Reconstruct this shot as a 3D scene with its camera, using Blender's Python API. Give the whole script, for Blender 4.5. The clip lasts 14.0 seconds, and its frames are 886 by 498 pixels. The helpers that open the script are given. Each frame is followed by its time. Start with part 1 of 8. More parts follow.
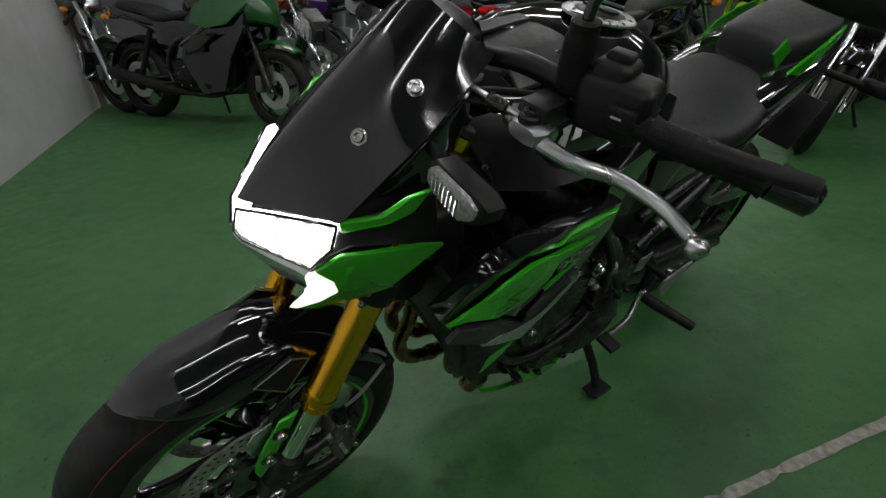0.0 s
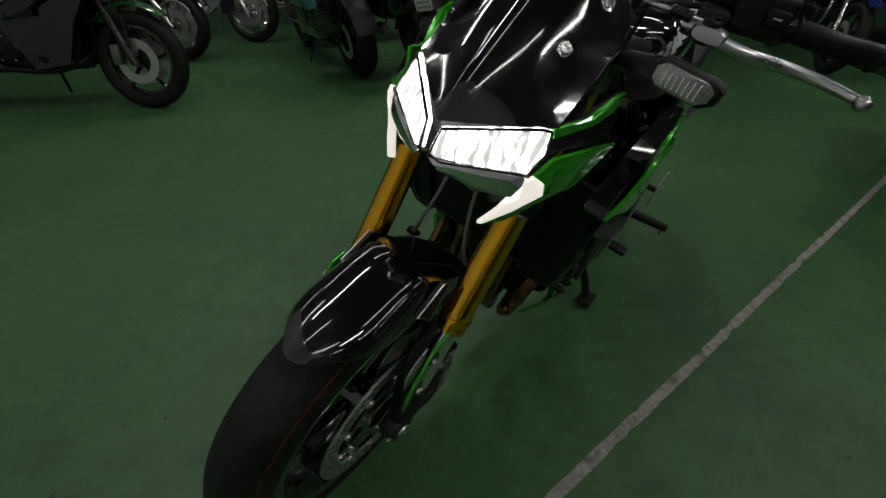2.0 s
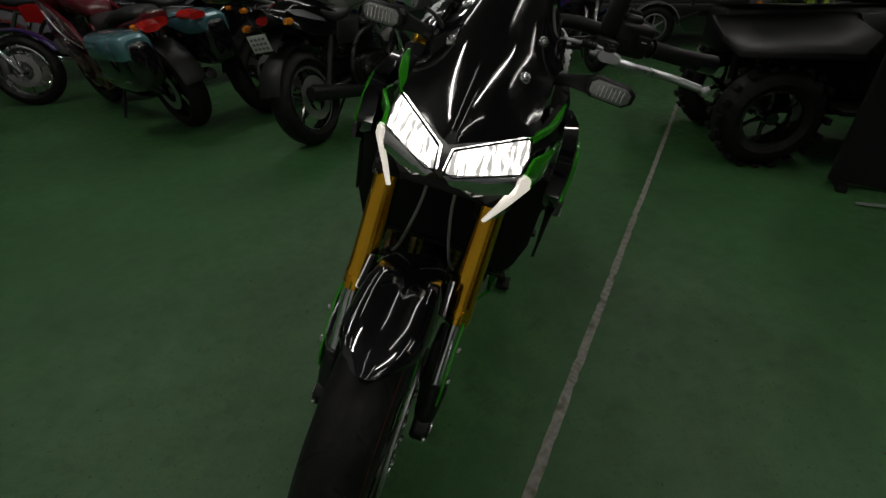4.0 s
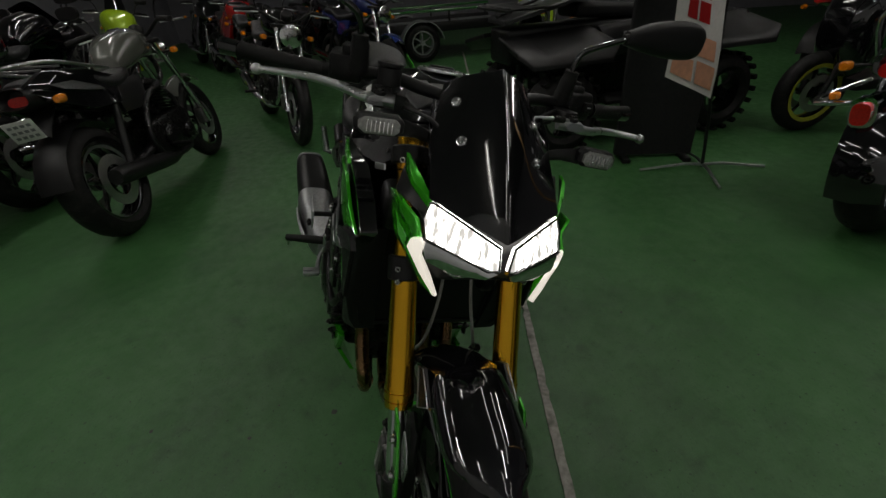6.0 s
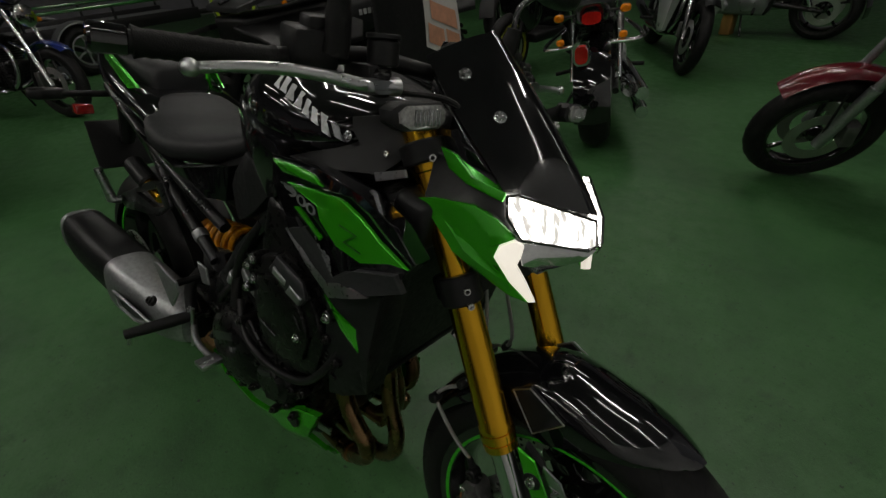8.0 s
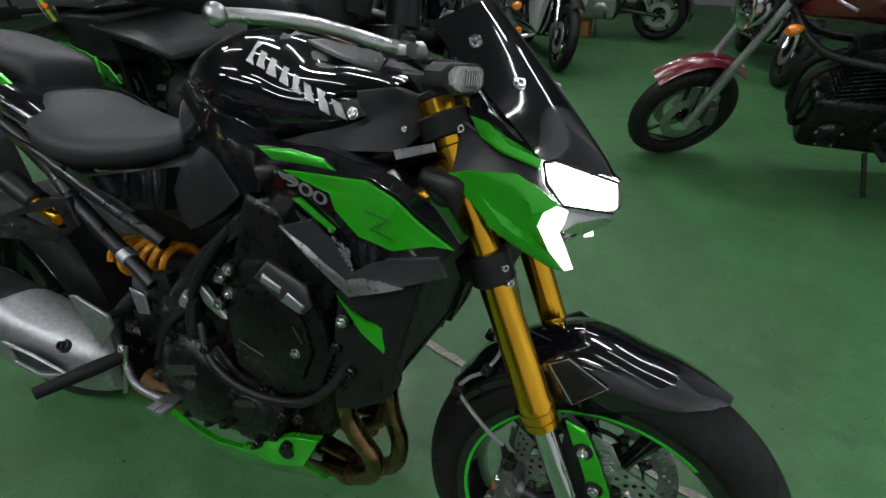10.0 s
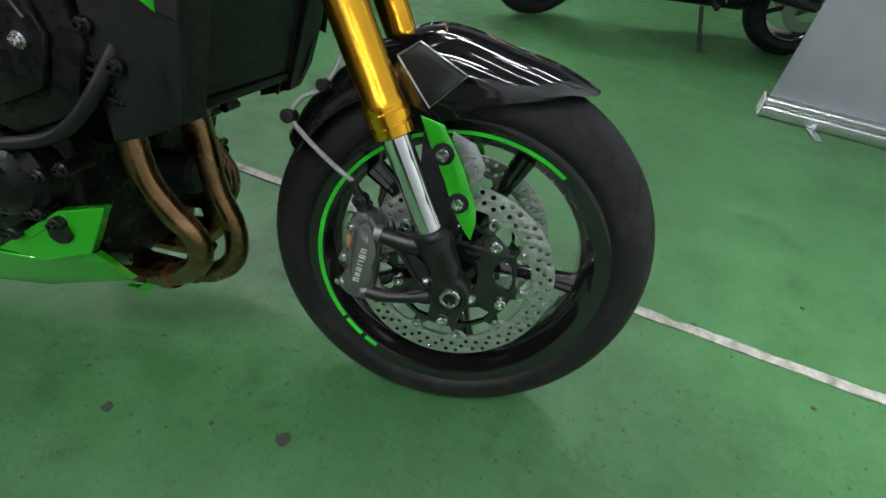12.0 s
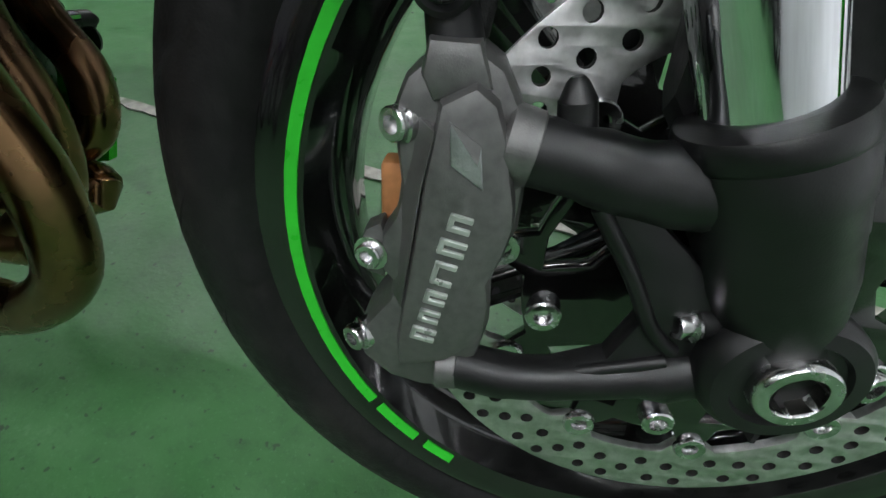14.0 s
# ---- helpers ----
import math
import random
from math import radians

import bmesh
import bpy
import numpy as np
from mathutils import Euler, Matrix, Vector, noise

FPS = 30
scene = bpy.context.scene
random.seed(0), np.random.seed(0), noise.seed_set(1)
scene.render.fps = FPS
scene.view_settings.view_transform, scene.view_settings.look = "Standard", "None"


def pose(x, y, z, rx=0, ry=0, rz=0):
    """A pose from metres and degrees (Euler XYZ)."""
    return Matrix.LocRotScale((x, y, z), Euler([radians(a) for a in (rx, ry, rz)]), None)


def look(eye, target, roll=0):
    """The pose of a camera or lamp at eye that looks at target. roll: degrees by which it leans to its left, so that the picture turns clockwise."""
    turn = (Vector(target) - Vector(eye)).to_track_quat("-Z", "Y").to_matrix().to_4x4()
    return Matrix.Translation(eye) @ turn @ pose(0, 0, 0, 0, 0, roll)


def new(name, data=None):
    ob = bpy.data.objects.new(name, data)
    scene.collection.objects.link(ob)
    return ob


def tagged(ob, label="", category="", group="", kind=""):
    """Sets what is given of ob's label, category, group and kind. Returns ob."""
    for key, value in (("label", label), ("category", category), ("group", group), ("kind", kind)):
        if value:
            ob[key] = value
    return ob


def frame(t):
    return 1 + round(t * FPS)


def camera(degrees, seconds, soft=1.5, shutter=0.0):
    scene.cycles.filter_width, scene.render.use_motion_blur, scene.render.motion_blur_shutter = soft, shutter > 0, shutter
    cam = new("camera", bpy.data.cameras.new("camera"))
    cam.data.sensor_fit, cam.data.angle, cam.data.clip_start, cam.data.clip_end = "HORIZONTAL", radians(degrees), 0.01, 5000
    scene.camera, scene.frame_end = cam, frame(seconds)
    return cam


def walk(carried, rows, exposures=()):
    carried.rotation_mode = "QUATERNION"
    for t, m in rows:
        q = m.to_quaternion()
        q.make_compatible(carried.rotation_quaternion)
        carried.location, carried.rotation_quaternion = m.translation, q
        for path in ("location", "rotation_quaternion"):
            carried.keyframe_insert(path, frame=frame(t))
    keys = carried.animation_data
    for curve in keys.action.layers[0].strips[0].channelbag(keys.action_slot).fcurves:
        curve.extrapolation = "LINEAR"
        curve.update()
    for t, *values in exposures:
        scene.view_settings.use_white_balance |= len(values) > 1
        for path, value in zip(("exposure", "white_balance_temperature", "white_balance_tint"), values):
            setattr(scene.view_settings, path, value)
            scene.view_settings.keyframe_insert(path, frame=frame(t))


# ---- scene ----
from mathutils.bvhtree import BVHTree

cam = camera(89.3, 14.0)
PATH = [
    (0, (0.012, 0.708, 1.058), (-0.948, -0.696, 0.006), -1.3),
    (0.5, (0.113, 0.684, 1.138), (-0.97, -0.59, 0.04), -1.3),
    (1, (0.166, 0.6, 1.17), (-1.02, -0.562, 0.056), -0.8),
    (1.5, (0.238, 0.548, 1.115), (-1.029, -0.517, -0.008), 0.3),
    (2, (0.363, 0.499, 1.022), (-0.962, -0.46, -0.129), 0.9),
    (2.2, (0.391, 0.483, 1.013), (-0.954, -0.425, -0.156), 1.0),
    (4.3, (0.598, 0.3, 1.089), (-1.082, -0.002, 0.047), -1.6),
    (4.5, (0.617, 0.284, 1.119), (-1.081, 0.047, 0.088), -2.1),
    (5, (0.626, 0.195, 1.15), (-1.107, 0.16, 0.152), -2.9),
    (5.5, (0.597, 0.051, 1.17), (-1.131, 0.229, 0.18), -4.0),
    (6, (0.476, -0.044, 1.191), (-1.187, 0.344, 0.15), -3.9),
    (6.5, (0.346, -0.102, 1.183), (-1.18, 0.583, 0.086), -3.8),
    (7, (0.225, -0.17, 1.171), (-1.118, 0.784, 0.036), -3.9),
    (7.5, (0.163, -0.27, 1.161), (-1.044, 0.848, 0.023), -4.4),
    (7.7, (0.146, -0.308, 1.166), (-1.001, 0.866, 0.024), -4.5),
    (9.8, (-0.061, -0.427, 1.147), (-0.785, 1.061, 0.024), -2.7),
    (10, (-0.055, -0.434, 1.122), (-0.72, 1.066, -0.022), -1.8),
    (10.5, (-0.046, -0.472, 1.048), (-0.554, 1.042, -0.156), 0.3),
    (11, (0.0, -0.532, 0.967), (-0.367, 0.976, -0.294), 2.4),
    (11.5, (0.025, -0.561, 0.896), (-0.174, 0.917, -0.437), 5.3),
    (12, (0.023, -0.495, 0.806), (-0.091, 0.946, -0.576), 6.2),
    (12.5, (-0.012, -0.421, 0.694), (-0.081, 0.974, -0.738), 7.3),
    (13, (-0.074, -0.319, 0.588), (-0.18, 0.665, -0.401), 4.6),
    (13.5, (-0.117, -0.208, 0.517), (-0.201, 0.781, -0.469), 2.9),
    (14, (-0.116, -0.178, 0.468), (-0.19, 0.8, -0.531), 3.2),
]
EXPOSURES = [(0.0, 0.6, 6900, 12), (1.0, 0.3, 6900, 12), (2.0, 0.0, 7000, 12), (4.5, -0.4, 7300, 11), (5.5, -0.2, 7300, 11), (7.5, -0.25, 7500, 11), (9.8, 1.2, 6600, 11), (10.5, 1.3, 6500, 10), (11.5, 1.65, 6500, 10),
             (12.0, 1.9, 6500, 10), (12.5, 1.95, 6500, 10), (13.5, 1.8, 6500, 10), (14.0, 1.85, 6500, 10)]
walk(cam, [(t, look(eye, target, roll)) for t, eye, target, roll in PATH], EXPOSURES)

# ---- light ----
world = bpy.data.worlds.new("hall_air")
world.use_nodes = True
world.node_tree.nodes["Background"].inputs[0].default_value = (0.55, 0.62, 0.75, 1)
world.node_tree.nodes["Background"].inputs[1].default_value = 0.02
scene.world = world

HALL = 163.5                       # the hall's long axis, degrees from +x
HU = Vector((math.cos(radians(HALL)), math.sin(radians(HALL)), 0))
HV = Vector((-HU.y, HU.x, 0)) * -1
CEILING = 3.6


def hall(u, v, z=0.0):
    """A place in the hall: u metres back along the painted line, v metres across."""
    return HU * u + HV * v + Vector((0, 0, z))


def hall_pose(u, v, z=0.0, turn=0.0):
    return Matrix.Translation(hall(u, v, z)) @ pose(0, 0, 0, 0, 0, HALL + turn)


LAMP_POWER, LAMP_COLOUR = 13.5, (0.93, 0.97, 1.0)
LAMP_PLACES = [(-0.35, -1.55), (0.25, 2.75), (3.0, -3.2), (3.0, 1.4), (3.2, 5.4), (7.0, -4.0), (7.0, 0.8), (0.4, -3.9)]
TUBE_PLACES = [(u, v) for u in (-0.95, 1.35, 2.15, 4.4, 5.6) for v in (-4.6, -2.35, 0.15, 2.1, 3.9)]
for u, v in LAMP_PLACES:
    lamp = bpy.data.lights.new("tube_light", "AREA")
    lamp.shape, lamp.size, lamp.size_y = "RECTANGLE", 1.25, 0.06
    lamp.energy, lamp.color = LAMP_POWER, LAMP_COLOUR
    new("tube_light", lamp).matrix_world = hall_pose(u, v, CEILING - 0.1)

# ---- materials ----


def material(name, colour, rough=0.5, metal=0.0, vary=0.15, scale=40.0, bump=0.0, bump_scale=None, coat=0.0,
             stain=None, stain_scale=3.0, stain_amount=0.0, rough_vary=0.1, per_object=0.0, emit=None, emit_strength=0.0, aniso=None):
    """A principled material with grain and stains at two sizes, in metres of the object."""
    m = bpy.data.materials.new(name)
    m.use_nodes = True
    nt = m.node_tree
    b = nt.nodes["Principled BSDF"]
    b.inputs["Metallic"].default_value = metal
    b.inputs["Coat Weight"].default_value = coat
    b.inputs["Coat Roughness"].default_value = 0.04
    tc = nt.nodes.new("ShaderNodeTexCoord")
    vec = tc.outputs["Object"]
    if aniso:
        mp = nt.nodes.new("ShaderNodeMapping")
        mp.inputs["Scale"].default_value = aniso
        nt.links.new(vec, mp.inputs["Vector"])
        vec = mp.outputs["Vector"]

    def noise_at(s, detail=4.0):
        n = nt.nodes.new("ShaderNodeTexNoise")
        n.inputs["Scale"].default_value = s
        n.inputs["Detail"].default_value = detail
        nt.links.new(vec, n.inputs["Vector"])
        return n.outputs["Fac"]

    def ramp(src, lo, hi, a, z):
        r = nt.nodes.new("ShaderNodeMapRange")
        r.inputs["From Min"].default_value, r.inputs["From Max"].default_value = lo, hi
        r.inputs["To Min"].default_value, r.inputs["To Max"].default_value = a, z
        nt.links.new(src, r.inputs["Value"])
        return r.outputs["Result"]

    fine = noise_at(scale)
    mix = nt.nodes.new("ShaderNodeMix")
    mix.data_type = "RGBA"
    lo = [c * (1 - vary) for c in colour]
    hi = [min(1.0, c * (1 + vary)) for c in colour]
    mix.inputs["A"].default_value, mix.inputs["B"].default_value = (*lo, 1), (*hi, 1)
    nt.links.new(ramp(fine, 0.3, 0.7, 0, 1), mix.inputs["Factor"])
    colour_out = mix.outputs["Result"]
    rough_src = ramp(fine, 0.3, 0.7, max(0.02, rough - rough_vary), min(1, rough + rough_vary))
    if stain:
        big = noise_at(stain_scale, 6.0)
        st = nt.nodes.new("ShaderNodeMix")
        st.data_type = "RGBA"
        st.inputs["B"].default_value = (*stain, 1)
        nt.links.new(colour_out, st.inputs["A"])
        nt.links.new(ramp(big, 0.5, 0.72, 0, stain_amount), st.inputs["Factor"])
        colour_out = st.outputs["Result"]
    if per_object:
        info = nt.nodes.new("ShaderNodeObjectInfo")
        hsv = nt.nodes.new("ShaderNodeHueSaturation")
        nt.links.new(ramp(info.outputs["Random"], 0, 1, 1 - per_object, 1 + per_object), hsv.inputs["Value"])
        nt.links.new(colour_out, hsv.inputs["Color"])
        colour_out = hsv.outputs["Color"]
    nt.links.new(colour_out, b.inputs["Base Color"])
    nt.links.new(rough_src, b.inputs["Roughness"])
    if bump:
        bp = nt.nodes.new("ShaderNodeBump")
        bp.inputs["Strength"].default_value = bump
        bp.inputs["Distance"].default_value = 0.002
        nt.links.new(noise_at(bump_scale or scale * 3, 3.0), bp.inputs["Height"])
        nt.links.new(bp.outputs["Normal"], b.inputs["Normal"])
    if emit:
        b.inputs["Emission Color"].default_value = (*emit, 1)
        b.inputs["Emission Strength"].default_value = emit_strength
    return m


M = {
    "gloss_black": material("gloss_black_paint", (0.005, 0.005, 0.006), 0.07, 0, 0.2, 60, coat=1.0, rough_vary=0.03, bump=0.012, bump_scale=22),
    "satin_black": material("satin_black_plastic", (0.009, 0.009, 0.0095), 0.40, 0, 0.3, 120, bump=0.06, bump_scale=900),
    "matte_black": material("matte_black_plastic", (0.0095, 0.0095, 0.0105), 0.46, 0, 0.2, 90, bump=0.12, bump_scale=900, stain=(0.016, 0.016, 0.016), stain_scale=9, stain_amount=0.25),
    "frame_black": material("black_frame_paint", (0.008, 0.008, 0.009), 0.33, 0, 0.2, 50, coat=0.3),
    "engine_black": material("black_engine_enamel", (0.0045, 0.0045, 0.0047), 0.30, 0.0, 0.3, 70, bump=0.10, bump_scale=300, stain=(0.014, 0.013, 0.012), stain_scale=16, stain_amount=0.3),
    "panel_grey": material("charcoal_panel", (0.035, 0.036, 0.038), 0.4, 0.3, 0.2, 200, bump=0.06, bump_scale=800),
    "green": material("metallic_green_paint", (0.025, 0.45, 0.012), 0.22, 0.45, 0.12, 900, coat=1.0, rough_vary=0.05),
    "green_decal": material("green_rim_tape", (0.03, 0.55, 0.03), 0.35, 0, 0.08, 120),
    "gold": material("gold_anodised_fork", (0.86, 0.46, 0.035), 0.20, 1.0, 0.03, 30, aniso=(1, 1, 0.05), rough_vary=0.03),
    "gold_shock": material("amber_spring_enamel", (0.75, 0.30, 0.01), 0.3, 0.1, 0.1, 60, coat=0.6),
    "chrome": material("chrome", (0.75, 0.76, 0.78), 0.07, 1.0, 0.05, 40, rough_vary=0.04),
    "silver": material("brushed_silver", (0.55, 0.56, 0.57), 0.3, 1.0, 0.05, 160, aniso=(1, 0.08, 1), rough_vary=0.04, bump=0.03),
    "cast_silver": material("cast_aluminium", (0.42, 0.43, 0.44), 0.42, 0.9, 0.2, 120, bump=0.25, bump_scale=600),
    "caliper_grey": material("grey_caliper_finish", (0.17, 0.168, 0.165), 0.45, 0.75, 0.15, 260, bump=0.1, bump_scale=1500),
    "disc_steel": material("brake_disc_steel", (0.60, 0.60, 0.59), 0.42, 1.0, 0.18, 220, bump=0.03, bump_scale=500, stain=(0.42, 0.40, 0.37), stain_scale=12, stain_amount=0.3),
    "dark_bolt": material("blackened_bolt", (0.055, 0.054, 0.052), 0.3, 0.9, 0.2, 200),
    "bolt_steel": material("zinc_bolt", (0.60, 0.60, 0.60), 0.22, 1.0, 0.15, 200),
    "bronze": material("heat_tinted_exhaust", (0.26, 0.155, 0.075), 0.27, 1.0, 0.25, 25, stain=(0.085, 0.05, 0.036), stain_scale=8, stain_amount=0.8, rough_vary=0.10),
    "rubber": material("tyre_rubber", (0.0105, 0.0103, 0.0105), 0.50, 0, 0.35, 140, bump=0.15, bump_scale=420, stain=(0.034, 0.032, 0.030), stain_scale=26, stain_amount=0.55),
    "grip_rubber": material("grip_rubber", (0.006, 0.006, 0.006), 0.62, 0, 0.25, 200, bump=0.4, bump_scale=600),
    "seat": material("seat_vinyl", (0.013, 0.0135, 0.015), 0.5, 0, 0.25, 160, bump=0.4, bump_scale=500),
    "wheel_black": material("gloss_black_wheel", (0.005, 0.005, 0.005), 0.1, 0, 0.2, 60, coat=1.0, stain=(0.03, 0.028, 0.026), stain_scale=16, stain_amount=0.12),
    "hose": material("braided_hose", (0.33, 0.33, 0.32), 0.35, 0.4, 0.35, 700, bump=0.4, bump_scale=1800),
    "lamp_on": material("lit_lamp_reflector", (0.9, 0.9, 0.9), 0.2, 0.0, 0.02, 60, emit=(0.96, 0.98, 1.0), emit_strength=26.0),
    "drl_on": material("lit_position_lamp", (0.9, 0.9, 0.9), 0.3, 0.0, 0.02, 60, emit=(1.0, 0.97, 0.92), emit_strength=0.7),
    "reflector": material("lamp_reflector", (0.75, 0.75, 0.76), 0.12, 1.0, 0.1, 90),
    "indicator": material("indicator_lens_body", (0.33, 0.33, 0.32), 0.15, 0.3, 0.3, 250, coat=1.0),
    "amber": material("amber_lens", (0.75, 0.22, 0.01), 0.2, 0, 0.15, 120, coat=1.0),
    "red_lens": material("red_lamp_lens", (0.5, 0.015, 0.012), 0.15, 0, 0.2, 150, coat=1.0),
    "white_print": material("white_printed_mark", (0.62, 0.63, 0.64), 0.35, 0.2, 0.1, 200),
    "grey_print": material("grey_printed_mark", (0.16, 0.165, 0.17), 0.4, 0, 0.1, 200),
    "dark_print": material("dark_green_mark", (0.012, 0.10, 0.012), 0.35, 0, 0.1, 200),
    "label_white": material("paper_label", (0.6, 0.6, 0.58), 0.6, 0, 0.1, 150),
    "mirror": material("mirror_glass", (0.85, 0.86, 0.87), 0.02, 1.0, 0.01, 10, rough_vary=0.0),
}
for dull in ("rubber", "grip_rubber", "satin_black", "engine_black", "matte_black"):
    M[dull].node_tree.nodes["Principled BSDF"].inputs["Specular IOR Level"].default_value = 0.2 if dull == "rubber" else 0.32


def floor_material():
    m = bpy.data.materials.new("green_painted_concrete")
    m.use_nodes = True
    nt = m.node_tree
    b = nt.nodes["Principled BSDF"]
    tc = nt.nodes.new("ShaderNodeTexCoord")

    def tex(scale, detail, rough=0.6):
        n = nt.nodes.new("ShaderNodeTexNoise")
        n.inputs["Scale"].default_value, n.inputs["Detail"].default_value, n.inputs["Roughness"].default_value = scale, detail, rough
        nt.links.new(tc.outputs["Object"], n.inputs["Vector"])
        return n.outputs["Fac"]

    def step(src, lo, hi, a=0.0, z=1.0):
        r = nt.nodes.new("ShaderNodeMapRange")
        for k, v in zip(("From Min", "From Max", "To Min", "To Max"), (lo, hi, a, z)):
            r.inputs[k].default_value = v
        nt.links.new(src, r.inputs["Value"])
        return r.outputs["Result"]

    def blend(fac, a, c):
        x = nt.nodes.new("ShaderNodeMix")
        x.data_type = "RGBA"
        nt.links.new(fac, x.inputs["Factor"])
        for sock, v in (("A", a), ("B", c)):
            if isinstance(v, tuple):
                x.inputs[sock].default_value = (*v, 1)
            else:
                nt.links.new(v, x.inputs[sock])
        return x.outputs["Result"]

    base = blend(step(tex(2.2, 8), 0.3, 0.7), (0.030, 0.112, 0.031), (0.046, 0.158, 0.047))
    base = blend(step(tex(9, 8, 0.7), 0.45, 0.75, 0, 0.55), base, (0.070, 0.185, 0.070))
    base = blend(step(tex(55, 6, 0.75), 0.52, 0.78, 0, 0.8), base, (0.018, 0.075, 0.024))
    base = blend(step(tex(3.7, 6, 0.75), 0.56, 0.72, 0, 0.6), base, (0.018, 0.062, 0.021))
    base = blend(step(tex(1.3, 7, 0.7), 0.50, 0.66, 0, 0.6), base, (0.020, 0.074, 0.024))
    base = blend(step(tex(7.5, 9, 0.8), 0.55, 0.68, 0, 0.5), base, (0.016, 0.058, 0.019))
    base = blend(step(tex(17, 8, 0.85), 0.60, 0.66, 0, 0.35), base, (0.095, 0.215, 0.095))
    base = blend(step(tex(210, 3, 0.7), 0.58, 0.75, 0, 0.7), base, (0.08, 0.20, 0.09))
    base = blend(step(tex(28, 7, 0.8), 0.60, 0.72, 0, 0.5), base, (0.022, 0.07, 0.024))
    base = blend(step(tex(85, 2, 0.5), 0.67, 0.71, 0, 0.75), base, (0.014, 0.036, 0.016))
    base = blend(step(tex(31, 3, 0.6), 0.70, 0.73, 0, 0.8), base, (0.016, 0.032, 0.016))
    nt.links.new(base, b.inputs["Base Color"])
    nt.links.new(step(tex(14, 6), 0.3, 0.7, 0.36, 0.62), b.inputs["Roughness"])
    bp = nt.nodes.new("ShaderNodeBump")
    bp.inputs["Strength"].default_value, bp.inputs["Distance"].default_value = 0.25, 0.003
    nt.links.new(tex(120, 5), bp.inputs["Height"])
    nt.links.new(bp.outputs["Normal"], b.inputs["Normal"])
    return m


def line_material():
    """White floor paint, scuffed through to the green."""
    m = material("worn_white_line_paint", (0.31, 0.30, 0.265), 0.6, 0, 0.3, 60, bump=0.3, bump_scale=200, stain=(0.09, 0.10, 0.07), stain_scale=26, stain_amount=0.9)
    return m


def lamp_pattern(m, low):
    """Bright cells and dimmer facets in a lit reflector."""
    nt = m.node_tree
    tc, mp, vo, mr = (nt.nodes.new("ShaderNode" + k) for k in ("TexCoord", "Mapping", "TexNoise", "MapRange"))
    mp.inputs["Scale"].default_value = (60, 130, 26)
    vo.inputs["Scale"].default_value, vo.inputs["Detail"].default_value = 1.0, 3.0
    for k, v in zip(("From Min", "From Max", "To Min", "To Max"), (0.40, 0.58, 9.0, low)):
        mr.inputs[k].default_value = v
    nt.links.new(tc.outputs["Object"], mp.inputs["Vector"])
    nt.links.new(mp.outputs["Vector"], vo.inputs["Vector"])
    nt.links.new(vo.outputs["Fac"], mr.inputs["Value"])
    nt.links.new(mr.outputs["Result"], nt.nodes["Principled BSDF"].inputs["Emission Strength"])


lamp_pattern(M["lamp_on"], 0.5)
M["floor"], M["line"] = floor_material(), line_material()
M["wall"] = material("grey_white_wall_paint", (0.52, 0.52, 0.53), 0.7, 0, 0.06, 8, bump=0.2, bump_scale=60, stain=(0.33, 0.32, 0.30), stain_scale=1.2, stain_amount=0.5)
M["wall_dark"] = material("mauve_grey_wall_paint", (0.22, 0.215, 0.24), 0.75, 0, 0.1, 6, bump=0.2, bump_scale=50, stain=(0.12, 0.12, 0.13), stain_scale=0.7, stain_amount=0.5)
M["ceiling"] = material("hall_ceiling_paint", (0.20, 0.20, 0.20), 0.8, 0, 0.1, 5, bump=0.1)
M["brown"] = material("brown_trim", (0.09, 0.06, 0.045), 0.5, 0, 0.2, 30, bump=0.15)
M["wood"] = material("varnished_post_wood", (0.36, 0.19, 0.06), 0.45, 0, 0.3, 14, aniso=(1, 1, 0.08), bump=0.2)

# ---- mesh helpers ----


def mesh_from(bm, name):
    bmesh.ops.recalc_face_normals(bm, faces=bm.faces[:])
    me = bpy.data.meshes.new(name)
    bm.to_mesh(me)
    bm.free()
    return me


def part(name, bm, mat, parent=None, label="", sharp=38.0):
    """Links a bmesh as one mesh object under a thing or a part."""
    me = mesh_from(bm, name)
    me.materials.append(M[mat] if isinstance(mat, str) else mat)
    me.polygons.foreach_set("use_smooth", [True] * len(me.polygons))
    me.set_sharp_from_angle(angle=radians(sharp))
    ob = new(name, me)
    if parent:
        ob.parent = parent
    return tagged(ob, label)


def thing(name, m, label, category, group="", kind=""):
    ob = new(name)
    ob.empty_display_size = 0.1
    ob.matrix_world = m
    return tagged(ob, label, category, group, kind)


def join(*bms):
    out = bmesh.new()
    for b in bms:
        me = bpy.data.meshes.new("t")
        b.to_mesh(me)
        b.free()
        out.from_mesh(me)
        bpy.data.meshes.remove(me)
    return out


def moved(bm, m):
    bmesh.ops.transform(bm, matrix=m, verts=bm.verts[:])
    return bm


def mirrored(bm):
    c = bm.copy()
    for v in c.verts:
        v.co.y = -v.co.y
    bmesh.ops.reverse_faces(c, faces=c.faces[:])
    return c


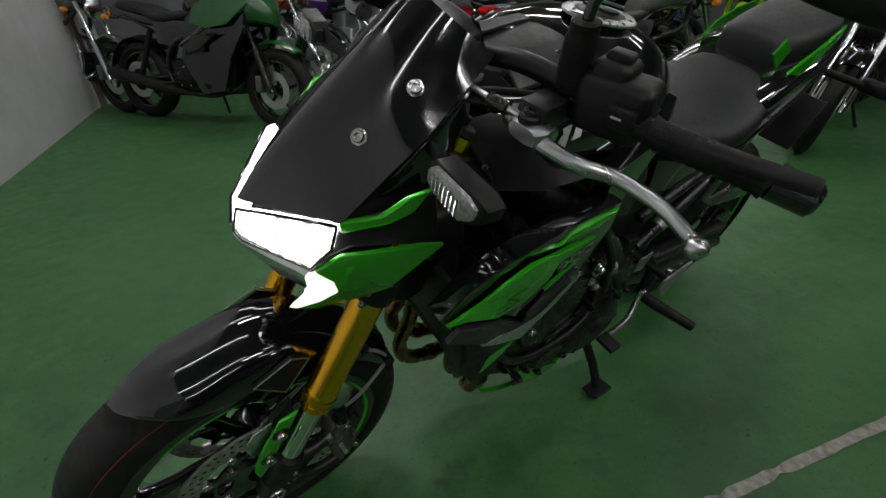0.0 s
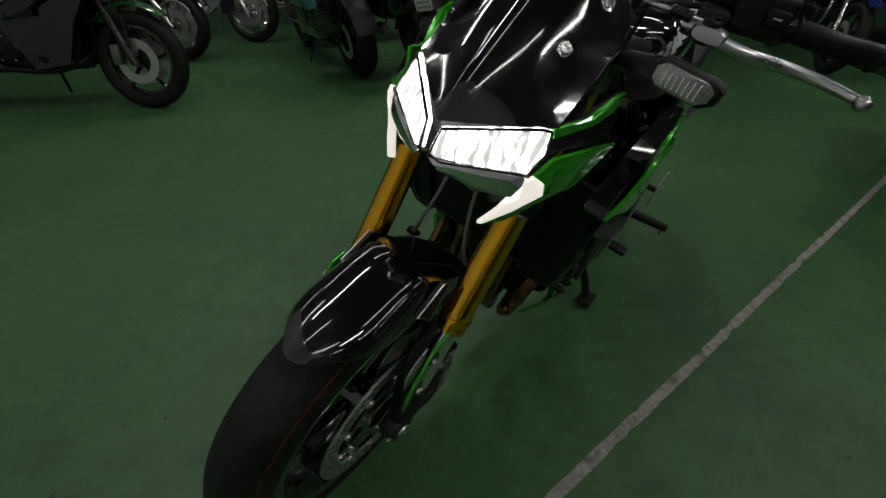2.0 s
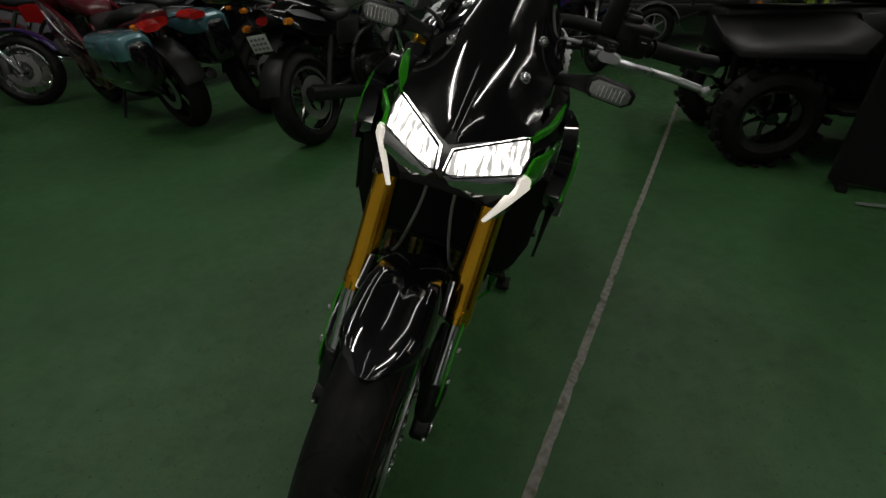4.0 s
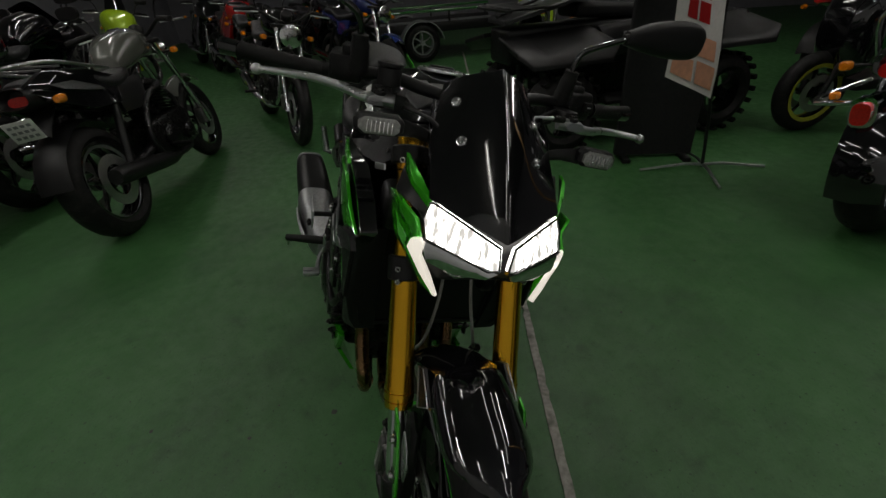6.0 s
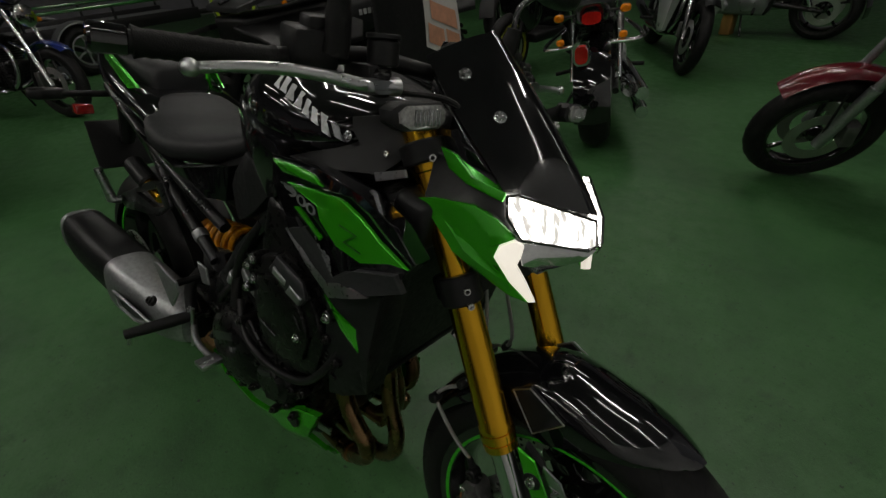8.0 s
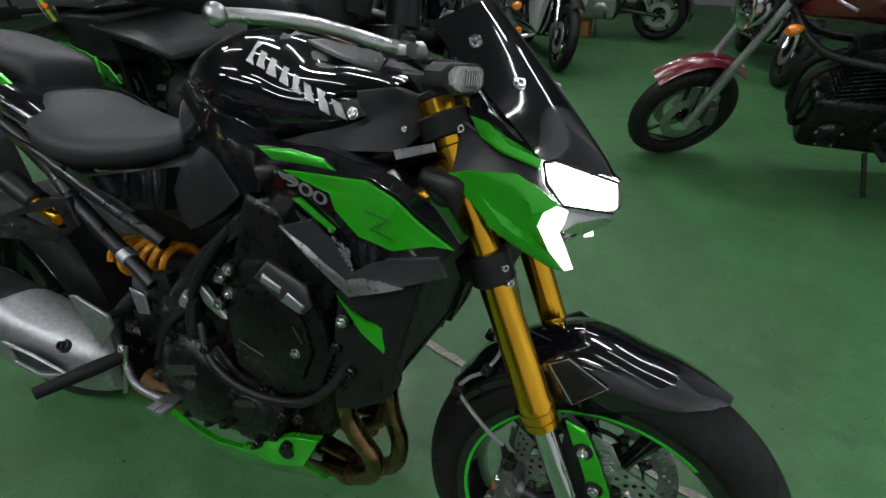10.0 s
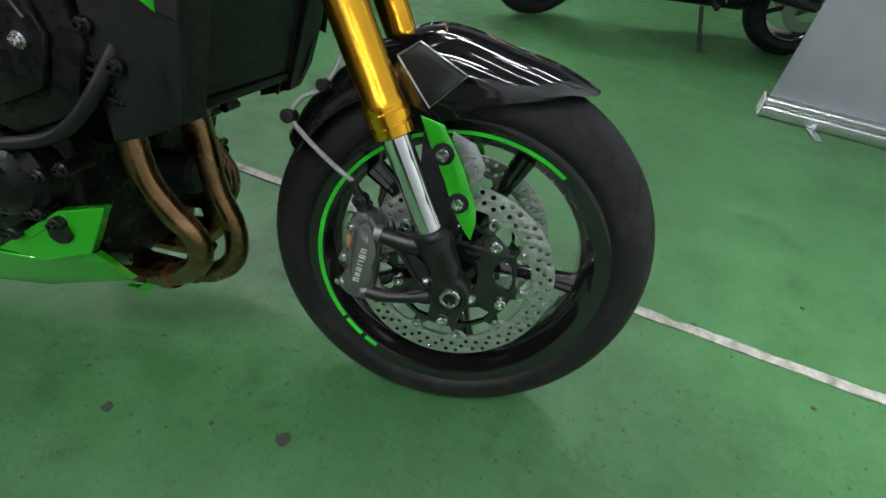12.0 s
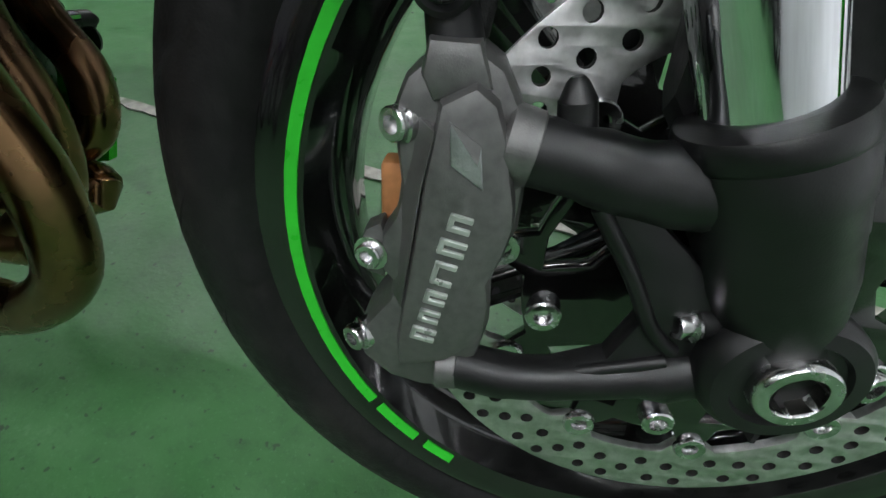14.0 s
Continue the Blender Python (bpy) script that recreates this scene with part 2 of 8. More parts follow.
def box(x0, x1, y0, y1, z0, z1, bevel=0.004, seg=2):
    bm = bmesh.new()
    bmesh.ops.create_cube(bm, size=1)
    for v in bm.verts:
        v.co = Vector(((x0 + x1) / 2 + v.co.x * (x1 - x0), (y0 + y1) / 2 + v.co.y * (y1 - y0), (z0 + z1) / 2 + v.co.z * (z1 - z0)))
    if bevel:
        bmesh.ops.bevel(bm, geom=bm.edges[:], offset=bevel, segments=seg, profile=0.5, affect="EDGES")
    return bm


def tube(points, r, n=10, cap=True):
    """A round tube along points; r is one radius or one for each point."""
    pts = [Vector(p) for p in points]
    rs = r if isinstance(r, (list, tuple)) else [r] * len(pts)
    bm, rings, up = bmesh.new(), [], None
    for i, p in enumerate(pts):
        d = (pts[min(i + 1, len(pts) - 1)] - pts[max(i - 1, 0)]).normalized()
        if up is None:
            up = d.orthogonal().normalized()
        up = (up - d * up.dot(d)).normalized()
        side = d.cross(up)
        rings.append([bm.verts.new(p + (up * math.cos(a) + side * math.sin(a)) * rs[i]) for a in (2 * math.pi * k / n for k in range(n))])
    for a, b in zip(rings, rings[1:]):
        for k in range(n):
            bm.faces.new((a[k], a[(k + 1) % n], b[(k + 1) % n], b[k]))
    if cap:
        bm.faces.new(rings[0][::-1])
        bm.faces.new(rings[-1])
    return bm


def curved(points, steps=6):
    """Points of a smooth line through the given ones."""
    p = [Vector(q) for q in points]
    out = []
    for i in range(len(p) - 1):
        a, b, c, d = p[max(i - 1, 0)], p[i], p[i + 1], p[min(i + 2, len(p) - 1)]
        for k in range(steps):
            t = k / steps
            out.append(0.5 * ((2 * b) + (c - a) * t + (2 * a - 5 * b + 4 * c - d) * t * t + (3 * b - a - 3 * c + d) * t ** 3))
    return out + [p[-1]]


def lathe(profile, centre=(0, 0, 0), n=48, closed=False, start=0.0, stop=360.0):
    """Turns (radius, along y) points about the y axis through centre."""
    bm, c = bmesh.new(), Vector(centre)
    full = abs(stop - start) >= 359.9
    steps = n if full else n + 1
    rings = []
    for k in range(steps):
        a = radians(start + (stop - start) * k / n)
        rings.append([bm.verts.new(c + Vector((r * math.sin(a), y, r * math.cos(a)))) for r, y in profile])
    m = len(profile)
    for k in range(n):
        a, b = rings[k], rings[(k + 1) % steps]
        for j in range(m if closed else m - 1):
            bm.faces.new((a[j], b[j], b[(j + 1) % m], a[(j + 1) % m]))
    bmesh.ops.remove_doubles(bm, verts=bm.verts[:], dist=1e-6)
    if not full and closed:
        bm.faces.new(rings[0])
        bm.faces.new(rings[-1][::-1])
    return bm


def rod(a, b, r, r2=None, n=14, bevel=0.0):
    a, b = Vector(a), Vector(b)
    r2 = r if r2 is None else r2
    if bevel:
        d = (b - a).normalized() * bevel
        return tube([a, a + d, b - d, b], [r - bevel, r, r2, r2 - bevel], n)
    return tube([a, b], [r, r2], n)


def plate(outline, y0, y1, holes=(), bevel=0.0015):
    """A plate in the x-z plane from y0 to y1, with rounded rims, of any outline, with holes."""
    cu = bpy.data.curves.new("outline", "CURVE")
    cu.dimensions, cu.fill_mode = "2D", "BOTH"
    cu.extrude, cu.bevel_depth, cu.bevel_resolution = max(abs(y1 - y0) / 2 - bevel, 0.0001), bevel, 1
    cu.offset = -bevel
    for loop in (outline, *holes):
        sp = cu.splines.new("POLY")
        sp.points.add(len(loop) - 1)
        for q, (x, z) in zip(sp.points, loop):
            q.co = (x, z, 0, 1)
        sp.use_cyclic_u = True
    ob = bpy.data.objects.new("outline", cu)
    me = bpy.data.meshes.new_from_object(ob)
    bm = bmesh.new()
    bm.from_mesh(me)
    for v in bm.verts:
        v.co = Vector((v.co.x, (y0 + y1) / 2 + v.co.z, v.co.y))
    bpy.data.objects.remove(ob)
    bpy.data.curves.remove(cu)
    bpy.data.meshes.remove(me)
    bmesh.ops.remove_doubles(bm, verts=bm.verts[:], dist=2e-5)
    return bm


def ring_points(r, n=24, x=0.0, z=0.0, a0=0.0):
    return [(x + r * math.sin(a0 + 2 * math.pi * k / n), z + r * math.cos(a0 + 2 * math.pi * k / n)) for k in range(n)]


def body(stations, n=20, cap=True, axis="x"):
    """A rounded solid through stations (along, across, up, half width, half height, squareness)."""
    bm, rings = bmesh.new(), []
    for s in stations:
        a, yc, zc, hw, hh = s[:5]
        p = 2.0 / (s[5] if len(s) > 5 else 2.6)
        ring = []
        for k in range(n):
            t = 2 * math.pi * k / n
            c, q = math.cos(t), math.sin(t)
            ring.append(bm.verts.new((a, yc + hw * math.copysign(abs(c) ** p, c), zc + hh * math.copysign(abs(q) ** p, q))))
        rings.append(ring)
    for a, b in zip(rings, rings[1:]):
        for k in range(n):
            bm.faces.new((a[k], a[(k + 1) % n], b[(k + 1) % n], b[k]))
    if cap:
        bm.faces.new(rings[0])
        bm.faces.new(rings[-1][::-1])
    return bm


def smooth_body(stations, n=24, steps=4):
    """body() with stations glided between the given ones."""
    s = [tuple(q) + ((2.6,) if len(q) == 5 else ()) for q in stations]
    fine = []
    for i in range(len(s) - 1):
        a, b, c, d = s[max(i - 1, 0)], s[i], s[i + 1], s[min(i + 2, len(s) - 1)]
        for k in range(steps):
            t = k / steps
            fine.append(tuple(0.5 * (2 * q + (r - p) * t + (2 * p - 5 * q + 4 * r - w) * t * t + (3 * q - p - 3 * r + w) * t ** 3) for p, q, r, w in zip(a, b, c, d)))
    return body(fine + [s[-1]], n)


def panel(points, thick=0.006, bulge=0.004, inward=(0, 1, 0), bevel=0.0012):
    """A moulded panel: a polygon of 3D points, crowned in its middle, with thickness inward."""
    bm = bmesh.new()
    pts = [Vector(p) for p in points]
    mid, inn = sum(pts, Vector()) / len(pts), Vector(inward)
    outer = [bm.verts.new(p) for p in pts]
    half = [bm.verts.new(p + (mid - p) * 0.45 - inn * bulge * 0.85) for p in pts]
    back = [bm.verts.new(p + inn * thick) for p in pts]
    n = len(pts)
    for k in range(n):
        j = (k + 1) % n
        bm.faces.new((outer[k], outer[j], half[j], half[k]))
        bm.faces.new((outer[j], outer[k], back[k], back[j]))
    bm.faces.new(half)
    bm.faces.new(back[::-1])
    bmesh.ops.triangulate(bm, faces=[f for f in bm.faces if len(f.verts) > 4])
    if bevel:
        rim = [e for e in bm.edges if e.verts[0] in outer and e.verts[1] in outer]
        bmesh.ops.bevel(bm, geom=rim, offset=bevel, segments=1, affect="EDGES")
    return bm


def sheet(grid, thick=0.004):
    """A curved sheet through rows of points, with thickness."""
    bm = bmesh.new()
    rows = [[bm.verts.new(p) for p in row] for row in grid]
    for a, b in zip(rows, rows[1:]):
        for k in range(len(a) - 1):
            bm.faces.new((a[k], a[k + 1], b[k + 1], b[k]))
    bmesh.ops.recalc_face_normals(bm, faces=bm.faces[:])
    bmesh.ops.solidify(bm, geom=bm.faces[:], thickness=thick)
    return bm


def hexbolt(at, d=(0, -1, 0), r=0.006, h=0.005, washer=True):
    """A cap bolt with a socket, standing off at along d."""
    d = Vector(d).normalized()
    turn = Vector((0, -1, 0)).rotation_difference(d).to_matrix().to_4x4()
    prof = [(0.0, -h * 0.35), (r * 0.5, -h * 0.35), (r * 0.55, -h), (r * 0.9, -h), (r, -h * 0.85), (r, -h * 0.25)]
    prof += [(r * 1.35, -h * 0.2), (r * 1.35, 0.0)] if washer else [(r, 0.0)]
    return moved(lathe(prof, n=14), Matrix.Translation(at) @ turn)


def letters(text, size, depth=0.0006):
    """Raised lettering in the x-z plane, facing -y."""
    cu = bpy.data.curves.new("letters", "FONT")
    cu.body, cu.size, cu.extrude, cu.align_x, cu.align_y = text, size, depth, "CENTER", "CENTER"
    ob = bpy.data.objects.new("letters", cu)
    me = bpy.data.meshes.new_from_object(ob)
    bm = bmesh.new()
    bm.from_mesh(me)
    bpy.data.objects.remove(ob)
    bpy.data.curves.remove(cu)
    bpy.data.meshes.remove(me)
    return moved(bm, pose(0, 0, 0, 90, 0, 0))

# ---- the hall ----
HALL_TURN = pose(0, 0, 0, 0, 0, HALL)


def hall_box(name, u0, u1, v0, v1, z0, z1, mat, label, kind="structure", category="wall", bevel=0.0):
    """A piece of the hall, in the hall's own axes (v grows to the other side)."""
    ob = part(name, box(u0, u1, -v1, -v0, z0, z1, bevel), mat)
    ob.matrix_world = HALL_TURN
    return tagged(ob, label, category, "", kind)


U0, U1, V0, V1 = -1.58, 13.0, -7.6, 9.5
hall_box("floor", U0 - 3.5, U1 + 0.3, V0 - 0.3, V1 + 0.3, -0.2, 0.0, "floor", "worn green painted concrete showroom floor", category="floor")
hall_box("ceiling", U0 - 3.5, U1 + 0.3, V0 - 0.3, V1 + 0.3, CEILING, CEILING + 0.2, "ceiling", "plain grey hall ceiling carrying tube lamps", category="ceiling")
hall_box("wall_front", U0 - 0.25, U0, -4.62, V1, 0, CEILING, "wall", "pale grey painted wall meeting the green floor")
hall_box("wall_south", U0 - 3.5, U1, V0 - 0.25, V0, 0, CEILING, "wall_dark", "mauve grey painted wall behind parked motorcycles")
hall_box("wall_north", U0, U1, V1, V1 + 0.25, 0, CEILING, "wall_dark", "plain grey side wall of the showroom")
hall_box("wall_back", U1, U1 + 0.25, V0, V1, 0, CEILING, "wall_dark", "plain grey far wall of the showroom")
hall_box("wall_porch", U0 - 3.5, U0 - 3.25, V0, -4.62, 0, CEILING, "wall_dark", "plain grey wall beyond the passage")
hall_box("wall_pier", U0 - 0.25, U0 + 0.05, -5.12, -4.72, 0, CEILING, "wall", "pale grey wall pier beside a brown pipe")
hall_box("trim", U0 - 0.1, U0 + 0.03, -4.72, -4.62, 0, CEILING, "brown", "dark brown upright strip between wall panels", category="trim")


def painted_line():
    """The floor line: wavering edges, bitten into here and there."""
    rng = random.Random(4)
    bm, left, right = bmesh.new(), [], []
    for k in range(321):
        u = -1.5 + k * 0.03
        w = 0.0135 + rng.uniform(-0.0014, 0.0014) - (rng.uniform(0.002, 0.008) if rng.random() < 0.10 else 0)
        w2 = 0.0135 + rng.uniform(-0.0014, 0.0014) - (rng.uniform(0.002, 0.008) if rng.random() < 0.10 else 0)
        drift = 0.002 * math.sin(u * 1.7) + 0.0008 * math.sin(u * 5.1)
        left.append(bm.verts.new((u, drift + w, 0.0045)))
        right.append(bm.verts.new((u, drift - w2, 0.0045)))
    base_l = [bm.verts.new((v.co.x, v.co.y, 0.0005)) for v in left]
    base_r = [bm.verts.new((v.co.x, v.co.y, 0.0005)) for v in right]
    for k in range(320):
        bm.faces.new((left[k], right[k], right[k + 1], left[k + 1]))
        bm.faces.new((left[k], left[k + 1], base_l[k + 1], base_l[k]))
        bm.faces.new((right[k + 1], right[k], base_r[k], base_r[k + 1]))
    ob = part("floor_line", bm, "line")
    ob.matrix_world = Matrix.Translation((0, 0.362, 0)) @ pose(0, 0, 0, 0, 0, LINE_ANGLE)
    return tagged(ob, "scuffed white line painted on the green floor", "floor line", "", "structure")


LINE_ANGLE = 180 - 15.3
painted_line()


def floor_spots():
    """Oil drips and scuffs on the paint."""
    rng = random.Random(9)
    spots = [(-0.570, -0.200, 0.011), (-0.244, -0.198, 0.014), (-0.378, -0.193, 0.005), (0.62, -0.35, 0.016), (-0.55, -0.46, 0.006)]
    spots += [(rng.uniform(-1.4, 1.4), rng.uniform(-0.9, 1.6), rng.uniform(0.002, 0.007)) for _ in range(46)]
    for x, y, r in spots:
        bm = bmesh.new()
        ring = [bm.verts.new((x + r * rng.uniform(0.6, 1.2) * math.cos(a), y + r * rng.uniform(0.6, 1.2) * math.sin(a), 0.0008)) for a in (k * math.pi / 6 for k in range(12))]
        bm.faces.new(ring)
        ext = bmesh.ops.extrude_face_region(bm, geom=bm.faces[:])
        for v in ext["geom"]:
            if isinstance(v, bmesh.types.BMVert):
                v.co.z = 0.002
        tagged(part("floor_stain", bm, M["oil"]), "small dark oil drip dried on the floor", "stain", "floor stains", "structure")


M["oil"] = material("dried_oil", (0.035, 0.04, 0.032), 0.55, 0, 0.3, 200)
floor_spots()

M["tube_on"] = material("lit_tube_glass", (0.9, 0.9, 0.9), 0.3, 0, 0.02, 20, emit=LAMP_COLOUR, emit_strength=17.0)
for u, v in LAMP_PLACES + TUBE_PLACES:
    lamp_thing = thing("ceiling_lamp", hall_pose(u, v, CEILING), "white batten lamp with a long bare tube, fixed to the ceiling", "lamp", "ceiling lamps")
    part("housing", box(-0.64, 0.64, -0.05, 0.05, -0.055, 0.0, 0.006), "label_white", lamp_thing)
    part("tube", rod((-0.61, 0.0, -0.075), (0.61, 0.0, -0.075), 0.014), "label_white" if (u, v) in LAMP_PLACES else M["tube_on"], lamp_thing)

# ---- the motorcycle in the middle ----
LEAN_LEFT = 14.0
bike = thing("motorcycle", pose(0, -0.038, 0, -LEAN_LEFT, 0, 0),
             "black and green naked motorcycle with gold fork and lit headlight", "motorcycle")
AXLE = Vector((0.006, 0, 0.301))


def on_fork(z, y=0.0, ahead=0.0):
    """A place on the fork's axis at height z."""
    return Vector((0.010 - 0.4605 * (z - 0.300) + ahead, y, z))


def wheel(parent, at, r_out, width, r_rim, stripe=True, spokes=5, name="front"):
    c = Vector(at)
    h = width / 2
    rim_h = 0.0519 if name == "front" else h * 0.85
    # tyre with a rounded crown
    crown = 1.02 * h
    prof = []
    for k in range(21):
        a = radians(-90 + 9 * k)
        prof.append((r_out - crown * (1 - math.cos(a)), h * math.sin(a)))
    low = r_out - crown
    bead = [(r_rim - 0.002, rim_h * 0.92), (r_rim + 0.003, rim_h * 0.97), (r_rim + 0.006, rim_h + (h - rim_h) * 0.35), ((r_rim + low) / 2 + 0.004, rim_h + (h - rim_h) * 0.80)]
    prof = [(r, -y) for r, y in bead] + prof + bead[::-1]
    prof += [(r_rim - 0.006, rim_h * 0.8), (r_rim - 0.006, -rim_h * 0.8)]
    rim = part(f"{name}_wheel", lathe([(r_rim + 0.004, -rim_h), (r_rim - 0.006, -rim_h - 0.001), (r_rim - 0.019, -rim_h * 0.93), (r_rim - 0.026, -rim_h * 0.6), (r_rim - 0.034, -rim_h * 0.35),
                                       (r_rim - 0.034, rim_h * 0.35), (r_rim - 0.026, rim_h * 0.6), (r_rim - 0.019, rim_h * 0.93), (r_rim - 0.006, rim_h + 0.001), (r_rim + 0.004, rim_h),
                                       (r_rim - 0.008, rim_h * 0.6), (r_rim - 0.008, -rim_h * 0.6)], c, 72, closed=True), "wheel_black", parent, "gloss black cast wheel rim")
    part("tyre", lathe(prof, c, 128, closed=True), "rubber", rim, sharp=75.0)
    if name == "front":
        part("tyre_line", lathe([(r_out - crown * (1 - math.cos(radians(a))) + o, h * math.sin(radians(a))) for a, o in ((57, -0.0006), (57.5, 0.0003), (58.5, 0.0003), (59, -0.0006))], c, 96, closed=True), M["red_line"], rim, "thin red moulding line")
    # tread grooves: flat near-black strips on the tread, recess shade put into colour
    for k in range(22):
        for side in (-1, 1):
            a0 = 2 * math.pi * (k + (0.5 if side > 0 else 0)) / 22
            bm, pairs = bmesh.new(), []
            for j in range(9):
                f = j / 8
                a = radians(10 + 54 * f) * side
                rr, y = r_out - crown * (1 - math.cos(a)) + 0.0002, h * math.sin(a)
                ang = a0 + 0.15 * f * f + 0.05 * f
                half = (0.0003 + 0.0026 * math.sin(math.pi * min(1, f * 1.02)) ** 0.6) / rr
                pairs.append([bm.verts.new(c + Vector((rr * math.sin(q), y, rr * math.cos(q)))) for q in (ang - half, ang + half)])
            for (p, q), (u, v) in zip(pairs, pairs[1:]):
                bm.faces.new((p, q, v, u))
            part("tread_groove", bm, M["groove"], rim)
    for k in range(spokes):
        a = 2 * math.pi * (k + 0.33) / spokes
        for off in (-0.022, 0.022):
            d0 = Vector((math.sin(a + off * 0.6), 0, math.cos(a + off * 0.6)))
            d1 = Vector((math.sin(a + off), 0, math.cos(a + off)))
            d2 = Vector((math.sin(a + off * 1.5), 0, math.cos(a + off * 1.5)))
            pts = [c + d0 * 0.035, c + d0 * 0.07, c + d1 * 0.13, c + d2 * (r_rim - 0.028)]
            s = tube(pts, [0.016, 0.011, 0.009, 0.012], 8)
            for v in s.verts:
                v.co.y = c.y + (v.co.y - c.y) * 1.25
            part("spoke", s, "wheel_black", rim)
    part("hub", lathe([(0.0, -0.052), (0.034, -0.052), (0.042, -0.044), (0.038, -0.02), (0.038, 0.02), (0.042, 0.044), (0.034, 0.052), (0.0, 0.052)], c, 32), "wheel_black", rim)
    if stripe:
        for side in (-1, 1):
            for s0, s1 in ((-126, 37), (-138, -128), (-147, -140.5)):
                y = side * (rim_h + 0.0016)
                part("rim_stripe", lathe([(r_rim - 0.0165, y - side * 0.0030), (r_rim - 0.0108, y - side * 0.0010), (r_rim - 0.0108, y - side * 0.0022), (r_rim - 0.0165, y - side * 0.0042)], c, max(4, int(abs(s1 - s0) / 4)), closed=True, start=s0, stop=s1),
                     "green_decal", rim, "bright green rim stripe")
    return rim


# dark colour stands in for the occlusion inside the drilled holes
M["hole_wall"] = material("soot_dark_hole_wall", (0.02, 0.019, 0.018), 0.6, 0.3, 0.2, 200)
M["red_line"] = material("red_tyre_line", (0.16, 0.018, 0.012), 0.6, 0, 0.3, 60)
# near-black colour that paints the shade inside grooves and slots
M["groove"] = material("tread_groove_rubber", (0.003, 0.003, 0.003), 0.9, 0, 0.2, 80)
front_wheel = wheel(bike, AXLE, 0.302, 0.118, 0.2275)
REAR = Vector((-1.455, 0, 0.315))
rear_wheel = wheel(bike, REAR, 0.315, 0.180, 0.2275, stripe=True, name="rear")


def brake_disc(parent, c, y, r_out=0.150, r_in=0.116, facing=-1, buttons=10, name="brake_disc", thick=0.005, bolts=True):
    """A drilled floating disc: steel track, black carrier, buttons and bolts."""
    PHASE = 0.72
    inner = []
    for k in range(buttons * 12):
        a = 2 * math.pi * k / (buttons * 12)
        near = abs(((a * buttons / (2 * math.pi)) - PHASE + 0.5) % 1 - 0.5) / 0.5
        inner.append((c.x + (r_in - 0.012 * max(0, 1 - (near / 0.42) ** 2)) * math.sin(a), c.z + (r_in - 0.012 * max(0, 1 - (near / 0.42) ** 2)) * math.cos(a)))
    holes = []
    w = r_out - r_in
    for k in range(buttons * 2):
        a0 = 2 * math.pi * k / (buttons * 2)
        for f, off in ((0.24, 0.02), (0.5, 0.09), (0.76, 0.16), (0.34, 0.21), (0.70, 0.275)):
            r = r_in + 0.002 + w * f
            holes.append(ring_points(0.0036, 12, c.x + r * math.sin(a0 + off), c.z + r * math.cos(a0 + off)))
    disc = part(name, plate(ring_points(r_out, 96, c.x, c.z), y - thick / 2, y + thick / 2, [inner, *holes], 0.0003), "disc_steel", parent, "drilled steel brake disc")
    # hole walls take a darker colour, painting in the shade of the bores
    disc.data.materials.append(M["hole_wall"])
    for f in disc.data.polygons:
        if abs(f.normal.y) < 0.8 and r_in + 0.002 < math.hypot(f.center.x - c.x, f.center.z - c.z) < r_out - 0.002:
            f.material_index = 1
    # carrier: a ring with lobes to the buttons, and windows
    lobes, n = [], buttons * 10
    for k in range(n):
        a = 2 * math.pi * k / n
        near = abs(((a * buttons / (2 * math.pi)) - PHASE + 0.5) % 1 - 0.5) / 0.5
        r = 0.094 + 0.018 * max(0, 1 - (near / 0.36) ** 2)
        lobes.append((c.x + r * math.sin(a), c.z + r * math.cos(a)))
    windows = []
    for k in range(5):
        a0 = 2 * math.pi * (k + 1.07) / 5
        windows.append([(c.x + r * math.sin(a0 + a), c.z + r * math.cos(a0 + a)) for r, a in ((0.086, -0.34), (0.089, -0.15), (0.089, 0.15), (0.086, 0.34), (0.066, 0.25), (0.060, 0.0), (0.066, -0.25))])
    part("carrier", plate(lobes, y - 0.004, y + 0.004, [ring_points(0.036, 24, c.x, c.z), *windows], 0.0008), "wheel_black", disc, "black disc carrier")
    for k in range(buttons):
        a = 2 * math.pi * (k + PHASE) / buttons
        at = c + Vector((0.1075 * math.sin(a), y - c.y + facing * 0.003, 0.1075 * math.cos(a)))
        part("button", lathe([(0.0, facing * 0.001), (0.0042, facing * 0.001), (0.0046, facing * 0.003), (0.0082, facing * 0.0035), (0.0090, facing * 0.0022), (0.0090, 0)], at, 18), "bolt_steel", disc)
    for k in range(5 if bolts else 0):
        a = 2 * math.pi * (k + 0.57) / 5
        at = c + Vector((0.084 * math.sin(a), y - c.y + facing * 0.004, 0.084 * math.cos(a)))
        part("disc_bolt", hexbolt(at, (0, facing, 0), 0.0088, 0.006, False), "bolt_steel", disc)
    return disc


brake_disc(bike, AXLE, -0.068, facing=-1)
brake_disc(bike, AXLE, 0.068, facing=1)
brake_disc(bike, REAR, -0.105, 0.125, 0.100, -1, 8, "rear_brake_disc")

